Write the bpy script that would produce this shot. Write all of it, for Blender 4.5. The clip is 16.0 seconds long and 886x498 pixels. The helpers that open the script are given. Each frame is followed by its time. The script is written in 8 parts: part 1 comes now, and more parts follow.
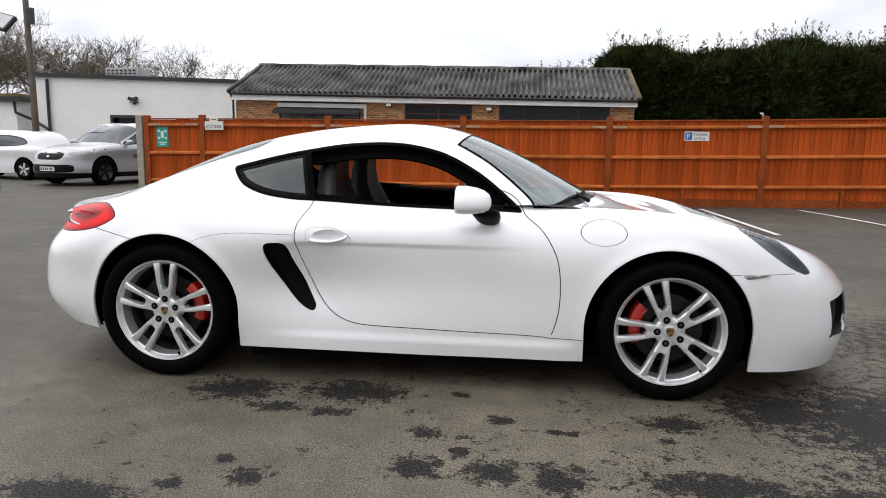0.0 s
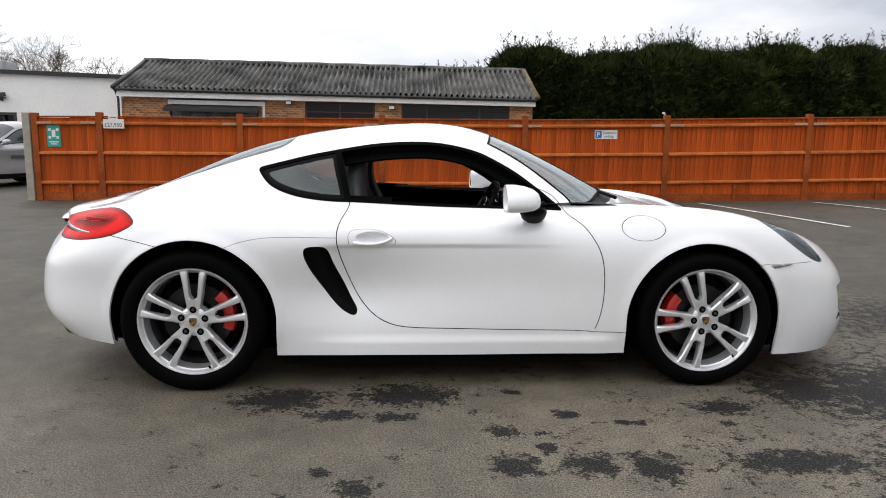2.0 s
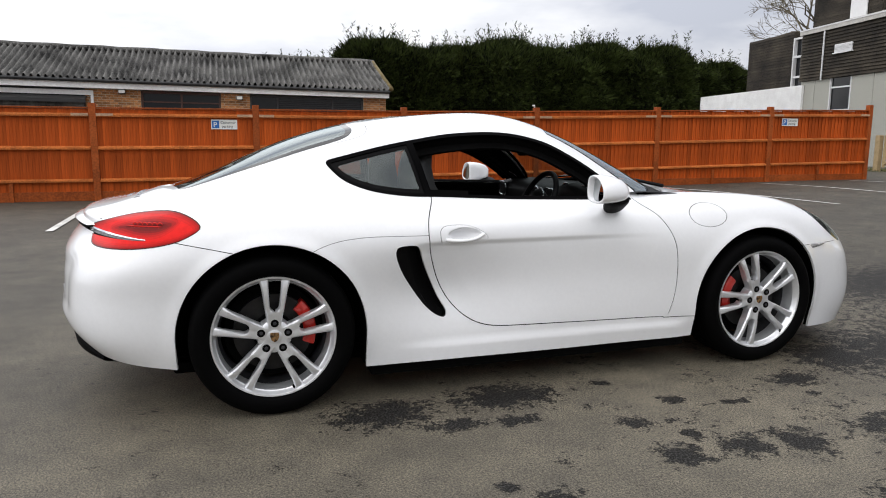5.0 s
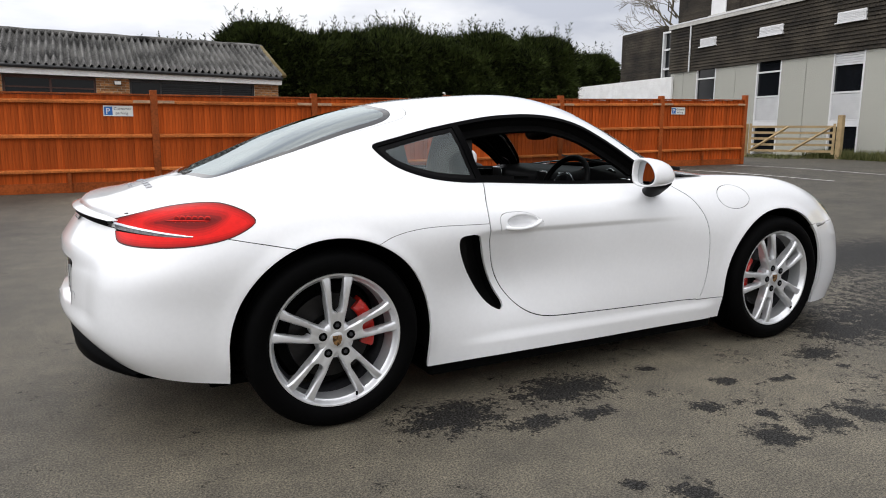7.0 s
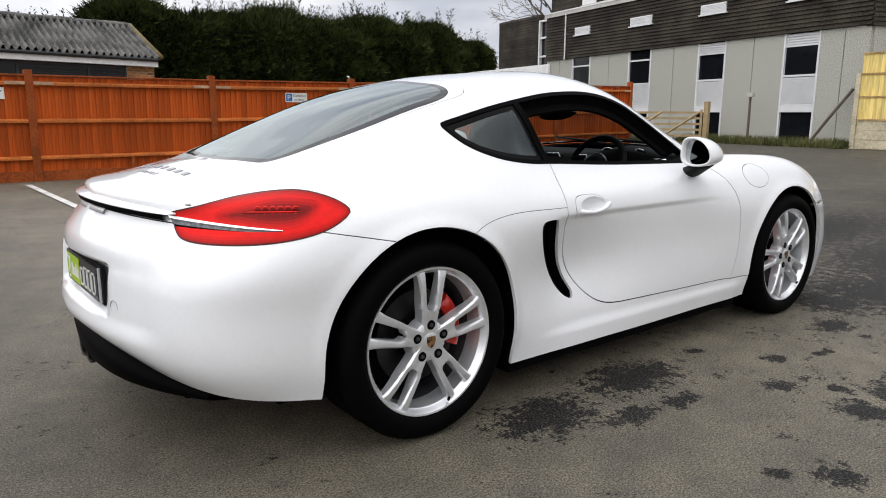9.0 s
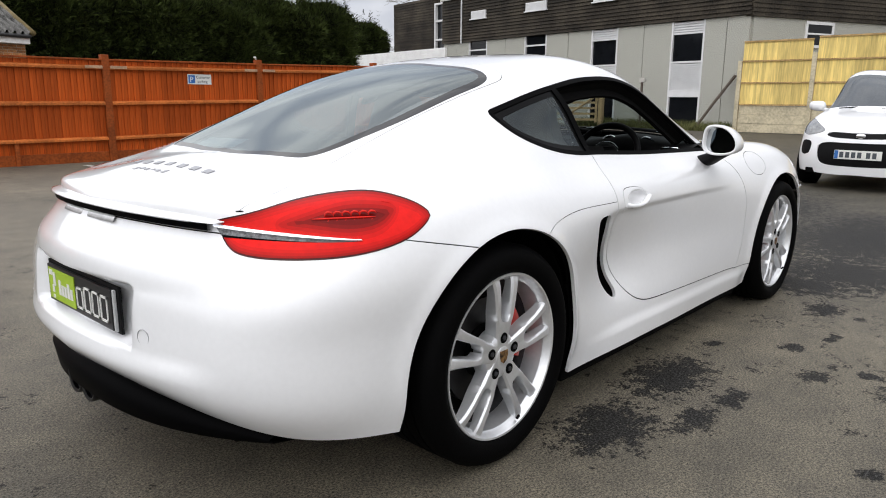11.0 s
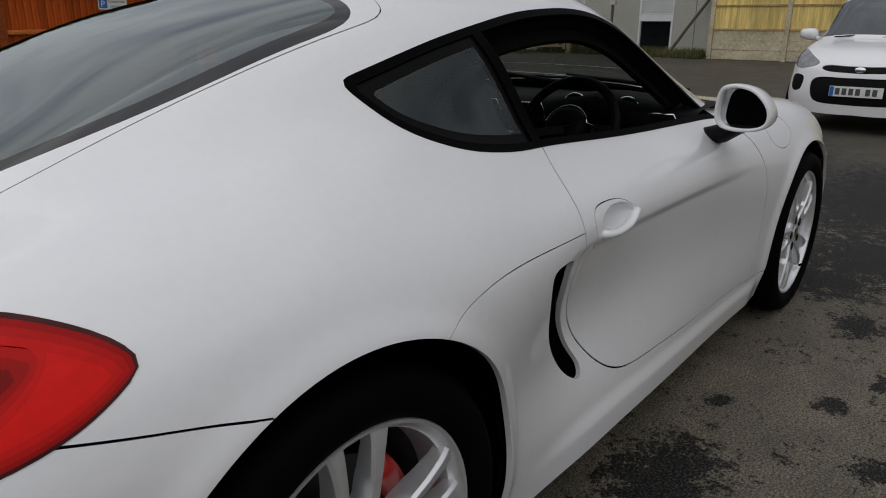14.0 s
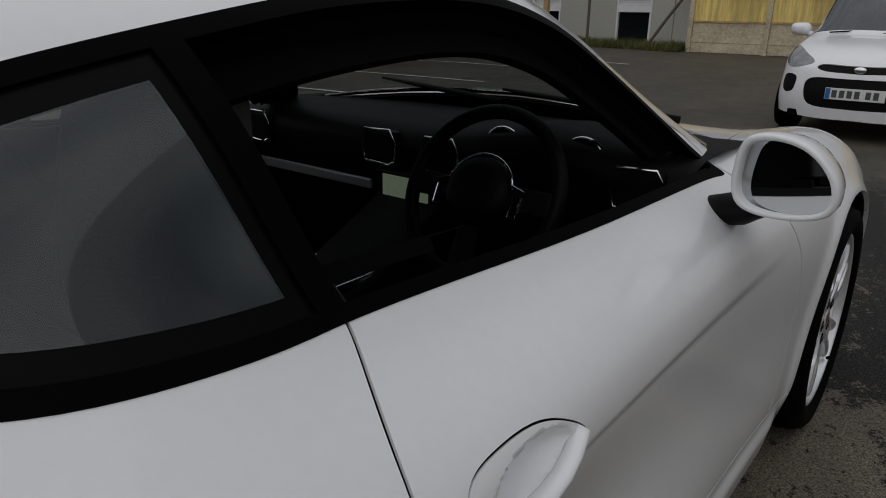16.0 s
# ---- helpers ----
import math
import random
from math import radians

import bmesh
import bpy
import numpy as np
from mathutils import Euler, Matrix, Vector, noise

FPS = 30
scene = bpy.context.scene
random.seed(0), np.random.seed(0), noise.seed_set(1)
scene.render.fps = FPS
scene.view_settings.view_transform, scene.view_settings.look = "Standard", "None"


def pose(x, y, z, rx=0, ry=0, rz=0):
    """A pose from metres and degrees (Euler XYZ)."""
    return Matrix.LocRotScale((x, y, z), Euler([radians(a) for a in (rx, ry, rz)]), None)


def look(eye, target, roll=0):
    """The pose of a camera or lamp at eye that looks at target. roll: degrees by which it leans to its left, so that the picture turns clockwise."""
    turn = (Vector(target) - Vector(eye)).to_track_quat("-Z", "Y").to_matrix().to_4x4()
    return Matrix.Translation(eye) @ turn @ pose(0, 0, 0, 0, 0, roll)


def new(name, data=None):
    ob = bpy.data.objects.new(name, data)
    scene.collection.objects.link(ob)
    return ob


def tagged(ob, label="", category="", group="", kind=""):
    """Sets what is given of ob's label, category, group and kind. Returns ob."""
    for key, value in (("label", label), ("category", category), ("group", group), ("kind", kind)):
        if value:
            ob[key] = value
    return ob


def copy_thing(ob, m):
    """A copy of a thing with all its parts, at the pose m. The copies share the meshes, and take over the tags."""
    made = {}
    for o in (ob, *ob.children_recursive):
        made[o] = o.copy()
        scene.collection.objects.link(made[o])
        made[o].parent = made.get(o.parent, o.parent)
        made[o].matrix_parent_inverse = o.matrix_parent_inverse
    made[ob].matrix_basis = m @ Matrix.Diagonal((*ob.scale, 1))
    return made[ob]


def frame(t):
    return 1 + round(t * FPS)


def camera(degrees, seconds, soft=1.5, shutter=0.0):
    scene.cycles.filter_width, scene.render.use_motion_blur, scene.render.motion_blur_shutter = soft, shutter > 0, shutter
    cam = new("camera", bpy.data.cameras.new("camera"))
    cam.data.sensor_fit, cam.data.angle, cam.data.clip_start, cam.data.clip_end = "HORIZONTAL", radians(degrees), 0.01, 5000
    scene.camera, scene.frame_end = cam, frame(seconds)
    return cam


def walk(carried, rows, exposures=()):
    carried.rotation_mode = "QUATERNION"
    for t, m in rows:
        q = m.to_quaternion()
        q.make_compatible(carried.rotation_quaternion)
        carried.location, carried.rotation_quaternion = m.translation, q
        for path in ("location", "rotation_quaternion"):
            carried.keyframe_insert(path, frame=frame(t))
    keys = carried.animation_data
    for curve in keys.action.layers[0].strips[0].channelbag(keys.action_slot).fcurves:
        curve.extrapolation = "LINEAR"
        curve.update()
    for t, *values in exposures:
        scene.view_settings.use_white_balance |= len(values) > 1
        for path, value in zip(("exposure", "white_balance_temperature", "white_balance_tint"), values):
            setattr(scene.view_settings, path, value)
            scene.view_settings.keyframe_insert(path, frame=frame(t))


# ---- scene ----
cam = camera(64.9, 16.0, 1.0)
PATH = [
    (0, (1.778, -4.116, 1.183), (1.554, -2.151, 0.886), 0.7),
    (0.5, (1.58, -4.111, 1.175), (1.419, -2.14, 0.878), 0.7),
    (1, (1.398, -4.117, 1.175), (1.311, -2.141, 0.877), 0.7),
    (1.5, (1.189, -4.142, 1.186), (1.202, -2.164, 0.89), 0.6),
    (2, (0.999, -4.131, 1.18), (1.108, -2.157, 0.882), 0.5),
    (2.5, (0.808, -4.06, 1.172), (1.001, -2.092, 0.869), 0.5),
    (3, (0.621, -4.003, 1.174), (0.89, -2.045, 0.87), 0.5),
    (3.5, (0.4, -3.967, 1.177), (0.753, -2.022, 0.871), 0.5),
    (4, (0.191, -3.922, 1.176), (0.63, -1.996, 0.867), 0.4),
    (6.5, (-0.688, -3.407, 1.138), (0.156, -1.626, 0.803), 0.2),
    (7, (-0.83, -3.283, 1.13), (0.093, -1.542, 0.785), 0.2),
    (7.5, (-0.978, -3.139, 1.116), (0.019, -1.443, 0.76), 0.2),
    (8, (-1.149, -2.968, 1.112), (-0.056, -1.334, 0.746), 0.3),
    (8.5, (-1.275, -2.797, 1.098), (-0.118, -1.209, 0.726), 0.3),
    (9, (-1.363, -2.648, 1.09), (-0.141, -1.112, 0.71), 0.2),
    (10.25, (-1.59, -2.285, 1.09), (-0.215, -0.875, 0.688), 0.3),
    (11.5, (-1.582, -1.932, 1.104), (-0.108, -0.657, 0.655), 0.4),
    (12, (-1.421, -1.804, 1.106), (0.063, -0.554, 0.619), 0.4),
    (12.5, (-1.23, -1.705, 1.118), (0.258, -0.48, 0.584), 0.3),
    (13, (-1.039, -1.645, 1.122), (0.449, -0.435, 0.554), 0.3),
    (13.5, (-0.829, -1.602, 1.147), (0.628, -0.37, 0.544), 0.2),
    (14, (-0.587, -1.52, 1.157), (0.874, -0.304, 0.536), 0.3),
    (14.5, (-0.353, -1.429, 1.175), (1.122, -0.233, 0.545), 0.5),
    (15, (-0.132, -1.337, 1.173), (1.359, -0.164, 0.54), 0.6),
    (15.5, (0.103, -1.236, 1.183), (1.598, -0.07, 0.544), 0.8),
    (16, (0.328, -1.129, 1.164), (1.82, 0.034, 0.515), 1.0),
]
EXPOSURE = [(0, 0.33), (6.5, 0.33), (9, 0.32), (11.5, 0.36), (12.5, -.42), (13.0, -.42), (13.5, -0.68), (14.5, -0.92), (15, -0.98), (16, -1.12)]
walk(cam, [(t, look(eye, target, roll)) for t, eye, target, roll in PATH], EXPOSURE)

# ---- sky and sun: a bright overcast day, the sun diffused behind the cloud ----
world = bpy.data.worlds.new("overcast")
scene.world = world
world.use_nodes = True
wn, wl = world.node_tree.nodes, world.node_tree.links
wn.clear()
w_out = wn.new("ShaderNodeOutputWorld")
w_bg = wn.new("ShaderNodeBackground")
w_sky = wn.new("ShaderNodeTexSky")
w_sky.sky_type = "NISHITA"
w_sky.sun_disc = False
w_sky.sun_elevation = radians(69)
w_sky.sun_rotation = radians(256)
w_sky.air_density, w_sky.dust_density = 1.0, 4.0
w_co = wn.new("ShaderNodeTexCoord")
w_map = wn.new("ShaderNodeMapping")
w_map.inputs["Scale"].default_value = (1.0, 1.0, 3.2)
w_noise = wn.new("ShaderNodeTexNoise")
w_noise.inputs["Scale"].default_value = 2.3
w_noise.inputs["Detail"].default_value = 6
w_noise.inputs["Roughness"].default_value = 0.5
w_ramp = wn.new("ShaderNodeValToRGB")
w_ramp.color_ramp.elements[0].position, w_ramp.color_ramp.elements[0].color = 0.38, (6.9, 7.2, 8.2, 1)
w_ramp.color_ramp.elements[1].position, w_ramp.color_ramp.elements[1].color = 0.58, (12.5, 12.5, 12.7, 1)
# the cloud is thinner, and brighter, beyond the workshop
w_dot = wn.new("ShaderNodeVectorMath")
w_dot.operation = "DOT_PRODUCT"
w_dot.inputs[1].default_value = (-0.30, 0.19, 0.08)
w_gain = wn.new("ShaderNodeMath")
w_gain.operation = "ADD"
w_gain.inputs[1].default_value = 1.0
# an overcast sky is brighter overhead than near the horizon
w_sep = wn.new("ShaderNodeSeparateXYZ")
w_high = wn.new("ShaderNodeMapRange")
w_high.inputs["To Min"].default_value, w_high.inputs["To Max"].default_value = 0.66, 1.12
w_both = wn.new("ShaderNodeMath")
w_both.operation = "MULTIPLY"
w_lit = wn.new("ShaderNodeVectorMath")
w_lit.operation = "SCALE"
w_mix = wn.new("ShaderNodeMix")
w_mix.data_type = "RGBA"
w_mix.inputs[0].default_value = 0.90
wl.new(w_co.outputs["Generated"], w_map.inputs["Vector"])
wl.new(w_map.outputs["Vector"], w_noise.inputs["Vector"])
wl.new(w_noise.outputs["Fac"], w_ramp.inputs["Fac"])
wl.new(w_sky.outputs["Color"], w_mix.inputs[6])
wl.new(w_co.outputs["Generated"], w_dot.inputs[0])
wl.new(w_dot.outputs["Value"], w_gain.inputs[0])
wl.new(w_ramp.outputs["Color"], w_lit.inputs[0])
wl.new(w_co.outputs["Generated"], w_sep.inputs[0])
wl.new(w_sep.outputs["Z"], w_high.inputs["Value"])
wl.new(w_gain.outputs[0], w_both.inputs[0])
wl.new(w_high.outputs["Result"], w_both.inputs[1])
wl.new(w_both.outputs[0], w_lit.inputs["Scale"])
wl.new(w_lit.outputs["Vector"], w_mix.inputs[7])
wl.new(w_mix.outputs[2], w_bg.inputs["Color"])
w_bg.inputs["Strength"].default_value = 0.10
wl.new(w_bg.outputs["Background"], w_out.inputs["Surface"])

sun = new("sun", bpy.data.lights.new("sun", "SUN"))
sun.data.energy, sun.data.angle, sun.data.color = 1.1, radians(110), (1.0, 0.98, 0.95)
sun.matrix_world = look((-8, -2, 22), (0, 0, 0))


# ---- materials ----
def mat(name, colour, rough=0.6, metal=0.0, vary=0.15, scale=4.0, fine=60.0, bump=0.0, bump_scale=80.0, dark=None, coat=0.0, spec=0.5, grain=1.0):
    """A procedural surface: two scales of colour variation, a stain colour and fine relief."""
    m = bpy.data.materials.new(name)
    m.use_nodes = True
    n, l = m.node_tree.nodes, m.node_tree.links
    b = n["Principled BSDF"]
    b.inputs["Roughness"].default_value, b.inputs["Metallic"].default_value = rough, metal
    b.inputs["Coat Weight"].default_value = coat
    b.inputs["Coat Roughness"].default_value = 0.03
    b.inputs["Specular IOR Level"].default_value = spec
    b.inputs["Base Color"].default_value = (*colour, 1)
    if vary == 0 and bump == 0:
        return m
    co = n.new("ShaderNodeTexCoord")
    big, small = n.new("ShaderNodeTexNoise"), n.new("ShaderNodeTexNoise")
    big.inputs["Scale"].default_value, big.inputs["Detail"].default_value = scale, 5
    small.inputs["Scale"].default_value, small.inputs["Detail"].default_value = fine, 3
    place = co.outputs["Object"]
    if grain != 1.0:
        run = n.new("ShaderNodeMapping")
        run.inputs["Scale"].default_value = (1, 1, grain)
        l.new(place, run.inputs["Vector"])
        place = run.outputs["Vector"]
    l.new(place, big.inputs["Vector"])
    l.new(place, small.inputs["Vector"])
    if vary:
        add = n.new("ShaderNodeMath")
        add.operation = "ADD"
        ramp = n.new("ShaderNodeValToRGB")
        low = dark or tuple(c * (1 - vary) for c in colour)
        ramp.color_ramp.elements[0].position, ramp.color_ramp.elements[0].color = 0.75, (*low, 1)
        ramp.color_ramp.elements[1].position, ramp.color_ramp.elements[1].color = 1.25, (*[min(c * (1 + vary * 0.5), 0.9) for c in colour], 1)
        half = n.new("ShaderNodeMath")
        half.operation = "MULTIPLY"
        half.inputs[1].default_value = 0.5
        ramp.color_ramp.elements[0].position, ramp.color_ramp.elements[1].position = 0.38, 0.62
        l.new(big.outputs["Fac"], add.inputs[0])
        l.new(small.outputs["Fac"], add.inputs[1])
        l.new(add.outputs[0], half.inputs[0])
        l.new(half.outputs[0], ramp.inputs["Fac"])
        l.new(ramp.outputs["Color"], b.inputs["Base Color"])
    if bump:
        bn, bt = n.new("ShaderNodeBump"), n.new("ShaderNodeTexNoise")
        bt.inputs["Scale"].default_value, bt.inputs["Detail"].default_value = bump_scale, 4
        bn.inputs["Strength"].default_value, bn.inputs["Distance"].default_value = min(bump, 1), 0.01
        l.new(place, bt.inputs["Vector"])
        l.new(bt.outputs["Fac"], bn.inputs["Height"])
        l.new(bn.outputs["Normal"], b.inputs["Normal"])
    return m


def vary_by_object(m, amount):
    """Lets each separate piece differ a little in lightness."""
    n, l = m.node_tree.nodes, m.node_tree.links
    b = n["Principled BSDF"]
    info, hsv, rng = n.new("ShaderNodeObjectInfo"), n.new("ShaderNodeHueSaturation"), n.new("ShaderNodeMapRange")
    rng.inputs["To Min"].default_value, rng.inputs["To Max"].default_value = 1 - amount, 1 + amount
    link = b.inputs["Base Color"].links
    if link:
        l.new(link[0].from_socket, hsv.inputs["Color"])
    else:
        hsv.inputs["Color"].default_value = b.inputs["Base Color"].default_value
    l.new(info.outputs["Random"], rng.inputs["Value"])
    l.new(rng.outputs["Result"], hsv.inputs["Value"])
    l.new(hsv.outputs["Color"], b.inputs["Base Color"])
    return m


def glass(name, tint, rough=0.02, clear=0.85, head_on=0.04, haze=0.0):
    """Thin car or window glass: partly clear, more glossy at a slant."""
    m = bpy.data.materials.new(name)
    m.use_nodes = True
    n, l = m.node_tree.nodes, m.node_tree.links
    n.clear()
    out, mixer = n.new("ShaderNodeOutputMaterial"), n.new("ShaderNodeMixShader")
    tr, gl, lw = n.new("ShaderNodeBsdfTransparent"), n.new("ShaderNodeBsdfGlossy"), n.new("ShaderNodeLayerWeight")
    tr.inputs["Color"].default_value = (*[c * clear for c in tint], 1)
    gl.inputs["Roughness"].default_value = rough
    gl.inputs["Color"].default_value = (0.88, 0.96, 0.97, 1)
    lw.inputs["Blend"].default_value = 0.5
    power, rng = n.new("ShaderNodeMath"), n.new("ShaderNodeMapRange")
    power.operation = "POWER"
    power.inputs[1].default_value = 5.0
    rng.inputs["To Min"].default_value = head_on
    l.new(lw.outputs["Facing"], power.inputs[0])
    l.new(power.outputs[0], rng.inputs["Value"])
    l.new(rng.outputs["Result"], mixer.inputs["Fac"])
    if haze:
        # a little diffuse grey painted in for the sky's sheen on the glass
        haze_bsdf, veil = n.new("ShaderNodeBsdfDiffuse"), n.new("ShaderNodeMixShader")
        haze_bsdf.inputs["Color"].default_value = (0.42, 0.47, 0.45, 1)
        veil.inputs["Fac"].default_value = haze
        l.new(tr.outputs["BSDF"], veil.inputs[1])
        l.new(haze_bsdf.outputs["BSDF"], veil.inputs[2])
        l.new(veil.outputs["Shader"], mixer.inputs[1])
    else:
        l.new(tr.outputs["BSDF"], mixer.inputs[1])
    l.new(gl.outputs["BSDF"], mixer.inputs[2])
    l.new(mixer.outputs["Shader"], out.inputs["Surface"])
    return m


PAINT = mat("white_car_paint", (0.80, 0.805, 0.815), 0.30, vary=0.02, coat=1.0, spec=0.4)
TYRE = mat("tyre_rubber", (0.0022, 0.0022, 0.0023), 0.62, vary=0.2, fine=120, bump=0.12, bump_scale=200, spec=0.03)
ALLOY = mat("silver_alloy", (0.76, 0.77, 0.785), 0.33, metal=0.68, vary=0.06, scale=8)
# darker alloy: the shade inside the wheel is put into the colour
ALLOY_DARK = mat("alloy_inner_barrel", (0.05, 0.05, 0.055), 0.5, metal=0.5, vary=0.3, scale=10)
BLACK = mat("black_plastic", (0.0045, 0.0045, 0.0048), 0.5, vary=0.2, fine=150, bump=0.08, bump_scale=300, spec=0.10)
RUBBER = mat("black_rubber_trim", (0.0018, 0.0018, 0.002), 0.5, vary=0.1, spec=0.02)
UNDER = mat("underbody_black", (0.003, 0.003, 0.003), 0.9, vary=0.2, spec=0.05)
CHROME = mat("chrome", (0.75, 0.76, 0.78), 0.12, metal=1.0, vary=0.03)
DISC = mat("brake_disc_steel", (0.030, 0.029, 0.029), 0.45, metal=0.9, vary=0.15, scale=20)
CALIPER = mat("red_caliper_paint", (0.55, 0.02, 0.012), 0.3, vary=0.12, scale=15, coat=0.5)
LEATHER = mat("black_leather", (0.0035, 0.0035, 0.0038), 0.5, vary=0.2, fine=90, bump=0.12, bump_scale=220, spec=0.07)
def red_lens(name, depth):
    """Red lamp plastic; depth scales its colour, and a lower value is darker."""
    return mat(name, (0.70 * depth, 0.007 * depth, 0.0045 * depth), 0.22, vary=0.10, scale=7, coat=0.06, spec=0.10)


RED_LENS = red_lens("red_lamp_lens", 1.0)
# stepped copies put the lens's bright-to-dark gradient into the colour
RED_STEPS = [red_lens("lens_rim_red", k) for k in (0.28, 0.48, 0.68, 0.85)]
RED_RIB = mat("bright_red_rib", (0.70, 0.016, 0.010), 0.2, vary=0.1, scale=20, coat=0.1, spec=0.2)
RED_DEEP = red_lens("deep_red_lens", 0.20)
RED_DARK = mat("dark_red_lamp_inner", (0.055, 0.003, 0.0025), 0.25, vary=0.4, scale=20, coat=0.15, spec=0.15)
SMOKED_RIB = mat("smoked_ribbed_plastic", (0.16, 0.165, 0.17), 0.3, metal=0.4, vary=0.7, scale=60, fine=220)
GLASS_SIDE = glass("tinted_side_glass", (0.55, 0.63, 0.61), 0.02, 0.85, 0.065, 0.006)
GLASS_REAR = glass("tinted_rear_glass", (0.22, 0.26, 0.28), 0.02, 0.85, 0.18, 0.006)
FRIT = mat("black_glass_frit", (0.003, 0.003, 0.0032), 0.3, vary=0.1, spec=0.05)
DARK_EDGE = mat("black_glossy_glass_edge", (0.004, 0.004, 0.0045), 0.06, vary=0.1, spec=0.45)
GLASS_CLEAR = glass("clear_lamp_glass", (0.92, 0.94, 0.95))
GLASS_SCREEN = glass("windscreen_glass", (0.70, 0.78, 0.76), 0.02, 0.85, 0.20)


# ---- mesh tools ----
def part(name, bm, material, parent=None, label="", smooth=False):
    """Links a bmesh (or a finished mesh) as ONE mesh object, under parent if given."""
    if isinstance(bm, bmesh.types.BMesh):
        me = bpy.data.meshes.new(name)
        bm.to_mesh(me)
        bm.free()
    else:
        me = bm
    for m in material if isinstance(material, (list, tuple)) else [material]:
        me.materials.append(m)
    if smooth:
        for p in me.polygons:
            p.use_smooth = True
    ob = new(name, me)
    ob.parent = parent
    if label:
        ob["label"] = label
    return ob


def empty(name, at=(0, 0, 0), turn=0.0):
    ob = new(name)
    ob.matrix_world = pose(*at, 0, 0, turn)
    bpy.context.view_layer.update()
    return ob


def box(bm, lo, hi, bevel=0.0, m=None):
    """Adds a box between two corners, with bevelled edges if asked."""
    r = bmesh.ops.create_cube(bm, size=1.0)
    vs = r["verts"]
    s, c = [h - l for l, h in zip(lo, hi)], [(h + l) / 2 for l, h in zip(lo, hi)]
    for v in vs:
        v.co = Vector((v.co.x * s[0] + c[0], v.co.y * s[1] + c[1], v.co.z * s[2] + c[2]))
    if bevel:
        es = list({e for v in vs for e in v.link_edges})
        out = bmesh.ops.bevel(bm, geom=es, offset=bevel, segments=2, affect="EDGES", profile=0.6)
        vs = list({v for f in out["faces"] for v in f.verts} | {v for v in vs if v.is_valid})
    if m is not None:
        bmesh.ops.transform(bm, matrix=m, verts=vs)
    return vs


def boxes(items, bevel=0.0):
    bm = bmesh.new()
    for lo, hi in items:
        box(bm, lo, hi, bevel)
    return bm


def tube(bm, pts, radius, sides=10, cap=True, flat=1.0):
    """Sweeps a round section along points; radius may be a list."""
    pts = [Vector(p) for p in pts]
    rings = []
    for i, p in enumerate(pts):
        d = (pts[min(i + 1, len(pts) - 1)] - pts[max(i - 1, 0)]).normalized()
        a = d.cross(Vector((0, 0, 1)) if abs(d.z) < 0.95 else Vector((1, 0, 0))).normalized()
        b = d.cross(a)
        r = radius[i] if isinstance(radius, (list, tuple)) else radius
        rings.append([bm.verts.new(p + a * r * math.cos(2 * math.pi * k / sides) + b * r * flat * math.sin(2 * math.pi * k / sides)) for k in range(sides)])
    for q, w in zip(rings, rings[1:]):
        for k in range(sides):
            bm.faces.new((q[k], q[(k + 1) % sides], w[(k + 1) % sides], w[k]))
    if cap:
        bm.faces.new(rings[0][::-1])
        bm.faces.new(rings[-1])
    return rings


def lathe(bm, profile, steps=48, axis="y", close=False):
    """Turns a profile of (radius, along) round an axis."""
    rings = []
    for k in range(steps):
        a = 2 * math.pi * k / steps
        c, s = math.cos(a), math.sin(a)
        if axis == "y":
            rings.append([bm.verts.new((r * c, h, r * s)) for r, h in profile])
        else:
            rings.append([bm.verts.new((r * c, r * s, h)) for r, h in profile])
    n = len(profile)
    for k in range(steps):
        a, b = rings[k], rings[(k + 1) % steps]
        for i in range(n if close else n - 1):
            j = (i + 1) % n
            bm.faces.new((a[i], a[j], b[j], b[i]))
    return rings


def plate(bm, outline, y0, y1, place=None):
    """A flat plate: an outline in the x-z plane, thick from y0 to y1."""
    f = [bm.verts.new((x, y0, z)) for x, z in outline]
    b = [bm.verts.new((x, y1, z)) for x, z in outline]
    bm.faces.new(f[::-1])
    bm.faces.new(b)
    n = len(outline)
    for i in range(n):
        bm.faces.new((f[i], f[(i + 1) % n], b[(i + 1) % n], b[i]))
    if place is not None:
        bmesh.ops.transform(bm, matrix=place, verts=f + b)
    return f + b


def natural(ts):
    """For knots ts, the matrix that turns values at the knots into second derivatives of the natural cubic through them."""
    n = len(ts)
    h = np.diff(ts)
    a, r = np.eye(n), np.zeros((n, n))
    for i in range(1, n - 1):
        a[i, i - 1], a[i, i], a[i, i + 1] = h[i - 1] / 6, (h[i - 1] + h[i]) / 3, h[i] / 6
        r[i, i - 1], r[i, i], r[i, i + 1] = 1 / h[i - 1], -1 / h[i - 1] - 1 / h[i], 1 / h[i]
    return np.linalg.solve(a, r)


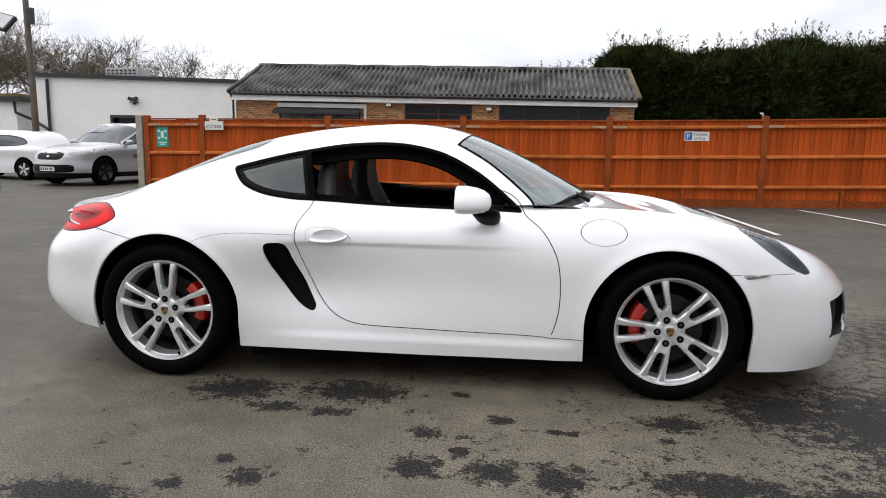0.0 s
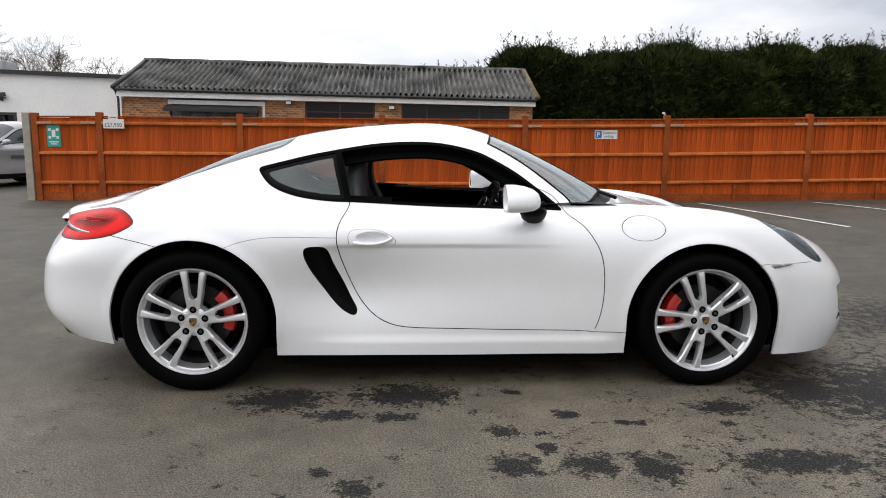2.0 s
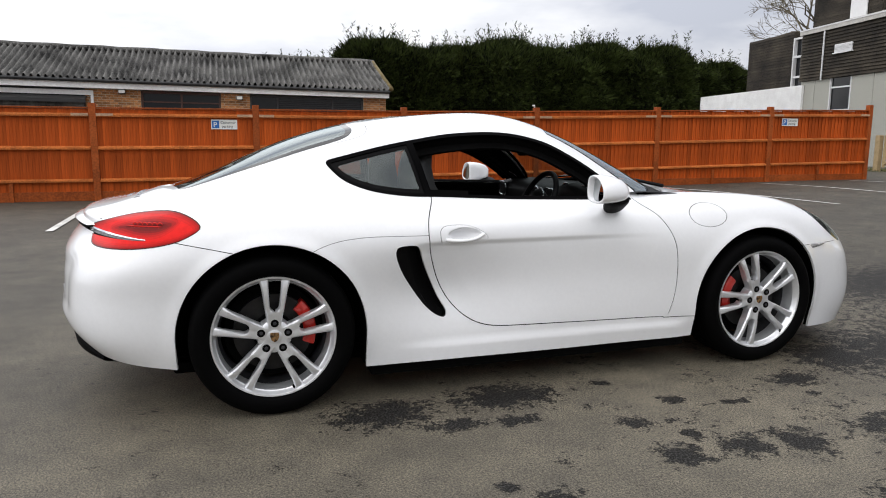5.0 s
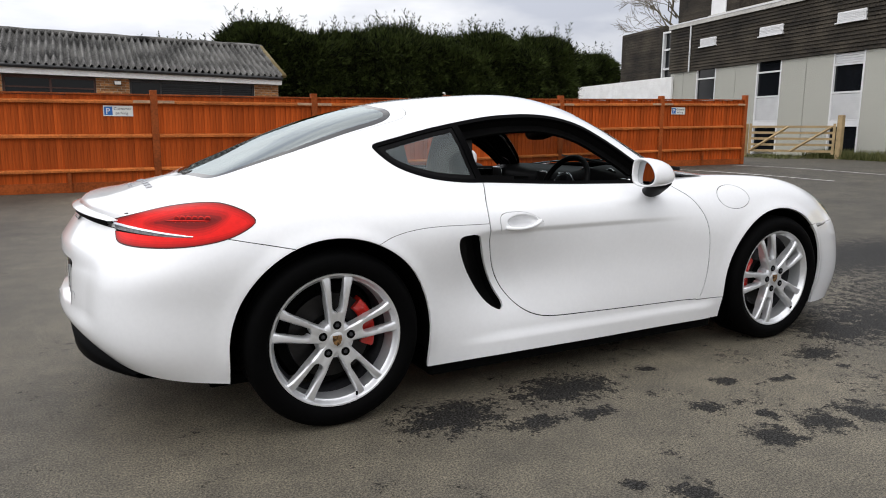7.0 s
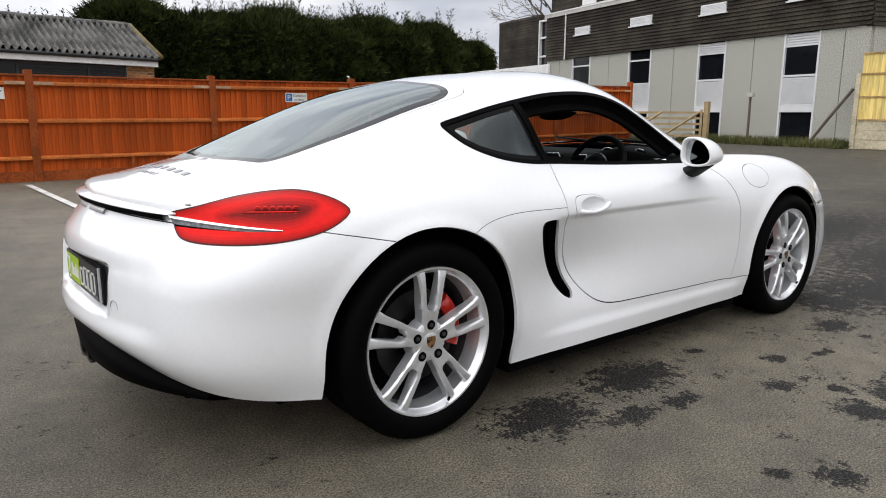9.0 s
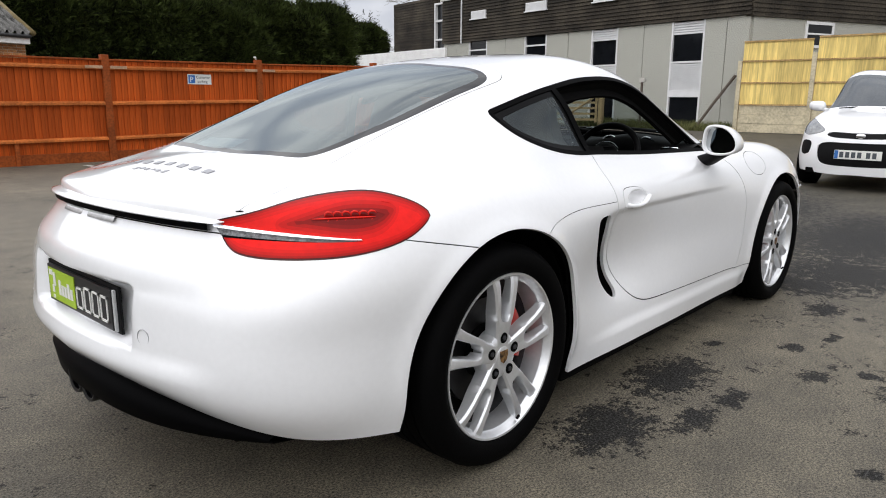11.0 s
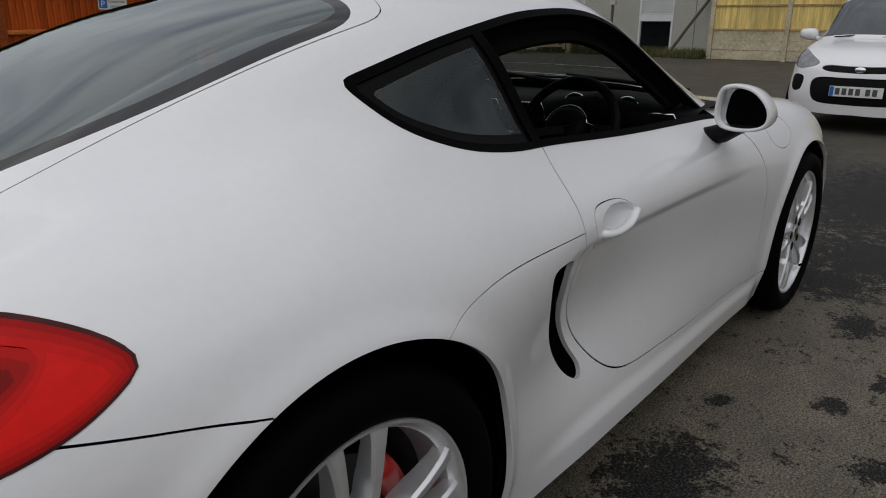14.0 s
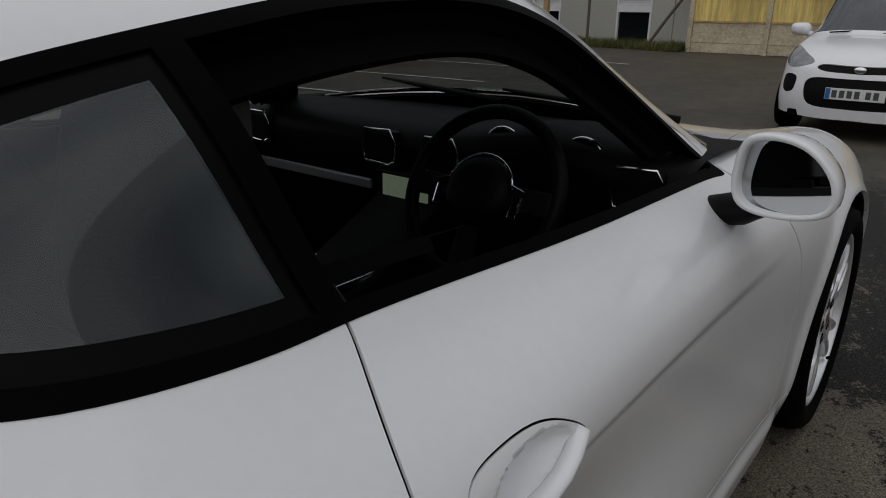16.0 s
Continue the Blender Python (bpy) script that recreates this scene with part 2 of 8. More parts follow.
def basis(ts, t, breaks=()):
    """Weights (len(t), len(ts)) by which knot values blend into the cubic spline at t; at the breaks it may have a corner."""
    ts, t = np.asarray(ts, float), np.asarray(t, float)
    out = np.zeros((len(t), len(ts)))
    cuts = [0, *breaks, len(ts) - 1]
    for a, b in zip(cuts, cuts[1:]):
        pick = (t >= ts[a] if a else t > -1e9) & (t < ts[b] if b < len(ts) - 1 else t < 1e9)
        if not pick.any():
            continue
        k, q = ts[a:b + 1], t[pick]
        m = natural(k) if b - a > 1 else np.zeros((2, 2))
        i = np.clip(np.searchsorted(k, q, side="right") - 1, 0, len(k) - 2)
        h = k[i + 1] - k[i]
        A, B = (k[i + 1] - q) / h, (q - k[i]) / h
        w = np.zeros((len(q), len(k)))
        rows = np.arange(len(q))
        w[rows, i] += A
        w[rows, i + 1] += B
        w += ((A ** 3 - A) * h ** 2 / 6)[:, None] * m[i] + ((B ** 3 - B) * h ** 2 / 6)[:, None] * m[i + 1]
        out[pick, a:b + 1] = w
    return out


def smooth_loop(pts, n=160, closed=True):
    """A smooth closed (or open) curve through a few points of the plane."""
    p = np.asarray(pts, float)
    if closed:
        p = np.vstack([p[-3:], p, p[:3]])
    s = np.concatenate([[0], np.cumsum(np.sqrt(np.linalg.norm(np.diff(p, axis=0), axis=1)))])
    lo, hi = (s[3], s[-3]) if closed else (s[0], s[-1])
    q = np.linspace(lo, hi, n, endpoint=not closed)
    return basis(s, q) @ p


def loop_distance(loop, a, b):
    """Distance of the points (a, b) to a closed curve: negative inside."""
    best, inside = np.full(len(a), 1e9), np.zeros(len(a), bool)
    for (x0, y0), (x1, y1) in zip(loop, np.roll(loop, -1, axis=0)):
        dx, dy = x1 - x0, y1 - y0
        t = np.clip(((a - x0) * dx + (b - y0) * dy) / max(dx * dx + dy * dy, 1e-12), 0, 1)
        best = np.minimum(best, (a - x0 - t * dx) ** 2 + (b - y0 - t * dy) ** 2)
        if dy:
            cross = ((y0 > b) != (y1 > b)) & (a < (x1 - x0) * (b - y0) / dy + x0)
            inside ^= cross
    return np.where(inside, -1, 1) * np.sqrt(best)


def pieces(name, items, material, parent, label="", bevel=0.0):
    """One part for each box."""
    return [part(name, boxes([it], bevel), material, parent, label) for it in items]


# ---- ground ----
def ground_height(x, y):
    """Level yard that swells a little towards the end of the fence."""
    s = min(max((y - 4) / 5, 0), 1)
    return 0.15 * math.exp(-((x - 15) / 6.5) ** 2) * s * s * (3 - 2 * s)


def asphalt():
    m = mat("worn_asphalt", (0.110, 0.104, 0.092), 0.78)
    n, l = m.node_tree.nodes, m.node_tree.links
    for node in list(n):
        if node.type not in ("BSDF_PRINCIPLED", "OUTPUT_MATERIAL"):
            n.remove(node)
    b = n["Principled BSDF"]
    co = n.new("ShaderNodeTexCoord")

    def tex(scale, detail, rough=0.5):
        t = n.new("ShaderNodeTexNoise")
        t.inputs["Scale"].default_value, t.inputs["Detail"].default_value, t.inputs["Roughness"].default_value = scale, detail, rough
        l.new(co.outputs["Object"], t.inputs["Vector"])
        return t.outputs["Fac"]

    def maths(op, a, c, clamp=False):
        k = n.new("ShaderNodeMath")
        k.operation, k.use_clamp = op, clamp
        for i, v in enumerate((a, c)):
            if isinstance(v, (int, float)):
                k.inputs[i].default_value = v
            else:
                l.new(v, k.inputs[i])
        return k.outputs[0]

    def ramp(fac, lo, hi, a, c):
        r = n.new("ShaderNodeValToRGB")
        r.color_ramp.elements[0].position, r.color_ramp.elements[0].color = lo, (*a, 1)
        r.color_ramp.elements[1].position, r.color_ramp.elements[1].color = hi, (*c, 1)
        l.new(fac, r.inputs["Fac"])
        return r.outputs["Color"]

    def mix(fac, a, c, mode="MIX"):
        k = n.new("ShaderNodeMix")
        k.data_type, k.blend_type = "RGBA", mode
        if isinstance(fac, float):
            k.inputs[0].default_value = fac
        else:
            l.new(fac, k.inputs[0])
        l.new(a, k.inputs[6])
        l.new(c, k.inputs[7])
        return k.outputs[2]

    sep = n.new("ShaderNodeSeparateXYZ")
    l.new(co.outputs["Object"], sep.inputs[0])
    X, Y = sep.outputs[0], sep.outputs[1]
    # dark patches beside the car: centre and half sizes
    patches = [(0.43, -1.00, 0.22, 0.15), (1.0, -0.96, 0.26, 0.14), (0.69, -1.2, 0.13, 0.06), (0.95, -1.23, 0.10, 0.05), (0.25, -2.06, 0.26, 0.09), (0.83, -1.86, 0.08, 0.07), (0.69, -1.75, 0.04, 0.04), (1.41, -1.71, 0.10, 0.09), (1.41, -1.4, 0.07, 0.06), (0.58, -1.94, 0.05, 0.05), (1.69, -1.71, 0.10, 0.10), (1.93, -1.74, 0.11, 0.12), (1.71, -1.22, 0.06, 0.05), (1.55, -1.55, 0.05, 0.05), (1.97, -1.32, 0.08, 0.03), (1.51, -0.93, 0.05, 0.04), (2.46, -1.16, 0.14, 0.09), (2.95, -0.95, 0.26, 0.26), (3.45, -1.05, 0.55, 0.50), (2.50, -1.72, 0.30, 0.10), (2.4, -1.35, 0.04, 0.03), (2.95, -1.80, 0.22, 0.14), (4.9, -0.9, 1.5, 0.8), (3.85, -1.85, 1.0, 0.55), (5.6, 0.4, 1.9, 0.7), (2.1, -2.15, 0.25, 0.08)]
    near = None
    for cx, cy, rx, ry in patches:
        dx = maths("DIVIDE", maths("SUBTRACT", X, cx), rx)
        dy = maths("DIVIDE", maths("SUBTRACT", Y, cy), ry)
        d = maths("SQRT", maths("ADD", maths("MULTIPLY", dx, dx), maths("MULTIPLY", dy, dy)), 0)
        near = d if near is None else maths("MINIMUM", near, d)
    # how likely the ground is damp: high in the patches, here and there across the yard
    core = maths("SUBTRACT", 1.22, maths("MULTIPLY", maths("MINIMUM", near, 2.2), 0.62))
    yard = maths("ADD", maths("MULTIPLY", maths("SUBTRACT", tex(2.4, 5, 0.7), 0.47), 2.6), maths("ADD", 0.02, maths("MULTIPLY", maths("MULTIPLY", maths("SUBTRACT", X, 0.5), 0.45, True), 0.18)))
    likely = maths("MAXIMUM", core, maths("MINIMUM", yard, 0.45))
    limit = maths("ADD", 0.5, maths("MULTIPLY", maths("SUBTRACT", likely, 0.5), 0.24))
    lace = maths("ADD", maths("MULTIPLY", tex(15, 6, 0.70), 0.58), maths("MULTIPLY", tex(62, 4, 0.7), 0.42))
    wet = maths("MULTIPLY", maths("SUBTRACT", limit, lace), 18.0, True)
    broad = maths("MULTIPLY", maths("SUBTRACT", tex(0.23, 5, 0.6), 0.53), 7.0, True)
    # the ground is darker behind the car and far ahead of it
    ends = maths("MAXIMUM", maths("MULTIPLY", maths("SUBTRACT", -0.35, X), 0.9, True), maths("MULTIPLY", maths("SUBTRACT", X, 3.0), 0.5, True))
    ends = maths("MULTIPLY", ends, maths("ADD", 0.20, maths("MULTIPLY", tex(2.2, 5, 0.7), 0.70)))
    dark = maths("MAXIMUM", maths("MULTIPLY", wet, 0.96), maths("MAXIMUM", ends, maths("MULTIPLY", broad, 0.30)), True)
    base = ramp(tex(0.8, 6), 0.3, 0.7, (0.098, 0.087, 0.067), (0.152, 0.134, 0.100))
    grit = ramp(tex(140, 4, 0.85), 0.41, 0.60, (0.16, 0.155, 0.145), (1.9, 1.9, 1.9))
    pebble = ramp(tex(64, 3, 0.7), 0.34, 0.66, (0.78, 0.78, 0.77), (1.22, 1.22, 1.21))
    coarse = mix(1.0, ramp(tex(5.5, 7, 0.7), 0.32, 0.68, (0.74, 0.74, 0.75), (1.24, 1.23, 1.20)), pebble, "MULTIPLY")
    pale = mix(1.0, mix(1.0, base, grit, "MULTIPLY"), coarse, "MULTIPLY")
    deep = ramp(tex(120, 2, 0.7), 0.48, 0.70, (0.0008, 0.0008, 0.0009), (0.075, 0.074, 0.072))
    l.new(mix(dark, pale, deep), b.inputs["Base Color"])
    shine = n.new("ShaderNodeMapRange")
    shine.inputs["To Min"].default_value, shine.inputs["To Max"].default_value = 0.38, 0.12
    l.new(dark, shine.inputs["Value"])
    l.new(shine.outputs["Result"], b.inputs["Specular IOR Level"])
    rough = n.new("ShaderNodeMapRange")
    rough.inputs["To Min"].default_value, rough.inputs["To Max"].default_value = 0.62, 0.6
    l.new(dark, rough.inputs["Value"])
    l.new(rough.outputs["Result"], b.inputs["Roughness"])
    bn = n.new("ShaderNodeBump")
    bn.inputs["Strength"].default_value, bn.inputs["Distance"].default_value = 0.55, 0.004
    l.new(maths("ADD", tex(150, 4, 0.8), maths("MULTIPLY", tex(9, 4), 0.15)), bn.inputs["Height"])
    l.new(bn.outputs["Normal"], b.inputs["Normal"])
    return m


def make_ground():
    xs = [-900, -300, -120, -60] + [x * 1.0 for x in range(-34, 40)] + [60, 120, 300, 900]
    ys = [-600, -200, -60] + [y * 1.0 for y in range(-30, 40)] + [60, 120, 300, 900]
    bm = bmesh.new()
    grid = [[bm.verts.new((x, y, ground_height(x, y))) for x in xs] for y in ys]
    for j in range(len(ys) - 1):
        for i in range(len(xs) - 1):
            bm.faces.new((grid[j][i], grid[j][i + 1], grid[j + 1][i + 1], grid[j + 1][i]))
    return tagged(part("ground", bm, asphalt(), None, "worn grey-brown asphalt yard with dark damp patches", True), "", "ground", "", "structure")


make_ground()

LINE_PAINT = mat("worn_white_line_paint", (0.62, 0.61, 0.58), 0.7, vary=0.35, scale=3, fine=45, bump=0.3)
for x, lean in ((-2.2, 0.012), (0.33, 0.012), (2.80, 0.012), (5.24, 0.03), (7.50, 0.16), (10.12, 0.24), (13.10, 0.32), (15.9, 0.35)):
    bm = bmesh.new()
    cols = []
    for i in range(9):
        y = 5.75 + i * 0.48
        z = ground_height(x - (y - 6) * lean, y) + 0.012
        cols.append((bm.verts.new((x - 0.045 - (y - 6) * lean, y, z)), bm.verts.new((x + 0.045 - (y - 6) * lean, y, z))))
    for a, c in zip(cols, cols[1:]):
        bm.faces.new((a[0], a[1], c[1], c[0]))
    tagged(part("bay_line", bm, LINE_PAINT, None, "worn white painted parking bay line on asphalt"), "", "road marking", "parking bay lines", "structure")

# ---- timber fence along the back of the yard ----
FENCE_WOOD = vary_by_object(mat("orange_brown_fence_wood", (0.45, 0.081, 0.011), 0.7, vary=0.38, scale=3, fine=45, bump=0.25, bump_scale=60, grain=0.06, spec=0.15), 0.20)
RAIL_WOOD = vary_by_object(mat("fence_rail_wood", (0.48, 0.135, 0.030), 0.6, vary=0.4, scale=3, fine=30, bump=0.25, bump_scale=50, spec=0.2), 0.12)
POST_WOOD = vary_by_object(mat("fence_post_wood", (0.30, 0.066, 0.012), 0.65, vary=0.4, scale=3, fine=30, bump=0.25, bump_scale=50, spec=0.2), 0.12)
RAW_WOOD = mat("pale_bare_timber", (0.46, 0.28, 0.17), 0.7, vary=0.3, scale=6, fine=40)
FENCE_POSTS = [(-6.27, 10.22), (-5.03, 10.22), (-2.29, 10.22), (0.53, 10.22), (3.44, 10.20), (6.38, 10.18), (9.38, 10.14), (12.48, 10.06), (15.5, 10.0)]
FENCE_TOP = [1.67, 1.68, 1.68, 1.69, 1.70, 1.74, 1.80, 1.86, 1.90]


def post_mesh(h):
    bm = bmesh.new()
    box(bm, (-0.06, -0.06, -0.25), (0.06, 0.06, h), 0.008)
    me = bpy.data.meshes.new("post")
    bm.to_mesh(me)
    bm.free()
    me.materials.append(POST_WOOD)
    return me


PALE_MESH = {}


def pale_mesh(h):
    key = round(h, 2)
    if key not in PALE_MESH:
        bm = bmesh.new()
        box(bm, (-0.054, -0.016, 0.0), (0.050, 0.008, key))
        for v in bm.verts:
            if v.co.x > 0 and v.co.y < 0:
                v.co.y = -0.001
        me = bpy.data.meshes.new("pale")
        bm.to_mesh(me)
        bm.free()
        me.materials.append(FENCE_WOOD)
        PALE_MESH[key] = me
    return PALE_MESH[key]


def fence_bay(a, b, ta, tb, first):
    (x0, y0), (x1, y1) = a, b
    length = math.hypot(x1 - x0, y1 - y0)
    turn = math.degrees(math.atan2(y1 - y0, x1 - x0))
    z0, z1 = ground_height(x0, y0), ground_height(x1, y1)
    bay = tagged(empty("fence_bay", (x0, y0, min(z0, z1)), turn), "orange-brown closeboard timber fence bay with three rails", "fence", "fence bays")
    base = min(z0, z1)
    for k, (f, z) in enumerate(((0.0, 1.0),)):
        p = new("post", post_mesh(ta + 0.06 - base if not first else ta + 0.05 - base))
        p.parent = bay
    rows = ((0.34, 0.40, RAIL_WOOD), (0.92, 0.985, RAIL_WOOD), (1.50, 1.565, RAIL_WOOD))
    slope = (tb - ta) / length
    lift = (ta - 1.68)
    for lo, hi, m in rows:
        bm = bmesh.new()
        vs = box(bm, (0.06, -0.075, lo - base + lift), (length - 0.06, -0.012, hi - base + lift), 0.006)
        for v in bm.verts:
            v.co.z += slope * v.co.x
            if v.co.y < -0.05 and v.co.z > 0 and (v.co.z - slope * v.co.x) > (lo + hi) / 2 - base + lift:
                v.co.z -= 0.025
        part("rail", bm, m, bay)
    # pale brackets where the top rail meets the posts
    for e0, e1 in ((0.062, 0.34), (length - 0.34, length - 0.062)):
        bm = bmesh.new()
        box(bm, (e0, -0.083, 1.515 - base + lift + slope * e0), (e1, -0.0755, 1.562 - base + lift + slope * e0), 0.002)
        part("rail_end_cleat", bm, RAW_WOOD, bay, "pale bare timber cleat")
    bm = bmesh.new()
    box(bm, (0.03, -0.045, 1.645 - base + lift), (length - 0.03, 0.05, 1.672 - base + lift), 0.004)
    for v in bm.verts:
        v.co.z += slope * v.co.x
    part("capping", bm, POST_WOOD, bay)
    bm = bmesh.new()
    box(bm, (0.05, -0.022, 0.0), (length - 0.05, 0.012, 0.17), 0.004)
    part("gravel_board", bm, POST_WOOD, bay)
    bm = bmesh.new()
    box(bm, (length / 2 - 0.03, -0.06, -0.05), (length / 2 + 0.03, -0.024, 0.36), 0.004)
    part("stump", bm, POST_WOOD, bay)
    n = max(int(round((length - 0.1) / 0.1)), 4)
    step = (length - 0.1) / n
    for k in range(n):
        x = 0.05 + step * (k + 0.5)
        p = new("pale", pale_mesh(ta + slope * x - base - 0.17 - 0.03))
        p.parent = bay
        p.matrix_local = pose(x, 0.0, 0.16, random.uniform(-0.25, 0.25), 0, random.uniform(-1.5, 1.5))
    return bay


for k in range(len(FENCE_POSTS) - 1):
    fence_bay(FENCE_POSTS[k], FENCE_POSTS[k + 1], FENCE_TOP[k], FENCE_TOP[k + 1], k == 0)
end = tagged(part("fence_end_post", post_mesh(1.86), [], None), "tall brown timber post ending the fence", "post")
end.matrix_world = pose(15.5, 10.0, ground_height(15.5, 10.0))
gate_stop = tagged(part("gate_stop_post", post_mesh(1.6), [], None), "shorter brown timber post beside the fence end", "post")
gate_stop.matrix_world = pose(15.85, 10.35, ground_height(15.85, 10.3))
CONCRETE_POST = mat("grey_concrete_post", (0.36, 0.33, 0.27), 0.85, vary=0.25, scale=6, bump=0.3)
bm = bmesh.new()
box(bm, (-0.07, -0.06, -0.2), (0.07, 0.06, 1.72), 0.012)
tagged(part("slotted_concrete_post", bm, CONCRETE_POST), "weathered grey concrete post at the fence end", "post").matrix_world = pose(-6.42, 10.2, 0)

# ---- signs on the fence ----
SIGN_WHITE = mat("white_sign_plastic", (0.74, 0.74, 0.70), 0.4, vary=0.06)
SIGN_BLUE = mat("blue_sign_panel", (0.02, 0.13, 0.42), 0.4, vary=0.05)
SIGN_GREEN = mat("green_sign_panel", (0.01, 0.33, 0.27), 0.4, vary=0.08)
INK = mat("dark_grey_sign_ink", (0.06, 0.07, 0.08), 0.6, vary=0.05)


def lettering(name, text, size, m, parent, at, turn=0.0, thick=0.0008, space=1.0, align="LEFT"):
    """Text as a thin mesh standing in the x-z plane, facing -y."""
    cu = bpy.data.curves.new(name, "FONT")
    cu.body, cu.size, cu.extrude, cu.resolution_u = text, size, thick, 3
    cu.space_character, cu.align_x = space, align
    ob = bpy.data.objects.new(name, cu)
    scene.collection.objects.link(ob)
    bpy.context.view_layer.update()
    me = bpy.data.meshes.new_from_object(ob.evaluated_get(bpy.context.evaluated_depsgraph_get()))
    bpy.data.objects.remove(ob)
    bpy.data.curves.remove(cu)
    out = part(name, me, m, parent)
    out.matrix_local = pose(*at, 90, 0, turn)
    return out


def parking_sign(x, y, z, turn=0.0):
    s = tagged(empty("parking_sign", (x, y, z), turn), "white customer parking sign with blue P on fence", "sign", "parking signs")
    bm = bmesh.new()
    box(bm, (-0.235, -0.006, -0.09), (0.235, 0.0, 0.09), 0.002)
    part("sign_panel", bm, SIGN_WHITE, s)
    bm = bmesh.new()
    box(bm, (-0.22, -0.0085, -0.07), (-0.09, -0.0065, 0.07))
    part("blue_square", bm, SIGN_BLUE, s)
    lettering("letter", "P", 0.14, SIGN_WHITE, s, (-0.198, -0.010, -0.052))
    lettering("wording", "Customer", 0.068, INK, s, (-0.07, -0.008, 0.015))
    lettering("wording", "parking", 0.068, INK, s, (-0.045, -0.008, -0.058))
    return s


parking_sign(-0.05, 10.195, 1.385)
parking_sign(5.12, 10.17, 1.40)
parking_sign(13.05, 10.02, 1.56, -1)
g = tagged(empty("assembly_sign", (-5.92, 10.19, 1.27)), "green emergency assembly point sign on fence", "sign")
bm = bmesh.new()
box(bm, (-0.13, -0.006, -0.21), (0.13, 0.0, 0.21), 0.002)
part("sign_panel", bm, SIGN_GREEN, g)
bm = boxes([((-0.10, -0.0085, 0.10), (-0.05, -0.0065, 0.15)), ((0.05, -0.0085, 0.10), (0.10, -0.0065, 0.15)), ((-0.10, -0.0085, -0.05), (-0.05, -0.0065, 0.0)), ((0.05, -0.0085, -0.05), (0.10, -0.0065, 0.0)), ((-0.035, -0.0085, -0.02), (0.035, -0.0065, 0.12))])
part("arrow_block", bm, SIGN_WHITE, g)
bm = boxes([((-0.09, -0.0085, -0.125), (0.09, -0.0065, -0.105)), ((-0.06, -0.0085, -0.165), (0.06, -0.0065, -0.145))])
part("wording_bar", bm, SIGN_WHITE, g)
g = tagged(empty("price_board", (-4.72, 10.13, 1.515)), "white price board hung over the fence top", "sign")
bm = boxes([((-0.20, -0.03, -0.09), (0.20, -0.005, 0.09)), ((-0.10, -0.028, 0.09), (0.08, -0.007, 0.17))], 0.006)
part("board", bm, SIGN_WHITE, g)
lettering("price", "£27,950", 0.105, INK, g, (-0.18, -0.032, -0.055))
bm = boxes([((-0.06, -0.03, 0.12), (0.05, -0.0285, 0.135))])
part("wording_bar", bm, INK, g)
b = bmesh.new()
tube(b, [(6.33, 10.15, 1.80), (6.30, 10.13, 1.84), (6.26, 10.12, 1.845)], [0.012, 0.022, 0.012], 8)
tagged(part("post_ornament", b, SIGN_WHITE), "small white fitting on top of the fence post", "ornament")


# ---- brick workshop with a corrugated roof, behind the fence ----
def brick_material():
    m = mat("weathered_stock_brick", (0.34, 0.17, 0.09), 0.85)
    n, l = m.node_tree.nodes, m.node_tree.links
    b = n["Principled BSDF"]
    co, mp, t = n.new("ShaderNodeTexCoord"), n.new("ShaderNodeMapping"), n.new("ShaderNodeTexBrick")
    mp.inputs["Rotation"].default_value = (radians(90), 0, 0)
    t.inputs["Color1"].default_value, t.inputs["Color2"].default_value = (0.36, 0.17, 0.075, 1), (0.20, 0.085, 0.045, 1)
    t.inputs["Mortar"].default_value = (0.34, 0.30, 0.24, 1)
    t.inputs["Scale"].default_value = 1.0
    t.inputs["Brick Width"].default_value, t.inputs["Row Height"].default_value, t.inputs["Mortar Size"].default_value = 0.225, 0.075, 0.011
    noise_t, mixer = n.new("ShaderNodeTexNoise"), n.new("ShaderNodeMix")
    noise_t.inputs["Scale"].default_value, noise_t.inputs["Detail"].default_value = 2.5, 5
    mixer.data_type, mixer.blend_type = "RGBA", "MULTIPLY"
    mixer.inputs[0].default_value = 0.6
    l.new(co.outputs["Object"], mp.inputs["Vector"])
    l.new(mp.outputs["Vector"], t.inputs["Vector"])
    l.new(co.outputs["Object"], noise_t.inputs["Vector"])
    l.new(t.outputs["Color"], mixer.inputs[6])
    l.new(noise_t.outputs["Color"], mixer.inputs[7])
    l.new(mixer.outputs[2], b.inputs["Base Color"])
    bn = n.new("ShaderNodeBump")
    bn.inputs["Strength"].default_value, bn.inputs["Distance"].default_value = 0.6, 0.01
    bn.invert = True
    l.new(t.outputs["Fac"], bn.inputs["Height"])
    l.new(bn.outputs["Normal"], b.inputs["Normal"])
    return m


BRICK = brick_material()
ROOF_SHEET = mat("lichened_cement_roof", (0.15, 0.146, 0.138), 0.9, vary=0.6, scale=1.3, fine=24, bump=0.5, bump_scale=25, dark=(0.020, 0.0195, 0.019), spec=0.1)
MOSS = mat("mossy_roof_edge", (0.16, 0.12, 0.05), 0.95, vary=0.5, scale=5, fine=25, bump=0.5)
WHITE_BOARD = mat("white_fascia_paint", (0.86, 0.85, 0.83), 0.55, vary=0.12, scale=2, fine=20)
DARK_GLASS = mat("dark_window_glass", (0.008, 0.009, 0.011), 0.08, vary=0.2, scale=2, spec=0.25)
BROWN_FRAME = mat("red_brown_window_timber", (0.075, 0.028, 0.018), 0.55, vary=0.3, scale=6)
BLIND = mat("dark_window_blind", (0.035, 0.036, 0.038), 0.5, vary=0.2, spec=0.2)
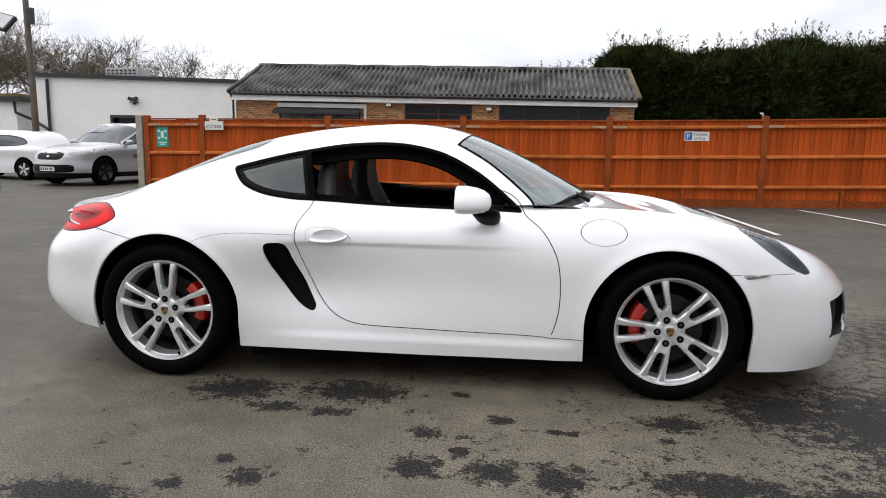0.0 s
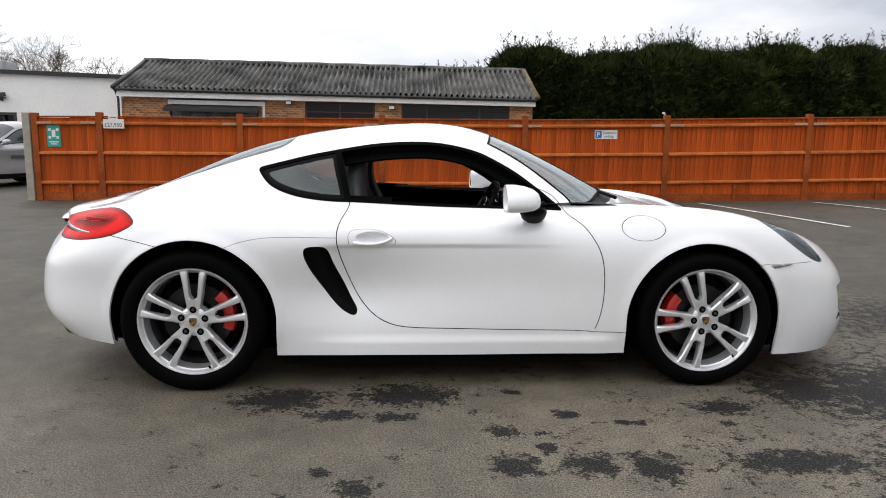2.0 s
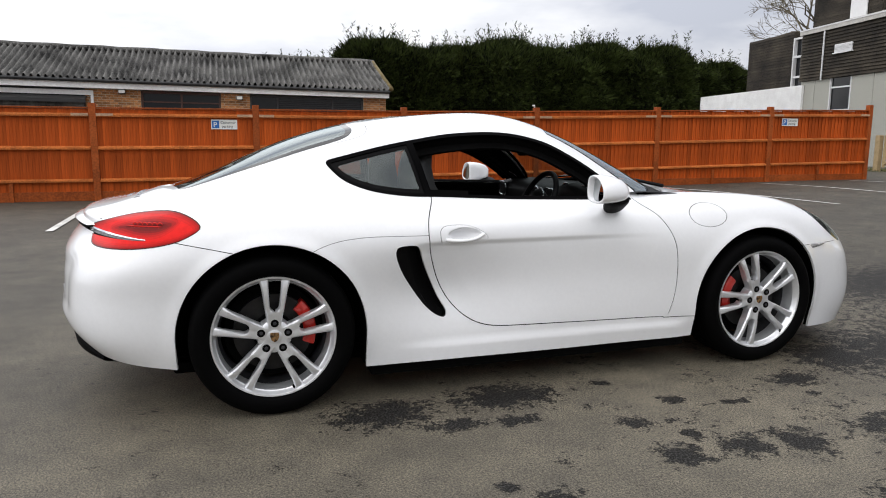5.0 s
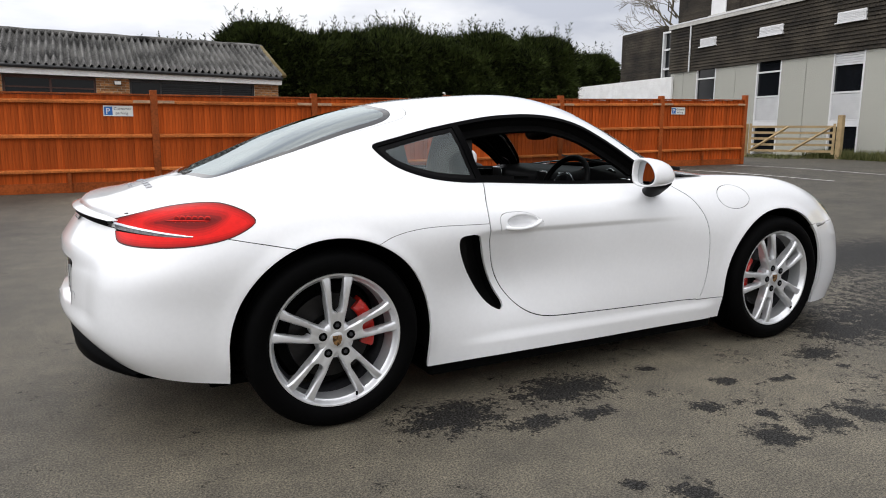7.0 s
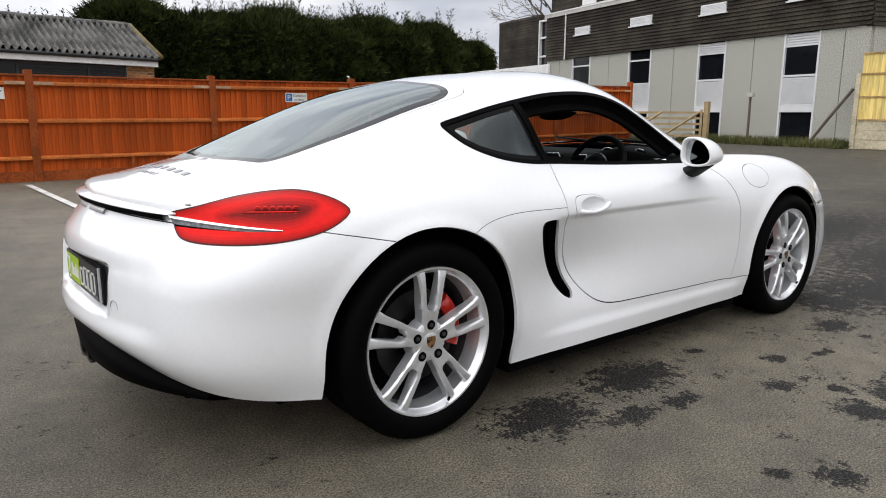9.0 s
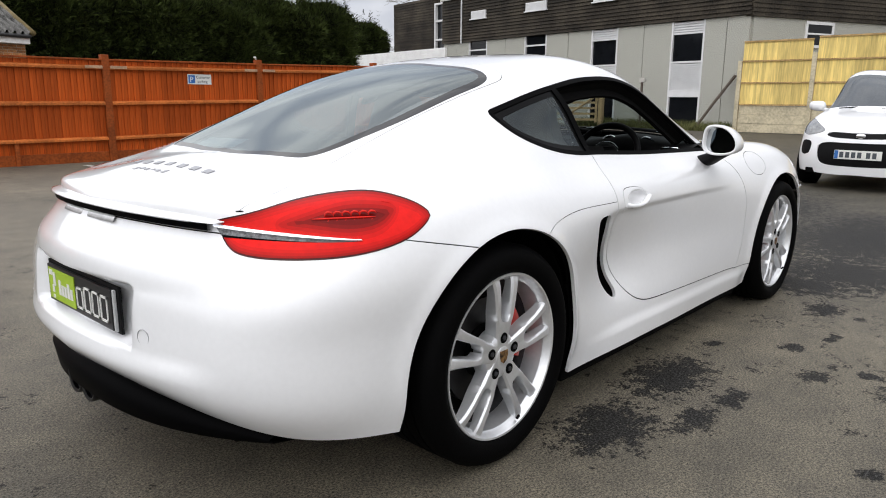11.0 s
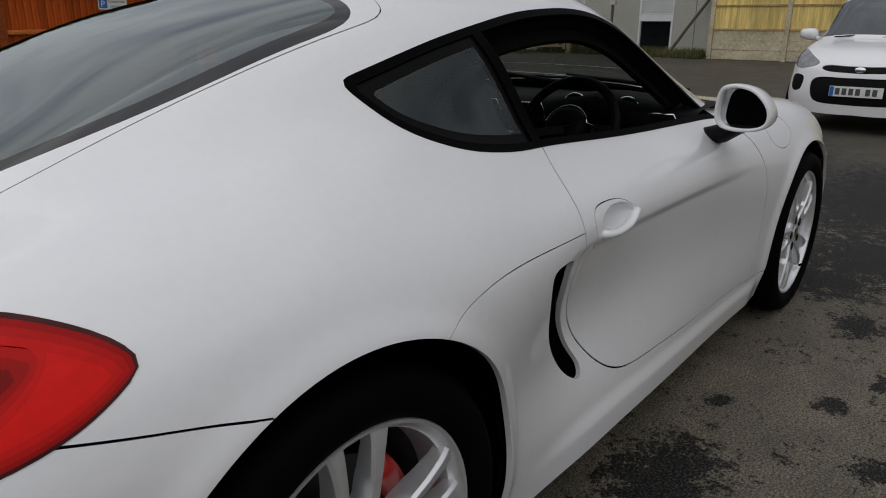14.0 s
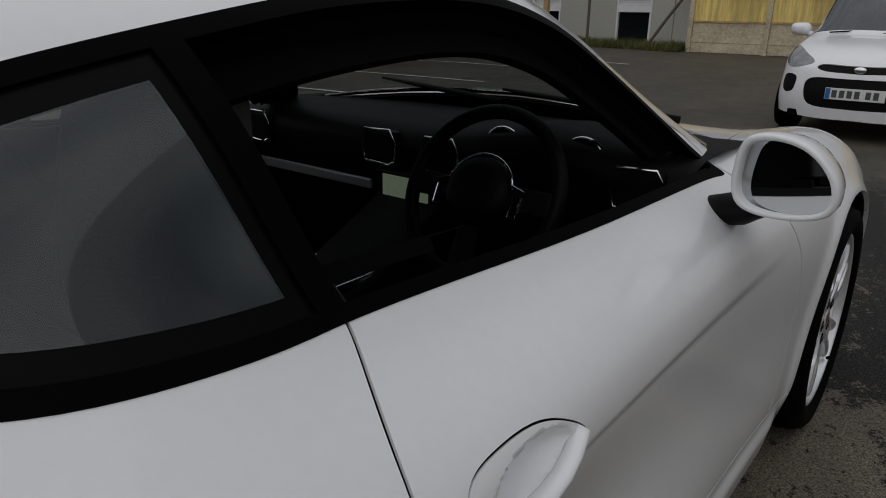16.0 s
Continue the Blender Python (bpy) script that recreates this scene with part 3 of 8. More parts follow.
DARK_FRAME = mat("dark_window_frame", (0.03, 0.03, 0.032), 0.5, vary=0.2)
RENDER_WHITE = mat("white_rendered_wall", (0.87, 0.86, 0.835), 0.85, vary=0.06, scale=0.7, fine=12, bump=0.03)
GUTTER = mat("black_gutter_plastic", (0.02, 0.02, 0.021), 0.45, vary=0.2)

hall = tagged(empty("brick_workshop", (0, 20.0, 0)), "low brick workshop with grey corrugated roof and white fascia", "building")
hall.matrix_world = pose(0, 20.0, -0.03, 0, 0.75, 0)
HX0, HX1, EAVE, DEPTH, RIDGE = -8.43, 5.33, 2.62, 5.4, 4.02
openings = [(-6.85, -3.95), (-2.40, -0.05), (0.85, 4.55)]
edges = [HX0] + [e for o in openings for e in o] + [HX1]
MORTAR = mat("buff_mortar", (0.52, 0.47, 0.38), 0.95, vary=0.3, scale=4, fine=60)
BRICK_PIECE = vary_by_object(mat("orange_brown_brick", (0.44, 0.20, 0.075), 0.85, vary=0.5, scale=6, fine=50, bump=0.3, bump_scale=90), 0.42)
piers = [(pieces("brick_pier", [((a, 0, -0.2), (c, 0.22, 2.55))], MORTAR, hall)[0], a, c) for a, c in zip(edges[0::2], edges[1::2])]
pieces("wall_under_window", [((a, 0, -0.2), (c, 0.22, 1.35)) for a, c in openings], BRICK, hall)
for x in (HX0, HX1 - 0.22):
    bm = bmesh.new()
    vs = [bm.verts.new((x + dx, y, z)) for dx in (0, 0.22) for y, z in ((0.221, -0.2), (DEPTH, -0.2), (DEPTH, 2.55), (DEPTH / 2, RIDGE - 0.12), (0.221, 2.55))]
    a, c = vs[:5], vs[5:]
    bm.faces.new(a[::-1])
    bm.faces.new(c)
    for i in range(5):
        bm.faces.new((a[i], a[(i + 1) % 5], c[(i + 1) % 5], c[i]))
    part("gable_wall", bm, BRICK, hall)
part("back_wall", boxes([((HX0, DEPTH, -0.2), (HX1, DEPTH + 0.2, 2.55))]), BRICK, hall)
for k, (a, c) in enumerate(openings):
    w = part("window", boxes([((a, 0.10, 1.35), (c, 0.13, 2.53))]), DARK_GLASS, hall, "dark reflecting glass" if k else "shuttered dark glass")
    mullions = ((0.01, 0.5, 0.99), (0.013, 0.5, 0.987), (0.008, 0.235, 0.72, 0.992))[k]
    bars = [((a, 0.06, 1.35), (c, 0.098, 1.42)), ((a, 0.06, 2.47), (c, 0.098, 2.55))] + [((a + (c - a) * f - 0.03, 0.058, 1.42), (a + (c - a) * f + 0.03, 0.098, 2.47)) for f in mullions]
    if k == 1:
        bars += [((a + 0.06, 0.062, 2.20), (c - 0.06, 0.097, 2.24))]
    part("frame", boxes(bars), BROWN_FRAME if k == 1 else DARK_FRAME, w, "red-brown timber frame" if k == 1 else "")
    if k == 2:
        pieces("blind_slat", [((a + 0.93, 0.082, 1.50 + 0.062 * i), (c - 0.08, 0.097, 1.535 + 0.062 * i)) for i in range(15)], BLIND, w)
AWNING = mat("black_canopy_sheet", (0.018, 0.018, 0.019), 0.5, vary=0.35, scale=3, fine=40)
bm = bmesh.new()
box(bm, (-6.93, -0.42, 2.30), (-3.90, -0.02, 2.335), 0.008)
box(bm, (-6.95, -0.45, 2.225), (-3.88, -0.40, 2.335), 0.008)
for v in bm.verts:
    v.co.z += 0.26 * (v.co.y + 0.02)
part("awning", bm, AWNING, hall, "black sloping sheet canopy with a lipped front edge")
pieces("canopy_board", [((-6.9, -0.06, 2.36), (-3.80, -0.02, 2.50)), ((-3.80, -0.05, 1.35), (-3.72, -0.02, 2.50))], WHITE_BOARD, hall)
pieces("shutter_slat", [((-6.8, 0.03, 1.3 + 0.09 * i), (-4.0, 0.055, 1.38 + 0.09 * i)) for i in range(11)], mat("stained_grey_shutter", (0.15, 0.15, 0.145), 0.6, vary=0.7, scale=3, fine=9, grain=0.3), hall)
part("fascia", boxes([((HX0 - 0.05, -0.28, 2.56), (HX1 + 0.05, -0.25, 2.73)), ((HX1 + 0.02, -0.25, 2.56), (HX1 + 0.05, 0.3, 2.73))]), WHITE_BOARD, hall)
part("soffit", boxes([((HX0, -0.25, 2.56), (HX1, 0.0, 2.59))]), WHITE_BOARD, hall)
bm = bmesh.new()
tube(bm, [(HX0 - 0.1, -0.34, 2.79), (HX1 + 0.06, -0.34, 2.76)], 0.06, 10)
tube(bm, [(HX0 - 0.06, -0.32, 2.76), (HX0 - 0.06, -0.1, 2.5), (HX0 - 0.06, -0.06, 0.1)], 0.04, 8)
part("gutter", bm, GUTTER, hall)


def corrugated(bm, x0, x1, yz0, yz1, pitch=0.19, depth=0.085, rows=10):
    n = int((x1 - x0) / pitch * 6)
    prev = None
    (ya, za), (yb, zb) = yz0, yz1
    nl = math.hypot(yb - ya, zb - za)
    ny, nz = -(zb - za) / nl, (yb - ya) / nl
    for r in range(rows + 1):
        f = r / rows
        sag = -0.03 * math.sin(f * math.pi)
        row = []
        for i in range(n + 1):
            x = x0 + (x1 - x0) * i / n
            h = depth * math.sin(2 * math.pi * (x - x0) / pitch) + sag + 0.014 * math.sin(x * 0.9 + r * 1.7) + (0.012 if r % 5 == 0 and r else 0)
            row.append(bm.verts.new((x, ya + (yb - ya) * f + ny * h, za + (zb - za) * f + nz * h)))
        if prev:
            for i in range(n):
                bm.faces.new((prev[i], prev[i + 1], row[i + 1], row[i]))
        prev = row


bm = bmesh.new()
corrugated(bm, HX0 - 0.12, HX1 + 0.12, (-0.40, 2.82), (DEPTH / 2, RIDGE))
corrugated(bm, HX0 - 0.12, HX1 + 0.12, (DEPTH / 2, RIDGE), (DEPTH + 0.4, 2.8), rows=3)
roof = part("roof", bm, ROOF_SHEET, hall, "grey lichened corrugated sheet roof", True)
bm = bmesh.new()
tube(bm, [(HX0 - 0.15 + i * (HX1 - HX0 + 0.3) / 29, DEPTH / 2, RIDGE + 0.015 + 0.012 * math.sin(i * 2.1)) for i in range(30)], 0.13, 10, True, 0.75)
part("ridge_capping", bm, ROOF_SHEET, roof, "", True)
for x in (HX1 + 0.10, HX0 - 0.10):
    bm = bmesh.new()
    tube(bm, [(x, -0.42, 2.84), (x, 1.2, 3.46), (x, DEPTH / 2, RIDGE + 0.03)], 0.075, 8)
    part("verge", bm, MOSS if x > 0 else GUTTER, roof, "mossy brown verge" if x > 0 else "black verge", True)
for x, z in ((-2.88, 2.50), (0.55, 2.38)):
    f = tagged(empty("security_light", (x, 19.98, z)), "small black security floodlight on brick wall", "lamp", "security lights")
    bm = bmesh.new()
    box(bm, (-0.10, -0.20, -0.065), (0.10, -0.04, 0.065), 0.015)
    part("housing", bm, GUTTER, f)
    part("bracket", boxes([((-0.02, -0.05, -0.03), (0.02, 0.02, 0.03))]), GUTTER, f)
    part("lens", boxes([((-0.085, -0.206, -0.05), (0.085, -0.201, 0.045))]), SIGN_WHITE, f)

# ---- white rendered showroom beyond the yard entrance ----
show = tagged(empty("white_showroom", (0, 0, 0)), "flat-roofed white rendered building with dark roof edge", "building")


def wall_piece(x0, x1, z0, z1a, z1b):
    """Part of the front wall whose top falls a little along its length."""
    bm = bmesh.new()
    vs = box(bm, (x0, 21.6, z0), (x1, 21.9, 9))
    for v in bm.verts:
        if v.co.z > 8:
            v.co.z = z1a if v.co.x < (x0 + x1) / 2 else z1b
    return part("front_wall", bm, RENDER_WHITE, show)


top_z = lambda x: 3.60 - (x + 17.2) * 0.030
wall_piece(-17.30, -14.15, -0.2, top_z(-17.3), top_z(-14.15))
wall_piece(-14.15, -12.65, 2.15, top_z(-14.15), top_z(-12.65))
wall_piece(-12.65, -8.75, -0.2, top_z(-12.65), top_z(-8.75))
part("side_wall", boxes([((-17.30, 21.905, -0.2), (-17.0, 32, 3.45))]), RENDER_WHITE, show)
bm = bmesh.new()
box(bm, (-17.42, 21.46, 0), (-8.66, 32, 0.13))
for v in bm.verts:
    v.co.z += top_z(v.co.x) + 0.004
part("roof_edge", bm, GUTTER, show)
# dark sheet stands in for the shade inside the open doorway
part("doorway", boxes([((-14.15, 21.80, 0.0), (-12.65, 21.84, 2.15))]), DARK_GLASS, show, "dark sheet for the unlit inside of the doorway")
part("door_frame", boxes([((-14.15, 21.58, 0), (-14.05, 21.79, 2.15)), ((-12.75, 21.58, 0), (-12.65, 21.79, 2.15)), ((-14.05, 21.58, 2.05), (-12.75, 21.79, 2.15)), ((-13.2, 21.7, 0), (-13.12, 21.79, 2.05))]), DARK_FRAME, show)
bm = bmesh.new()
tube(bm, [(-16.62, 21.5, 3.50), (-16.62, 21.5, 0.0)], 0.06, 8)
part("downpipe", bm, GUTTER, show)
unit_z = top_z(-14.9)
unit = part("roof_unit", boxes([((-15.75, 24.0, unit_z), (-14.3, 25.0, unit_z + 0.66))], 0.03), mat("grey_roof_unit_metal", (0.42, 0.43, 0.44), 0.5, vary=0.2), show, "grey slotted ventilation unit")
for i in range(7):
    for k in range(4):
        part("vent_slot", boxes([((-15.66 + i * 0.19, 23.985, unit_z + 0.13 + k * 0.125), (-15.54 + i * 0.19, 23.998, unit_z + 0.20 + k * 0.125))]), GUTTER, unit)
low = tagged(empty("white_annexe", (0, 0, 0)), "lower white rendered annexe with dark gutter", "building")
part("wall", boxes([((-30, 21.2, -0.2), (-17.75, 22.6, 2.62))]), RENDER_WHITE, low)
part("gutter", boxes([((-30, 21.0, 2.624), (-17.50, 22.6, 2.80))]), GUTTER, low)
bm = bmesh.new()
tube(bm, [(-17.75, 21.1, 2.62), (-17.72, 21.12, 2.2), (-17.3, 21.45, 1.95), (-16.66, 21.46, 1.58)], 0.055, 8)
part("downpipe", bm, GUTTER, low)
part("roof_slope", boxes([((-30, 22.0, 2.81), (-18.3, 24.0, 2.98))]), MOSS, low, "mossy low roof")
f = tagged(empty("twin_floodlight", (-13.10, 21.58, 2.75)), "twin black floodlight on white wall", "lamp")
for dx, tilt in ((-0.15, 18), (0.12, -12)):
    bm = bmesh.new()
    box(bm, (-0.085, -0.20, -0.06), (0.085, -0.06, 0.07), 0.015, pose(dx, 0, 0, 0, tilt, tilt))
    part("lamp_head", bm, GUTTER, f)
part("bracket", boxes([((-0.06, -0.06, -0.2), (0.04, 0.03, -0.08)), ((-0.2, -0.08, -0.13), (0.17, -0.04, -0.09))]), GUTTER, f)

# ---- poles at the yard entrance ----
POLE_WOOD = mat("grey_brown_pole_wood", (0.12, 0.095, 0.075), 0.85, vary=0.35, scale=4, fine=30, bump=0.3)
t = tagged(empty("utility_pole", (-13.88, 17.0, 0)), "weathered wooden utility pole with junction box", "pole")
bm = bmesh.new()
tube(bm, [(0.0, 0, -0.3), (0, 0, 3), (-0.08, 0, 8.5)], [0.11, 0.095, 0.075], 12)
part("shaft", bm, POLE_WOOD, t, "", True)
bm = bmesh.new()
box(bm, (0.08, -0.16, 4.75), (0.26, -0.02, 5.25), 0.01)
part("junction_box", bm, GUTTER, t)
t = tagged(empty("floodlight_pole", (-10.55, 11.0, 0)), "timber lighting pole with large square floodlight", "lamp")
bm = bmesh.new()
tube(bm, [(0, 0, -0.3), (0, 0, 4.3)], [0.09, 0.075], 12)
part("shaft", bm, POLE_WOOD, t, "", True)
tip = pose(0.52, -0.05, 3.80, -38, 14, -12)
bm = bmesh.new()
box(bm, (-0.27, -0.05, -0.22), (0.27, 0.06, 0.22), 0.03, tip)
head = part("lamp_head", bm, mat("dark_lamp_metal", (0.05, 0.05, 0.055), 0.4, metal=0.5, vary=0.1), t)
bm = bmesh.new()
box(bm, (-0.23, -0.056, -0.18), (0.23, -0.051, 0.18), 0.0, tip)
part("lens", bm, mat("clear_lamp_lens", (0.45, 0.46, 0.46), 0.2, vary=0.15), head)
part("arm", boxes([((0.0, -0.03, 3.86), (0.40, 0.03, 3.92))]), GUTTER, t)

# ---- tall dark office with pebbled concrete panels and boarded upper storey ----
FX, FY, SL = 24.3, 9.4, 0.214
ang = math.degrees(math.atan(SL))
# local frame: x runs along the wall towards the near end, -y faces the yard
office = tagged(empty("office_block", (FX, FY, 0), -90 - ang), "two-storey office with dark boarded top and pebbled concrete panels", "building")
K = math.sqrt(1 + SL * SL)
CLAD = mat("dark_stained_boarding", (0.044, 0.036, 0.026), 0.75, vary=0.85, scale=0.8, fine=14, bump=0.3, bump_scale=20, spec=0.2)
PEBBLE = mat("pebbledash_concrete", (0.47, 0.465, 0.41), 0.95, vary=0.55, scale=24, fine=80, bump=0.9, bump_scale=60)
SMOOTH_CONC = mat("smooth_concrete", (0.54, 0.52, 0.48), 0.85, vary=0.2, scale=1.5, fine=16, bump=0.15)
WHITE_METAL = mat("white_painted_metal", (0.72, 0.72, 0.72), 0.45, vary=0.08, scale=3)


def along(y):
    """The place along the facade of a point whose world y is given."""
    return (FY - y) * K


S0, S1 = along(24.6), along(7.0)
wins = [(along(y1), along(y0)) for y0, y1 in ((20.93, 22.40), (16.72, 18.18), (12.65, 14.06), (8.70, 10.10))]
cut = [S0] + [e for w in wins for e in w] + [S1]
for a, c in zip(cut[0::2], cut[1::2]):
    mid = (a + c) / 2
    for p, q in ((a, mid - 0.012), (mid + 0.012, c)):
        if q - p > 0.3:
            part("concrete_panel", boxes([((p, 0.0, -0.3), (q, 0.25, 3.95))], 0.012), PEBBLE, office, "pebble-faced concrete panel")
pieces("backing_wall", [((S0, 0.30, -0.3), (S1, 0.45, 6.2)), ((S0, 0.451, -0.3), (S0 + 0.2, 8.99, 6.2)), ((S0, 9, -0.3), (S1, 9.2, 6.2))], SMOOTH_CONC, office)
for k, (a, c) in enumerate(wins):
    bars = [((a, -0.01, -0.3), (a + 0.07, 0.2, 3.95)), ((c - 0.07, -0.01, -0.3), (c, 0.2, 3.95)), ((a + 0.07, 0.0, 3.48), (c - 0.07, 0.2, 3.55)), ((a + 0.07, 0.0, 2.44), (c - 0.07, 0.2, 2.51)), ((a + 0.07, -0.02, 1.20), (c - 0.07, 0.2, 1.42))]
    w = part("window", boxes(bars), WHITE_METAL, office, "tall white-framed window with louvred panels")
    panes = [((a + 0.05, 0.07, 2.50), (c - 0.05, 0.09, 3.50)), ((a + 0.05, 0.07, 0.2), (c - 0.05, 0.09, 1.22))]
    fields = [(1.43, 2.43)]
    if k < 2:
        panes.append(((a + 0.05, 0.07, 3.54), (c - 0.05, 0.09, 3.94)))
    else:
        fields.append((3.57, 3.93))
    pieces("pane", panes, DARK_GLASS, w, "dark pane")
    for z0, z1 in fields:
        n = int((z1 - z0) / 0.075)
        pieces("louvre_slat", [((a + 0.07, 0.02, z0 + (z1 - z0) * i / n), (c - 0.07, 0.07, z0 + (z1 - z0) * i / n + 0.05)) for i in range(n)], WHITE_METAL, w)
        part("louvre_backing", boxes([((a + 0.06, 0.075, z0), (c - 0.06, 0.10, z1))]), WHITE_METAL, w)


def boarded(parent, x0, x1, y0, y1, z, ztop, pitch=0.145, lean=0.05):
    """Horizontal lapped boards, one by one."""
    while z < ztop:
        bm = bmesh.new()
        vs = box(bm, (x0, y0, z), (x1, y1, z + pitch))
        for v in bm.verts:
            if v.co.y < (y0 + y1) / 2 and v.co.z > z + 0.1:
                v.co.y += lean
        part("cladding_board", bm, CLAD, parent)
        z += pitch


vary_by_object(CLAD, 0.25)
boarded(office, S0 - 0.06, S1 + 0.05, -0.10, 0.29, 3.96, 6.15)
for y0, y1 in ((8.75, 10.0), (12.70, 13.95), (16.70, 18.05), (20.95, 22.1)):
    a, c = along(y1), along(y0)
    w = part("vent_window", boxes([((a, -0.135, 5.05), (c, -0.02, 5.42))]), WHITE_METAL, office, "small white louvred window")
    pieces("louvre_slat", [((a + 0.04, -0.15, 5.08 + 0.055 * i), (c - 0.04, -0.136, 5.11 + 0.055 * i)) for i in range(6)], WHITE_METAL, w)
    part("sill", boxes([((a - 0.06, -0.19, 5.0), (c + 0.06, -0.02, 5.048))]), WHITE_METAL, w)
part("parapet", boxes([((S0 - 0.15, -0.16, 6.16), (S1 + 0.1, 9.2, 6.34))]), SMOOTH_CONC, office)
part("parapet_trim", boxes([((S0 - 0.16, -0.18, 6.342), (S1 + 0.12, 0.2, 6.40))]), WHITE_METAL, office)
bm = bmesh.new()
tube(bm, [(along(22.9), -0.13, 6.2), (along(22.9), -0.13, 3.9)], 0.04, 8)
part("downpipe", bm, WHITE_METAL, office)
# stair tower and the recessed end bay
T0, T1 = along(29.9), S0
boarded(office, T0, T1 - 1.1, 0.13, 0.9, 3.2, 6.5, 0.145, 0.04)
part("end_wall", boxes([((T0, 0.91, -0.3), (T1, 9, 6.5))]), SMOOTH_CONC, office)
part("stair_window", boxes([((T1 - 1.0, 0.30, 3.3), (T1 - 0.16, 0.33, 6.1))]), DARK_GLASS, office, "tall stairwell window")
part("stair_window_frame", boxes([((T1 - 1.1, 0.12, 3.2), (T1 - 1.0, 0.40, 6.2)), ((T1 - 0.16, 0.12, 3.2), (T1 - 0.06, 0.40, 6.2)), ((T1 - 1.0, 0.16, 4.2), (T1 - 0.16, 0.40, 4.3)), ((T1 - 1.0, 0.16, 5.2), (T1 - 0.16, 0.40, 5.3)), ((T1 - 1.0, 0.16, 6.1), (T1 - 0.16, 0.40, 6.2))]), WHITE_METAL, office)
tower = part("tower", boxes([((-19.55, 3.05, 6.3), (-14.35, 6.0, 9.5))]), CLAD, office, "dark boarded roof tower")
boarded(tower, -19.6, -14.3, 2.99, 3.04, 6.345, 9.5, 0.15, 0.02)
part("tower_window", boxes([((-16.5, 2.93, 6.7), (-15.3, 2.985, 8.6))]), WHITE_METAL, tower)
part("roof_rail", boxes([((along(24.5), 2.0, 6.9), (along(15.0), 2.06, 6.96)), ((along(24.5), 2.0, 6.62), (along(15.0), 2.05, 6.66))] + [((along(24.5) + i * 1.9, 2.0, 6.3), (along(24.5) + i * 1.9 + 0.05, 2.05, 6.9)) for i in range(6)]), SMOOTH_CONC, office)
# low white boarded link between fence and office
link = tagged(empty("white_link_building", (FX, FY, 0), -90 - ang), "low white boarded building beside the office", "building")
L0, L1 = -26.0, -15.22
pieces("white_board", [((L0, -0.14, 2.42 + 0.17 * i), (L1, -0.02, 2.585 + 0.17 * i)) for i in range(8)], WHITE_BOARD, link)
part("wall", boxes([((L0 + 0.05, -0.019, -0.3), (T1 - 0.42, 0.085, 3.76)), ((L0, -0.12, -0.3), (L1, -0.02, 2.41))]), SMOOTH_CONC, link)
# right return of the office, turned away
back = tagged(empty("office_wing", (FX + (6.95 - FY) * SL, 6.95, 0), -25), "pebbled concrete office wing behind the yellow fence", "building")
part("wall", boxes([((0.1, 0.0, -0.3), (14, 0.3, 3.9))]), PEBBLE, back)
boarded(back, -0.05, 14, -0.08, 0.3, 3.904, 6.2, 0.145, 0.03)
part("window", boxes([((2.6, -0.02, 3.05), (3.8, 0.02, 3.75))]), DARK_GLASS, back)
part("window_frame", boxes([((2.5, -0.05, 2.95), (2.6, 0.03, 3.85)), ((3.8, -0.05, 2.95), (3.9, 0.03, 3.85)), ((2.6, -0.05, 3.4), (3.8, 0.03, 3.46)), ((2.6, -0.05, 2.95), (3.8, 0.03, 3.05)), ((2.6, -0.05, 3.75), (3.8, 0.03, 3.85))]), WHITE_METAL, back)

# ---- timber field gate before the office ----
GATE_WOOD = mat("pale_gate_timber", (0.40, 0.29, 0.15), 0.8, vary=0.3, scale=4, fine=30, bump=0.2)
gate = tagged(empty("field_gate", (22.1, 15.2, 0), -56), "pale timber five-bar field gate, closed", "gate")
for i, z in enumerate((0.25, 0.48, 0.70, 0.92, 1.14)):
    part("bar", boxes([((0.1, -0.02, z), (2.98, 0.02, z + 0.085))]), GATE_WOOD, gate)
for x in (0.1, 2.90):
    part("stile", boxes([((x, -0.045, 0.18), (x + 0.09, 0.045, 1.30))]), GATE_WOOD, gate)
for a, c in ((0.15, 1.45), (1.55, 2.88)):
    bm = bmesh.new()
    tube(bm, [(a, -0.04, 0.28), (c, -0.04, 1.2)], 0.045, 4)
    part("brace", bm, GATE_WOOD, gate)
for x, h in ((-0.05, 1.3), (3.14, 1.60)):
    p = tagged(empty("gate_post", (22.1 + x * math.cos(radians(-56)), 15.2 + x * math.sin(radians(-56)), 0)), "square pale timber gate post", "post", "gate posts")
    part("shaft", boxes([((-0.09, -0.09, -0.2), (0.09, 0.09, h))], 0.012), GATE_WOOD, p)

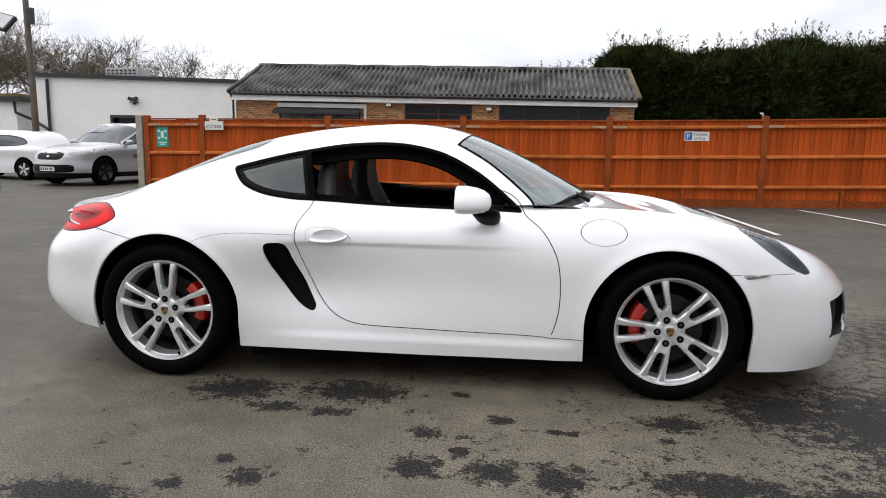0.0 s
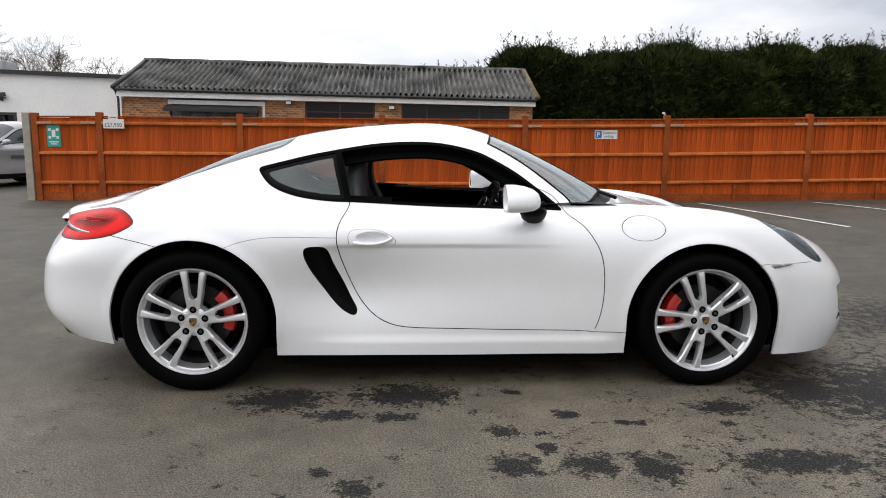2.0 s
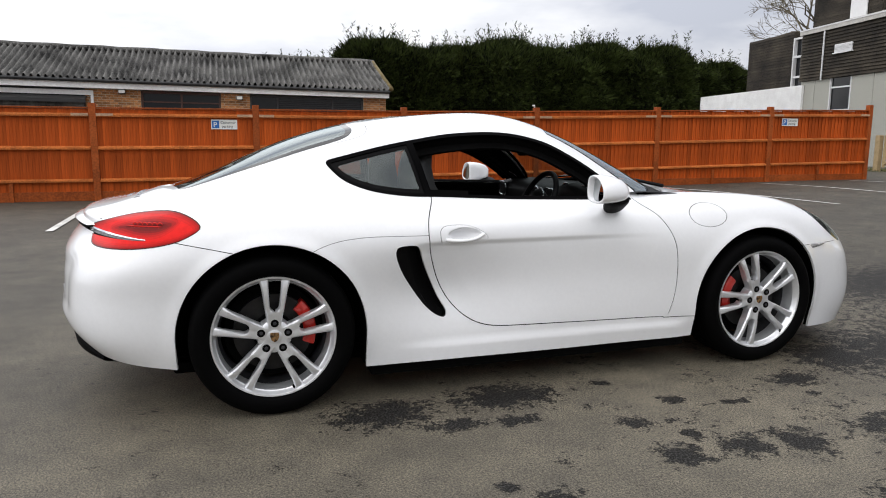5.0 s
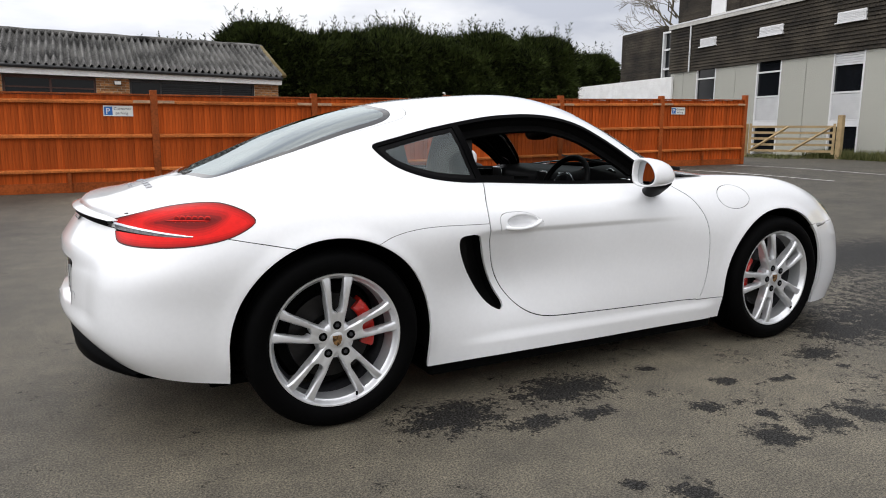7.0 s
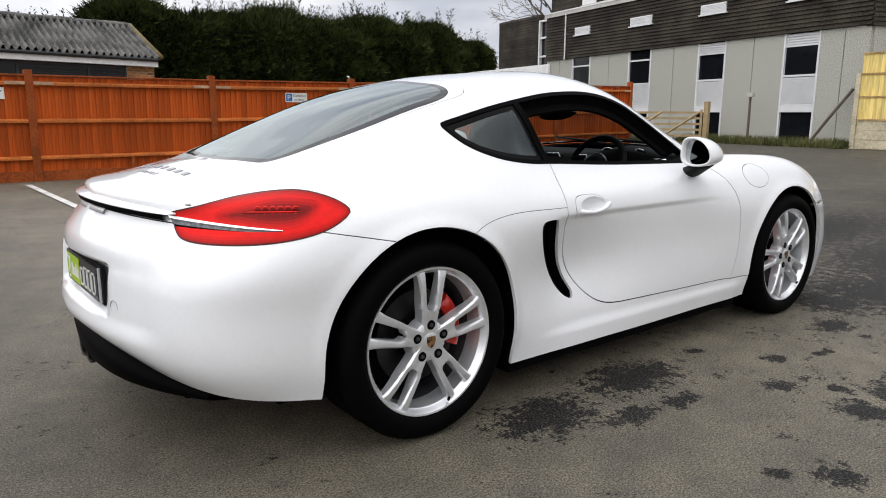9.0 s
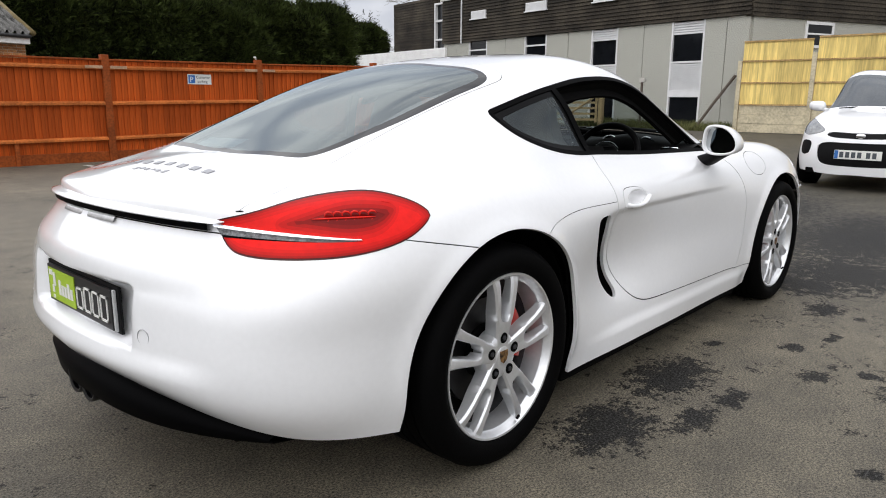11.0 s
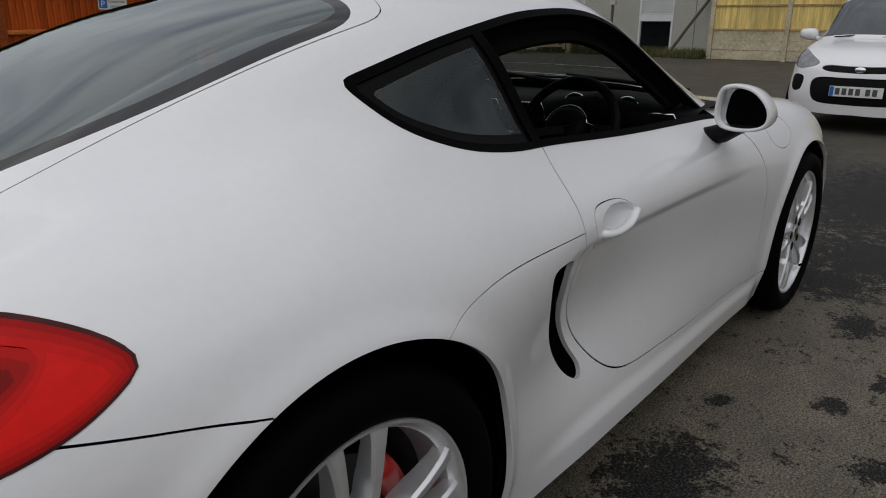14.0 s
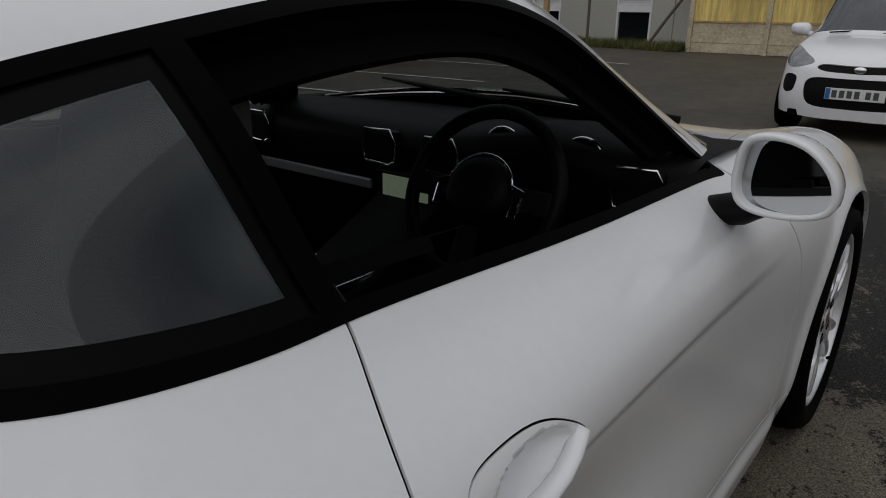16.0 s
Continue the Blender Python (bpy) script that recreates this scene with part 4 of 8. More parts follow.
# ---- yellow panel fence on concrete posts ----
YELLOW = vary_by_object(mat("yellow_treated_boards", (0.80, 0.60, 0.20), 0.75, vary=0.3, scale=3.5, fine=26, bump=0.25, grain=0.08), 0.16)
YELLOW_RAIL = mat("brown_weathered_rails", (0.46, 0.30, 0.12), 0.8, vary=0.4, scale=3, fine=24, bump=0.25)
GRAVEL = mat("buff_concrete_boards", (0.56, 0.49, 0.34), 0.9, vary=0.3, scale=1.6, fine=14, bump=0.3)
for k in range(6):
    y = 7.12 - 2.33 * k
    p = tagged(empty("yellow_fence_panel", (23.60 + 0.02 * k, y, 0), -90), "yellow featheredge fence panel between concrete posts", "fence", "yellow fence panels")
    part("post", boxes([((-0.07, -0.08, -0.2), (0.07, 0.06, 2.42 if k == 0 else 2.62))], 0.012), GRAVEL, p)
    for i in range(3):
        part("gravel_board", boxes([((0.075, -0.02 - 0.012 * (i % 2), 0.02 + 0.30 * i), (2.255, 0.03, 0.316 + 0.30 * i))], 0.008), GRAVEL, p)
    rise = 0.06 * (k % 2)
    for i in range(20):
        x = 0.075 + 2.18 * i / 20
        bm = bmesh.new()
        box(bm, (x, -0.02, 0.94), (x + 0.106, 0.0, 3.02 + rise))
        for v in bm.verts:
            if v.co.x > x + 0.1 and v.co.y < 0:
                v.co.y = -0.008
        part("board", bm, YELLOW, p)
    for z in (0.93, 1.66, 2.38):
        part("rail", boxes([((0.075, -0.055, z), (2.255, -0.022, z + 0.05))]), YELLOW_RAIL, p)
    part("cap_rail", boxes([((0.075, -0.05, 3.02 + rise), (2.255, 0.03, 3.07 + rise))]), YELLOW_RAIL, p)

# unseen wall added on the south side to block low sky light
tagged(part("unseen_wall_south", boxes([((-34.0, -9.8, -0.2), (30.0, -9.5, 2.7))]), RENDER_WHITE, None, "unseen pale wall added to block low light from the south"), "", "wall", "", "structure")


# ---- the white coupe: design lines of one half, (x, half width, height), from the nose round the flank to the tail ----
# stations: nose centre, nose, front corner, arch front, front axle, arch rear, A-post, header, B-post, arch front, rear axle, arch rear, corner, tail, tail centre
LINES = [
    [(3.49, 0, 0.15), (3.42, 0.38, 0.15), (3.17, 0.72, 0.145), (2.86, 0.84, 0.15), (2.475, 0.86, 0.165), (2.08, 0.845, 0.165), (1.78, 0.84, 0.165), (1.25, 0.845, 0.165), (0.72, 0.85, 0.168), (0.38, 0.86, 0.17), (0, 0.87, 0.19), (-0.4, 0.817, 0.22), (-0.66, 0.7, 0.26), (-0.805, 0.44, 0.32), (-0.865, 0, 0.34)],
    [(3.52, 0, 0.28), (3.45, 0.38, 0.28), (3.2, 0.74, 0.28), (2.87, 0.855, 0.3), (2.475, 0.875, 0.3), (2.08, 0.865, 0.29), (1.78, 0.855, 0.29), (1.25, 0.85, 0.3), (0.72, 0.845, 0.3), (0.38, 0.875, 0.31), (0, 0.895, 0.32), (-0.4, 0.842, 0.33), (-0.698, 0.743, 0.35), (-0.858, 0.44, 0.39), (-0.923, 0, 0.41)],
    [(3.505, 0, 0.44), (3.44, 0.38, 0.45), (3.185, 0.74, 0.47), (2.86, 0.865, 0.48), (2.475, 0.89, 0.49), (2.07, 0.875, 0.49), (1.78, 0.855, 0.5), (1.25, 0.835, 0.5), (0.72, 0.825, 0.5), (0.38, 0.875, 0.5), (0, 0.9, 0.5), (-0.4, 0.852, 0.51), (-0.703, 0.745, 0.52), (-0.862, 0.44, 0.53), (-0.923, 0, 0.54)],
    [(3.445, 0, 0.55), (3.375, 0.37, 0.565), (3.145, 0.72, 0.6), (2.83, 0.855, 0.64), (2.475, 0.885, 0.67), (2.06, 0.865, 0.68), (1.78, 0.855, 0.69), (1.25, 0.85, 0.7), (0.72, 0.862, 0.7), (0.38, 0.89, 0.69), (0, 0.9, 0.68), (-0.4, 0.853, 0.67), (-0.658, 0.74, 0.66), (-0.822, 0.44, 0.67), (-0.893, 0, 0.68)],
    [(3.365, 0, 0.61), (3.295, 0.36, 0.635), (3.075, 0.68, 0.7), (2.79, 0.815, 0.755), (2.475, 0.84, 0.79), (2.05, 0.815, 0.79), (1.79, 0.81, 0.79), (1.25, 0.81, 0.795), (0.72, 0.82, 0.795), (0.38, 0.845, 0.8), (0, 0.855, 0.8), (-0.4, 0.8, 0.78), (-0.608, 0.68, 0.76), (-0.752, 0.42, 0.77), (-0.828, 0, 0.78)],
    [(3.23, 0, 0.655), (3.17, 0.33, 0.68), (2.96, 0.6, 0.765), (2.73, 0.71, 0.83), (2.46, 0.735, 0.87), (2.06, 0.72, 0.875), (1.8, 0.715, 0.865), (1.25, 0.715, 0.872), (0.72, 0.712, 0.89), (0.34, 0.72, 0.92), (-0.02, 0.73, 0.91), (-0.38, 0.69, 0.865), (-0.61, 0.6, 0.83), (-0.745, 0.4, 0.83), (-0.8, 0, 0.835)],
    [(3.08, 0, 0.69), (3.02, 0.3, 0.715), (2.83, 0.5, 0.79), (2.65, 0.57, 0.83), (2.44, 0.6, 0.858), (2.16, 0.62, 0.885), (1.93, 0.645, 0.885), (1.24, 0.63, 1.04), (0.74, 0.635, 1.04), (0.33, 0.62, 1.01), (-0.03, 0.59, 0.975), (-0.34, 0.54, 0.905), (-0.53, 0.49, 0.86), (-0.65, 0.36, 0.855), (-0.69, 0, 0.86)],
    [(2.92, 0, 0.725), (2.87, 0.25, 0.745), (2.72, 0.38, 0.795), (2.58, 0.42, 0.825), (2.4, 0.44, 0.855), (2.22, 0.45, 0.885), (2.03, 0.47, 0.905), (1.3, 0.535, 1.17), (0.8, 0.54, 1.175), (0.4, 0.5, 1.15), (0.02, 0.45, 1.06), (-0.28, 0.4, 0.955), (-0.45, 0.36, 0.895), (-0.54, 0.26, 0.885), (-0.57, 0, 0.89)],
    [(2.78, 0, 0.755), (2.74, 0.14, 0.765), (2.63, 0.2, 0.8), (2.52, 0.21, 0.83), (2.37, 0.22, 0.86), (2.25, 0.23, 0.89), (2.12, 0.24, 0.92), (1.38, 0.28, 1.245), (0.88, 0.3, 1.27), (0.47, 0.27, 1.225), (0.07, 0.23, 1.115), (-0.22, 0.2, 0.99), (-0.38, 0.18, 0.93), (-0.45, 0.12, 0.915), (-0.48, 0, 0.917)],
    [(2.7, 0, 0.77), (2.66, 0, 0.78), (2.58, 0, 0.8), (2.49, 0, 0.83), (2.36, 0, 0.862), (2.26, 0, 0.89), (2.15, 0, 0.925), (1.41, 0, 1.262), (0.9, 0, 1.287), (0.5, 0, 1.245), (0.09, 0, 1.13), (-0.2, 0, 1.005), (-0.35, 0, 0.943), (-0.4, 0, 0.925), (-0.43, 0, 0.925)],
]
COWL, HEADER = 6, 7


class Skin:
    """The smooth skin of a car body through its design lines."""

    def __init__(self, lines, breaks, first_broken, dents=()):
        self.net = np.array(lines)
        self.breaks, self.first, self.dents = breaks, first_broken, dents
        du = np.linalg.norm(np.diff(self.net, axis=1), axis=2).mean(0)
        dv = np.linalg.norm(np.diff(self.net, axis=0), axis=2)[:, 2:-2].mean(1)
        self.us = np.concatenate([[0], np.cumsum(du)])
        self.vs = np.concatenate([[0], np.cumsum(dv)])

    def at(self, u, v):
        u, v = np.asarray(u, float), np.asarray(v, float)
        b_all, b_cut, bv = basis(self.us, u), basis(self.us, u, self.breaks), basis(self.vs, v)
        f = self.first
        p = np.einsum("nm,kmc,nk->nc", b_all, self.net[:f], bv[:, :f]) + np.einsum("nm,kmc,nk->nc", b_cut, self.net[f:], bv[:, f:])
        p[:, 1] = np.maximum(p[:, 1], 0)
        for dent in self.dents:
            p = dent(p, u, v)
        return p

    def normal(self, u, v, h=0.004):
        a = self.at(u + h, v) - self.at(u - h, v)
        b = self.at(u, v + h) - self.at(u, v - h)
        n = np.cross(a, b)
        return n / np.maximum(np.linalg.norm(n, axis=1), 1e-9)[:, None]


class Sheet:
    """A net of polygons over (u, v) that can be cut along curves."""

    def __init__(self, skin, ulist, vlist):
        self.skin = skin
        nu, nv = len(ulist), len(vlist)
        self.uv = [(u, v) for u in ulist for v in vlist]
        self.polys = [(i * nv + j, i * nv + j + 1, (i + 1) * nv + j + 1, (i + 1) * nv + j) for i in range(nu - 1) for j in range(nv - 1)]

    def value(self, f, uv=None):
        uv = np.array(self.uv if uv is None else uv)
        return f(self.skin.at(uv[:, 0], uv[:, 1]), uv[:, 0], uv[:, 1])

    def cut(self, f):
        val = self.value(f)
        val = np.where(np.abs(val) < 1e-6, 1e-6, val)
        neg = val < 0
        cross = {}
        mixed = []
        for k, p in enumerate(self.polys):
            s = [neg[i] for i in p]
            if any(s) and not all(s):
                mixed.append(k)
                for a, b in zip(p, p[1:] + p[:1]):
                    if neg[a] != neg[b]:
                        cross.setdefault((min(a, b), max(a, b)), None)
        if not cross:
            return
        keys = list(cross)
        A, B = np.array([self.uv[a] for a, _ in keys]), np.array([self.uv[b] for _, b in keys])
        fa, fb = np.array([val[a] for a, _ in keys]), np.array([val[b] for _, b in keys])
        lo, hi = np.zeros(len(keys)), np.ones(len(keys))
        fl, fh = fa.copy(), fb.copy()
        for _ in range(5):
            t = np.clip(lo + (hi - lo) * fl / (fl - fh), lo + 0.02 * (hi - lo), hi - 0.02 * (hi - lo))
            fm = self.value(f, A + (B - A) * t[:, None])
            same = (fm < 0) == (fl < 0)
            lo, fl = np.where(same, t, lo), np.where(same, fm, fl)
            hi, fh = np.where(same, hi, t), np.where(same, fh, fm)
        t = np.clip(lo + (hi - lo) * fl / (fl - fh), 0.002, 0.998)
        P = A + (B - A) * t[:, None]
        for k, key in enumerate(keys):
            cross[key] = len(self.uv)
            self.uv.append(tuple(P[k]))
        drop, extra = set(mixed), []
        for k in mixed:
            p = self.polys[k]
            one, two = [], []
            for a, b in zip(p, p[1:] + p[:1]):
                (one if neg[a] else two).append(a)
                if neg[a] != neg[b]:
                    c = cross[(min(a, b), max(a, b))]
                    one.append(c)
                    two.append(c)
            for q in (one, two):
                if len(q) > 2:
                    extra.append(tuple(q))
        self.polys = [p for k, p in enumerate(self.polys) if k not in drop] + extra

    def centres(self):
        uv = np.array(self.uv)
        return np.array([uv[list(p)].mean(0) for p in self.polys])

    def mesh(self, name, picked, sides=(1,), thick=0.012, lift=0.0, rim=True):
        """Builds the picked polygons as a mesh; sides: 1 for the right half (y < 0), -1 for its mirror image."""
        polys = [p for p, k in zip(self.polys, picked) if k]
        used = sorted({i for p in polys for i in p})
        if not used:
            return None
        index = {i: k for k, i in enumerate(used)}
        uv = np.array([self.uv[i] for i in used])
        pos, nor = self.skin.at(uv[:, 0], uv[:, 1]), self.skin.normal(uv[:, 0], uv[:, 1])
        verts, faces, normals = [], [], []
        count = {}
        for p in polys:
            for a, b in zip(p, p[1:] + p[:1]):
                count[(a, b)] = 1
        edge = [(a, b) for a, b in count if (b, a) not in count and not (pos[index[a]][1] < 1e-4 and pos[index[b]][1] < 1e-4)] if rim else []
        corner_uv = np.array([self.uv[i] for p in polys for i in p])
        mid = np.array([c for p in polys for c in [np.mean([self.uv[i] for i in p], axis=0)] * len(p)])
        near = corner_uv + (mid - corner_uv) * 0.06
        cn = self.skin.normal(near[:, 0], near[:, 1], 0.003)
        # the two halves meet without a ridge
        width = np.array([pos[index[i]][1] for p in polys for i in p])
        cn[:, 1] *= np.clip(width / 0.14, 0, 1)
        cn /= np.maximum(np.linalg.norm(cn, axis=1), 1e-9)[:, None]
        for side in sides:
            flip = np.array([1, -side, 1])
            start = len(verts)
            verts += list((pos + nor * lift) * flip)
            k = 0
            for p in polys:
                q = [start + index[i] for i in p]
                m = [cn[k + j] * flip for j in range(len(p))]
                k += len(p)
                if side < 0:
                    q, m = q[::-1], m[::-1]
                faces.append(q)
                normals += m
            inner = {}
            for a, b in edge:
                for i in (a, b):
                    if i not in inner:
                        inner[i] = len(verts)
                        verts.append((pos[index[i]] + nor[index[i]] * (lift - thick)) * flip)
            for a, b in edge:
                q = [start + index[b], start + index[a], inner[a], inner[b]]
                if side < 0:
                    q = q[::-1]
                v = [np.array(verts[i]) for i in q]
                fn = np.cross(v[2] - v[0], v[3] - v[1])
                ln = np.linalg.norm(fn)
                fn = fn / ln if ln > 1e-12 else np.array([0, 0, 1.0])
                faces.append(q)
                normals += [fn] * 4
        me = bpy.data.meshes.new(name)
        me.from_pydata([tuple(v) for v in verts], [], faces)
        me.polygons.foreach_set("use_smooth", [True] * len(faces))
        me.normals_split_custom_set([tuple(n) for n in normals])
        return me


def bell(x, c, w):
    return np.exp(-((x - c) / w) ** 2)


def step01(x, a, b):
    t = np.clip((x - a) / (b - a), 0, 1)
    return t * t * (3 - 2 * t)


def flank_relief(p, u, v):
    """Hollow of the door ahead of the intake, the crease above it and the rolled wheel arch lips."""
    x, z = p[:, 0], p[:, 2]
    side = step01(p[:, 1], 0.62, 0.74)
    hollow = (0.016 * bell(x, 0.80, 0.26) * bell(z, 0.50, 0.15) + 0.008 * bell(x, 0.74, 0.10) * bell(z, 0.56, 0.15)) * side
    scoop = 0.042 * np.clip(1 - ((x - 0.845) / 0.078) ** 2 - ((z - 0.736) / 0.028) ** 2, 0, 1) ** 0.6 * side
    crease = 0.0100 * step01(z, 0.712, 0.684) * step01(z, 0.42, 0.66) * step01(x, 0.60, 0.75) * step01(x, 1.95, 1.25) * side
    # the surface dives under the rear lip of the intake
    s = x - np.interp(z, [.36, .38, .425, .525, .625, .688, .72], [.78, .769, .748, .700, .660, .640, .635])
    dive = 0.012 * step01(s, -0.05, -0.005) * step01(s, 0.17, 0.0) * step01(z, 0.33, 0.46) * step01(z, 0.712, 0.655) * side
    ledge = 0.011 * step01(z, 0.268, 0.222) * step01(x, 0.45, 0.80) * step01(x, 2.08, 1.95) * side
    p = p.copy()
    p[:, 1] += ledge
    p[:, 1] -= hollow + crease + scoop + dive
    tail = step01(x, -0.5, -0.72)
    recess = 0.052 * step01(p[:, 1], 0.345, 0.30) * step01(z, 0.455, 0.477) * step01(z, 0.628, 0.610)
    scallop = 0.016 * step01(p[:, 1], 0.66, 0.50) * step01(z, 0.40, 0.47) * step01(z, 0.69, 0.61)
    p[:, 0] += (recess + scallop) * tail
    for cx, cz, r in ((0.0, 0.34, 0.391), (2.462, 0.332, 0.384)):
        d = np.hypot(x - cx, z - cz) - r
        p[:, 1] += 0.010 * np.exp(-(np.maximum(d, 0) / 0.030) ** 2) * side * step01(z, 0.16, 0.3)
    return p


skin = Skin(LINES, (COWL,), 6, (flank_relief,))
U, V = skin.us, skin.vs


# ---- outlines on the skin: side view (x, height), plan (x, half width), rear corner (x + half width, height) ----
SIDE_WINDOW = smooth_loop([(.270, 1.046), (.295, 1.010), (.34, .970), (.43, .932), (.53, .910), (.65, .897), (.74, .894), (1.04, .879), (1.34, .869), (1.63, .862), (1.74, .859), (1.775, .861), (1.755, .888), (1.645, .980), (1.56, 1.042), (1.476, 1.091), (1.39, 1.133), (1.30, 1.161), (1.19, 1.182), (1.07, 1.190), (.96, 1.187), (.85, 1.178), (.72, 1.158), (.55, 1.126), (.41, 1.093), (.31, 1.068), (.274, 1.056)], 260)
DOOR = smooth_loop([(.740, .95), (.729, .892), (.692, .815), (.676, .735), (.688, .66), (.706, .600), (.768, .456), (.861, .352), (.954, .310), (1.06, .298), (1.25, .294), (1.6, .286), (1.86, .281), (1.918, .281), (1.930, .295), (1.957, .39), (1.964, .53), (1.948, .65), (1.908, .737), (1.852, .805), (1.79, .855), (1.70, .95)], 220)
VENT = smooth_loop([(.522, .660), (.530, .690), (.570, .698), (.624, .690), (.655, .625), (.700, .525), (.748, .425), (.769, .382), (.760, .360), (.735, .362), (.68, .400), (.61, .490), (.555, .575)], 120)
TAIL_LAMP = smooth_loop([(-.222, .790), (-.159, .806), (-.06, .822), (.06, .844), (.19, .858), (.28, .862), (.36, .858), (.455, .841), (.525, .818), (.552, .797), (.535, .777), (.481, .750), (.393, .730), (.282, .719), (.176, .715), (.034, .714), (-.085, .719), (-.143, .732), (-.176, .755), (-.208, .780)], 160)
LAMP_INNER = smooth_loop([(.02, .790), (.12, .818), (.24, .838), (.36, .836), (.425, .818), (.40, .785), (.33, .765), (.25, .763), (.12, .775)], 100)
HATCH = np.array([(.50, -.05), (.498, .30), (.492, .42), (.478, .468), (.45, .490), (.40, .498), (.26, .497), (-.15, .487), (-.445, .502), (-.60, .548), (-.70, .552), (-.80, .50), (-1.3, .50), (-1.3, -.05)])
REAR_GLASS = smooth_loop([(.435, -.02), (.432, .20), (.425, .38), (.405, .455), (.355, .484), (.211, .488), (-.022, .481), (-.207, .455), (-.310, .428), (-.350, .400), (-.368, .36), (-.392, .20), (-.398, -.02), (0, -.5)], 160)
HEAD_LAMP = smooth_loop([(2.78, .815), (2.87, .805), (2.99, .745), (3.09, .655), (3.12, .608), (3.09, .605), (3.00, .645), (2.90, .715), (2.81, .785)], 90)


def rounded(loop, times=2):
    """Cuts the corners of a closed outline."""
    for _ in range(times):
        nxt = np.roll(loop, -1, axis=0)
        loop = np.stack([loop * 0.75 + nxt * 0.25, loop * 0.25 + nxt * 0.75], axis=1).reshape(-1, 2)
    return loop


HATCH = rounded(HATCH)
FAR = 5.0
HANDLE = smooth_loop([(.748, .684), (.733, .715), (.731, .750), (.748, .770), (.80, .777), (.87, .772), (.925, .750), (.955, .722), (.945, .702), (.90, .694), (.82, .686)], 60)


def on_side(loop, grow=0.0):
    return lambda p, u, v: np.where(p[:, 1] > 0.40, loop_distance(loop, p[:, 0], p[:, 2]) - grow, FAR)


def on_corner(loop, grow=0.0):
    return lambda p, u, v: np.where((p[:, 0] < 0) & (p[:, 1] > 0.3), loop_distance(loop, p[:, 0] + p[:, 1], p[:, 2]) - grow, FAR)


def on_deck(loop, grow=0.0):
    return lambda p, u, v: np.where((v > V[5] - 0.02) & (p[:, 0] < 1.0), loop_distance(loop, p[:, 0], p[:, 1]) - grow, FAR)


def arch(p, u, v, grow=0.0):
    x, z = p[:, 0], p[:, 2]
    out = np.full(len(x), FAR)
    for cx, cz, r in ((0.0, 0.34, 0.391), (2.462, 0.332, 0.384)):
        d = np.where(z > cz, np.hypot(x - cx, z - cz), np.abs(x - cx) + 0.02 * (cz - z)) - r
        out = np.minimum(out, d)
    return np.where(p[:, 1] > 0.5, out - grow, FAR)


def bumper_line(p, u, v):
    """Top edge of the rear bumper, from the arch under the lamp to the spoiler; positive above."""
    return p[:, 2] - np.where(p[:, 0] > -0.5, 0.704 + 0.20 * (-0.167 - p[:, 0]), 0.779 - 0.012 * (p[:, 1] / 0.5) ** 2)


def shoulder_line(p, u, v):
    curve = np.polyfit([.10, .184, .284, .436, .55, .677, .80], [.66, .705, .733, .742, .742, .737, .737], 4)
    return p[:, 2] - np.polyval(curve, np.clip(p[:, 0], .10, .80))


def sill_line(p, u, v):
    return p[:, 2] - np.interp(p[:, 0], [0.3, .9, 1.5, 2.1], [.30, .300, .283, .272])


def screen_edge(p, u, v):
    d = 0.058 - loop_distance(SIDE_WINDOW, p[:, 0], p[:, 2])
    d = np.maximum(d, 1.405 + 0.07 * (1 - (p[:, 1] / 0.55) ** 2) - p[:, 0])
    d = np.maximum(d, (U[COWL] + 0.012 - u) * 1.0)
    return np.where(v > V[5] - 0.03, d, FAR)


def bonnet_edge(p, u, v):
    return np.maximum(np.maximum(V[6] - 0.02 - v, u - (U[COWL] - 0.075)), 0.30 - u)


def cowl_edge(p, u, v):
    return np.maximum(np.maximum(V[5] + 0.085 - v, u - (U[COWL] + 0.012)), (U[COWL] - 0.073) - u)


def fuel_flap(p, u, v):
    return np.where(p[:, 1] > 0.6, (np.hypot((p[:, 0] - 2.158) / 0.105, (p[:, 2] - 0.783) / 0.058) - 1) * 0.075, FAR)


def front_line(p, u, v):
    return p[:, 2] - 0.612


def nose_intake(p, u, v):
    return np.where(p[:, 0] > 3.0, np.maximum(np.maximum(0.34 - p[:, 1], p[:, 1] - 0.70), np.abs(p[:, 2] - 0.385) - 0.105 + 0.1 * np.abs(p[:, 1] - 0.5)), FAR)


G = 0.0023
us, vs = np.linspace(0, U[-1], 250), np.linspace(0, V[-1], 118)
# finer rows and columns round the door handle and along the crease
probe = np.linspace(0, U[-1], 900)
px = skin.at(probe, np.full(900, V[3]))[:, 0]
fine_u = probe[(px > 0.70) & (px < 0.98)]
mid_u = fine_u[len(fine_u) // 2]
probe = np.linspace(0, V[-1], 900)
pz = skin.at(np.full(900, mid_u), probe)
fine_v = probe[(pz[:, 2] > 0.67) & (pz[:, 2] < 0.79) & (pz[:, 1] > 0.5)]
us = np.unique(np.concatenate([us, [U[COWL]], fine_u[:: max(1, len(fine_u) // 34)]]))
vs = np.unique(np.concatenate([vs, fine_v[:: max(1, len(fine_v) // 26)]]))
sheet = Sheet(skin, us, vs)
frit_f, lining_f = on_side(SIDE_WINDOW, -0.034), on_side(SIDE_WINDOW, -0.050)
window_f, window_in = on_side(SIDE_WINDOW), on_side(SIDE_WINDOW, -0.015)
door_f, vent_f, lamp_f, lamp_in = on_side(DOOR), on_side(VENT), on_corner(TAIL_LAMP), on_corner(LAMP_INNER)
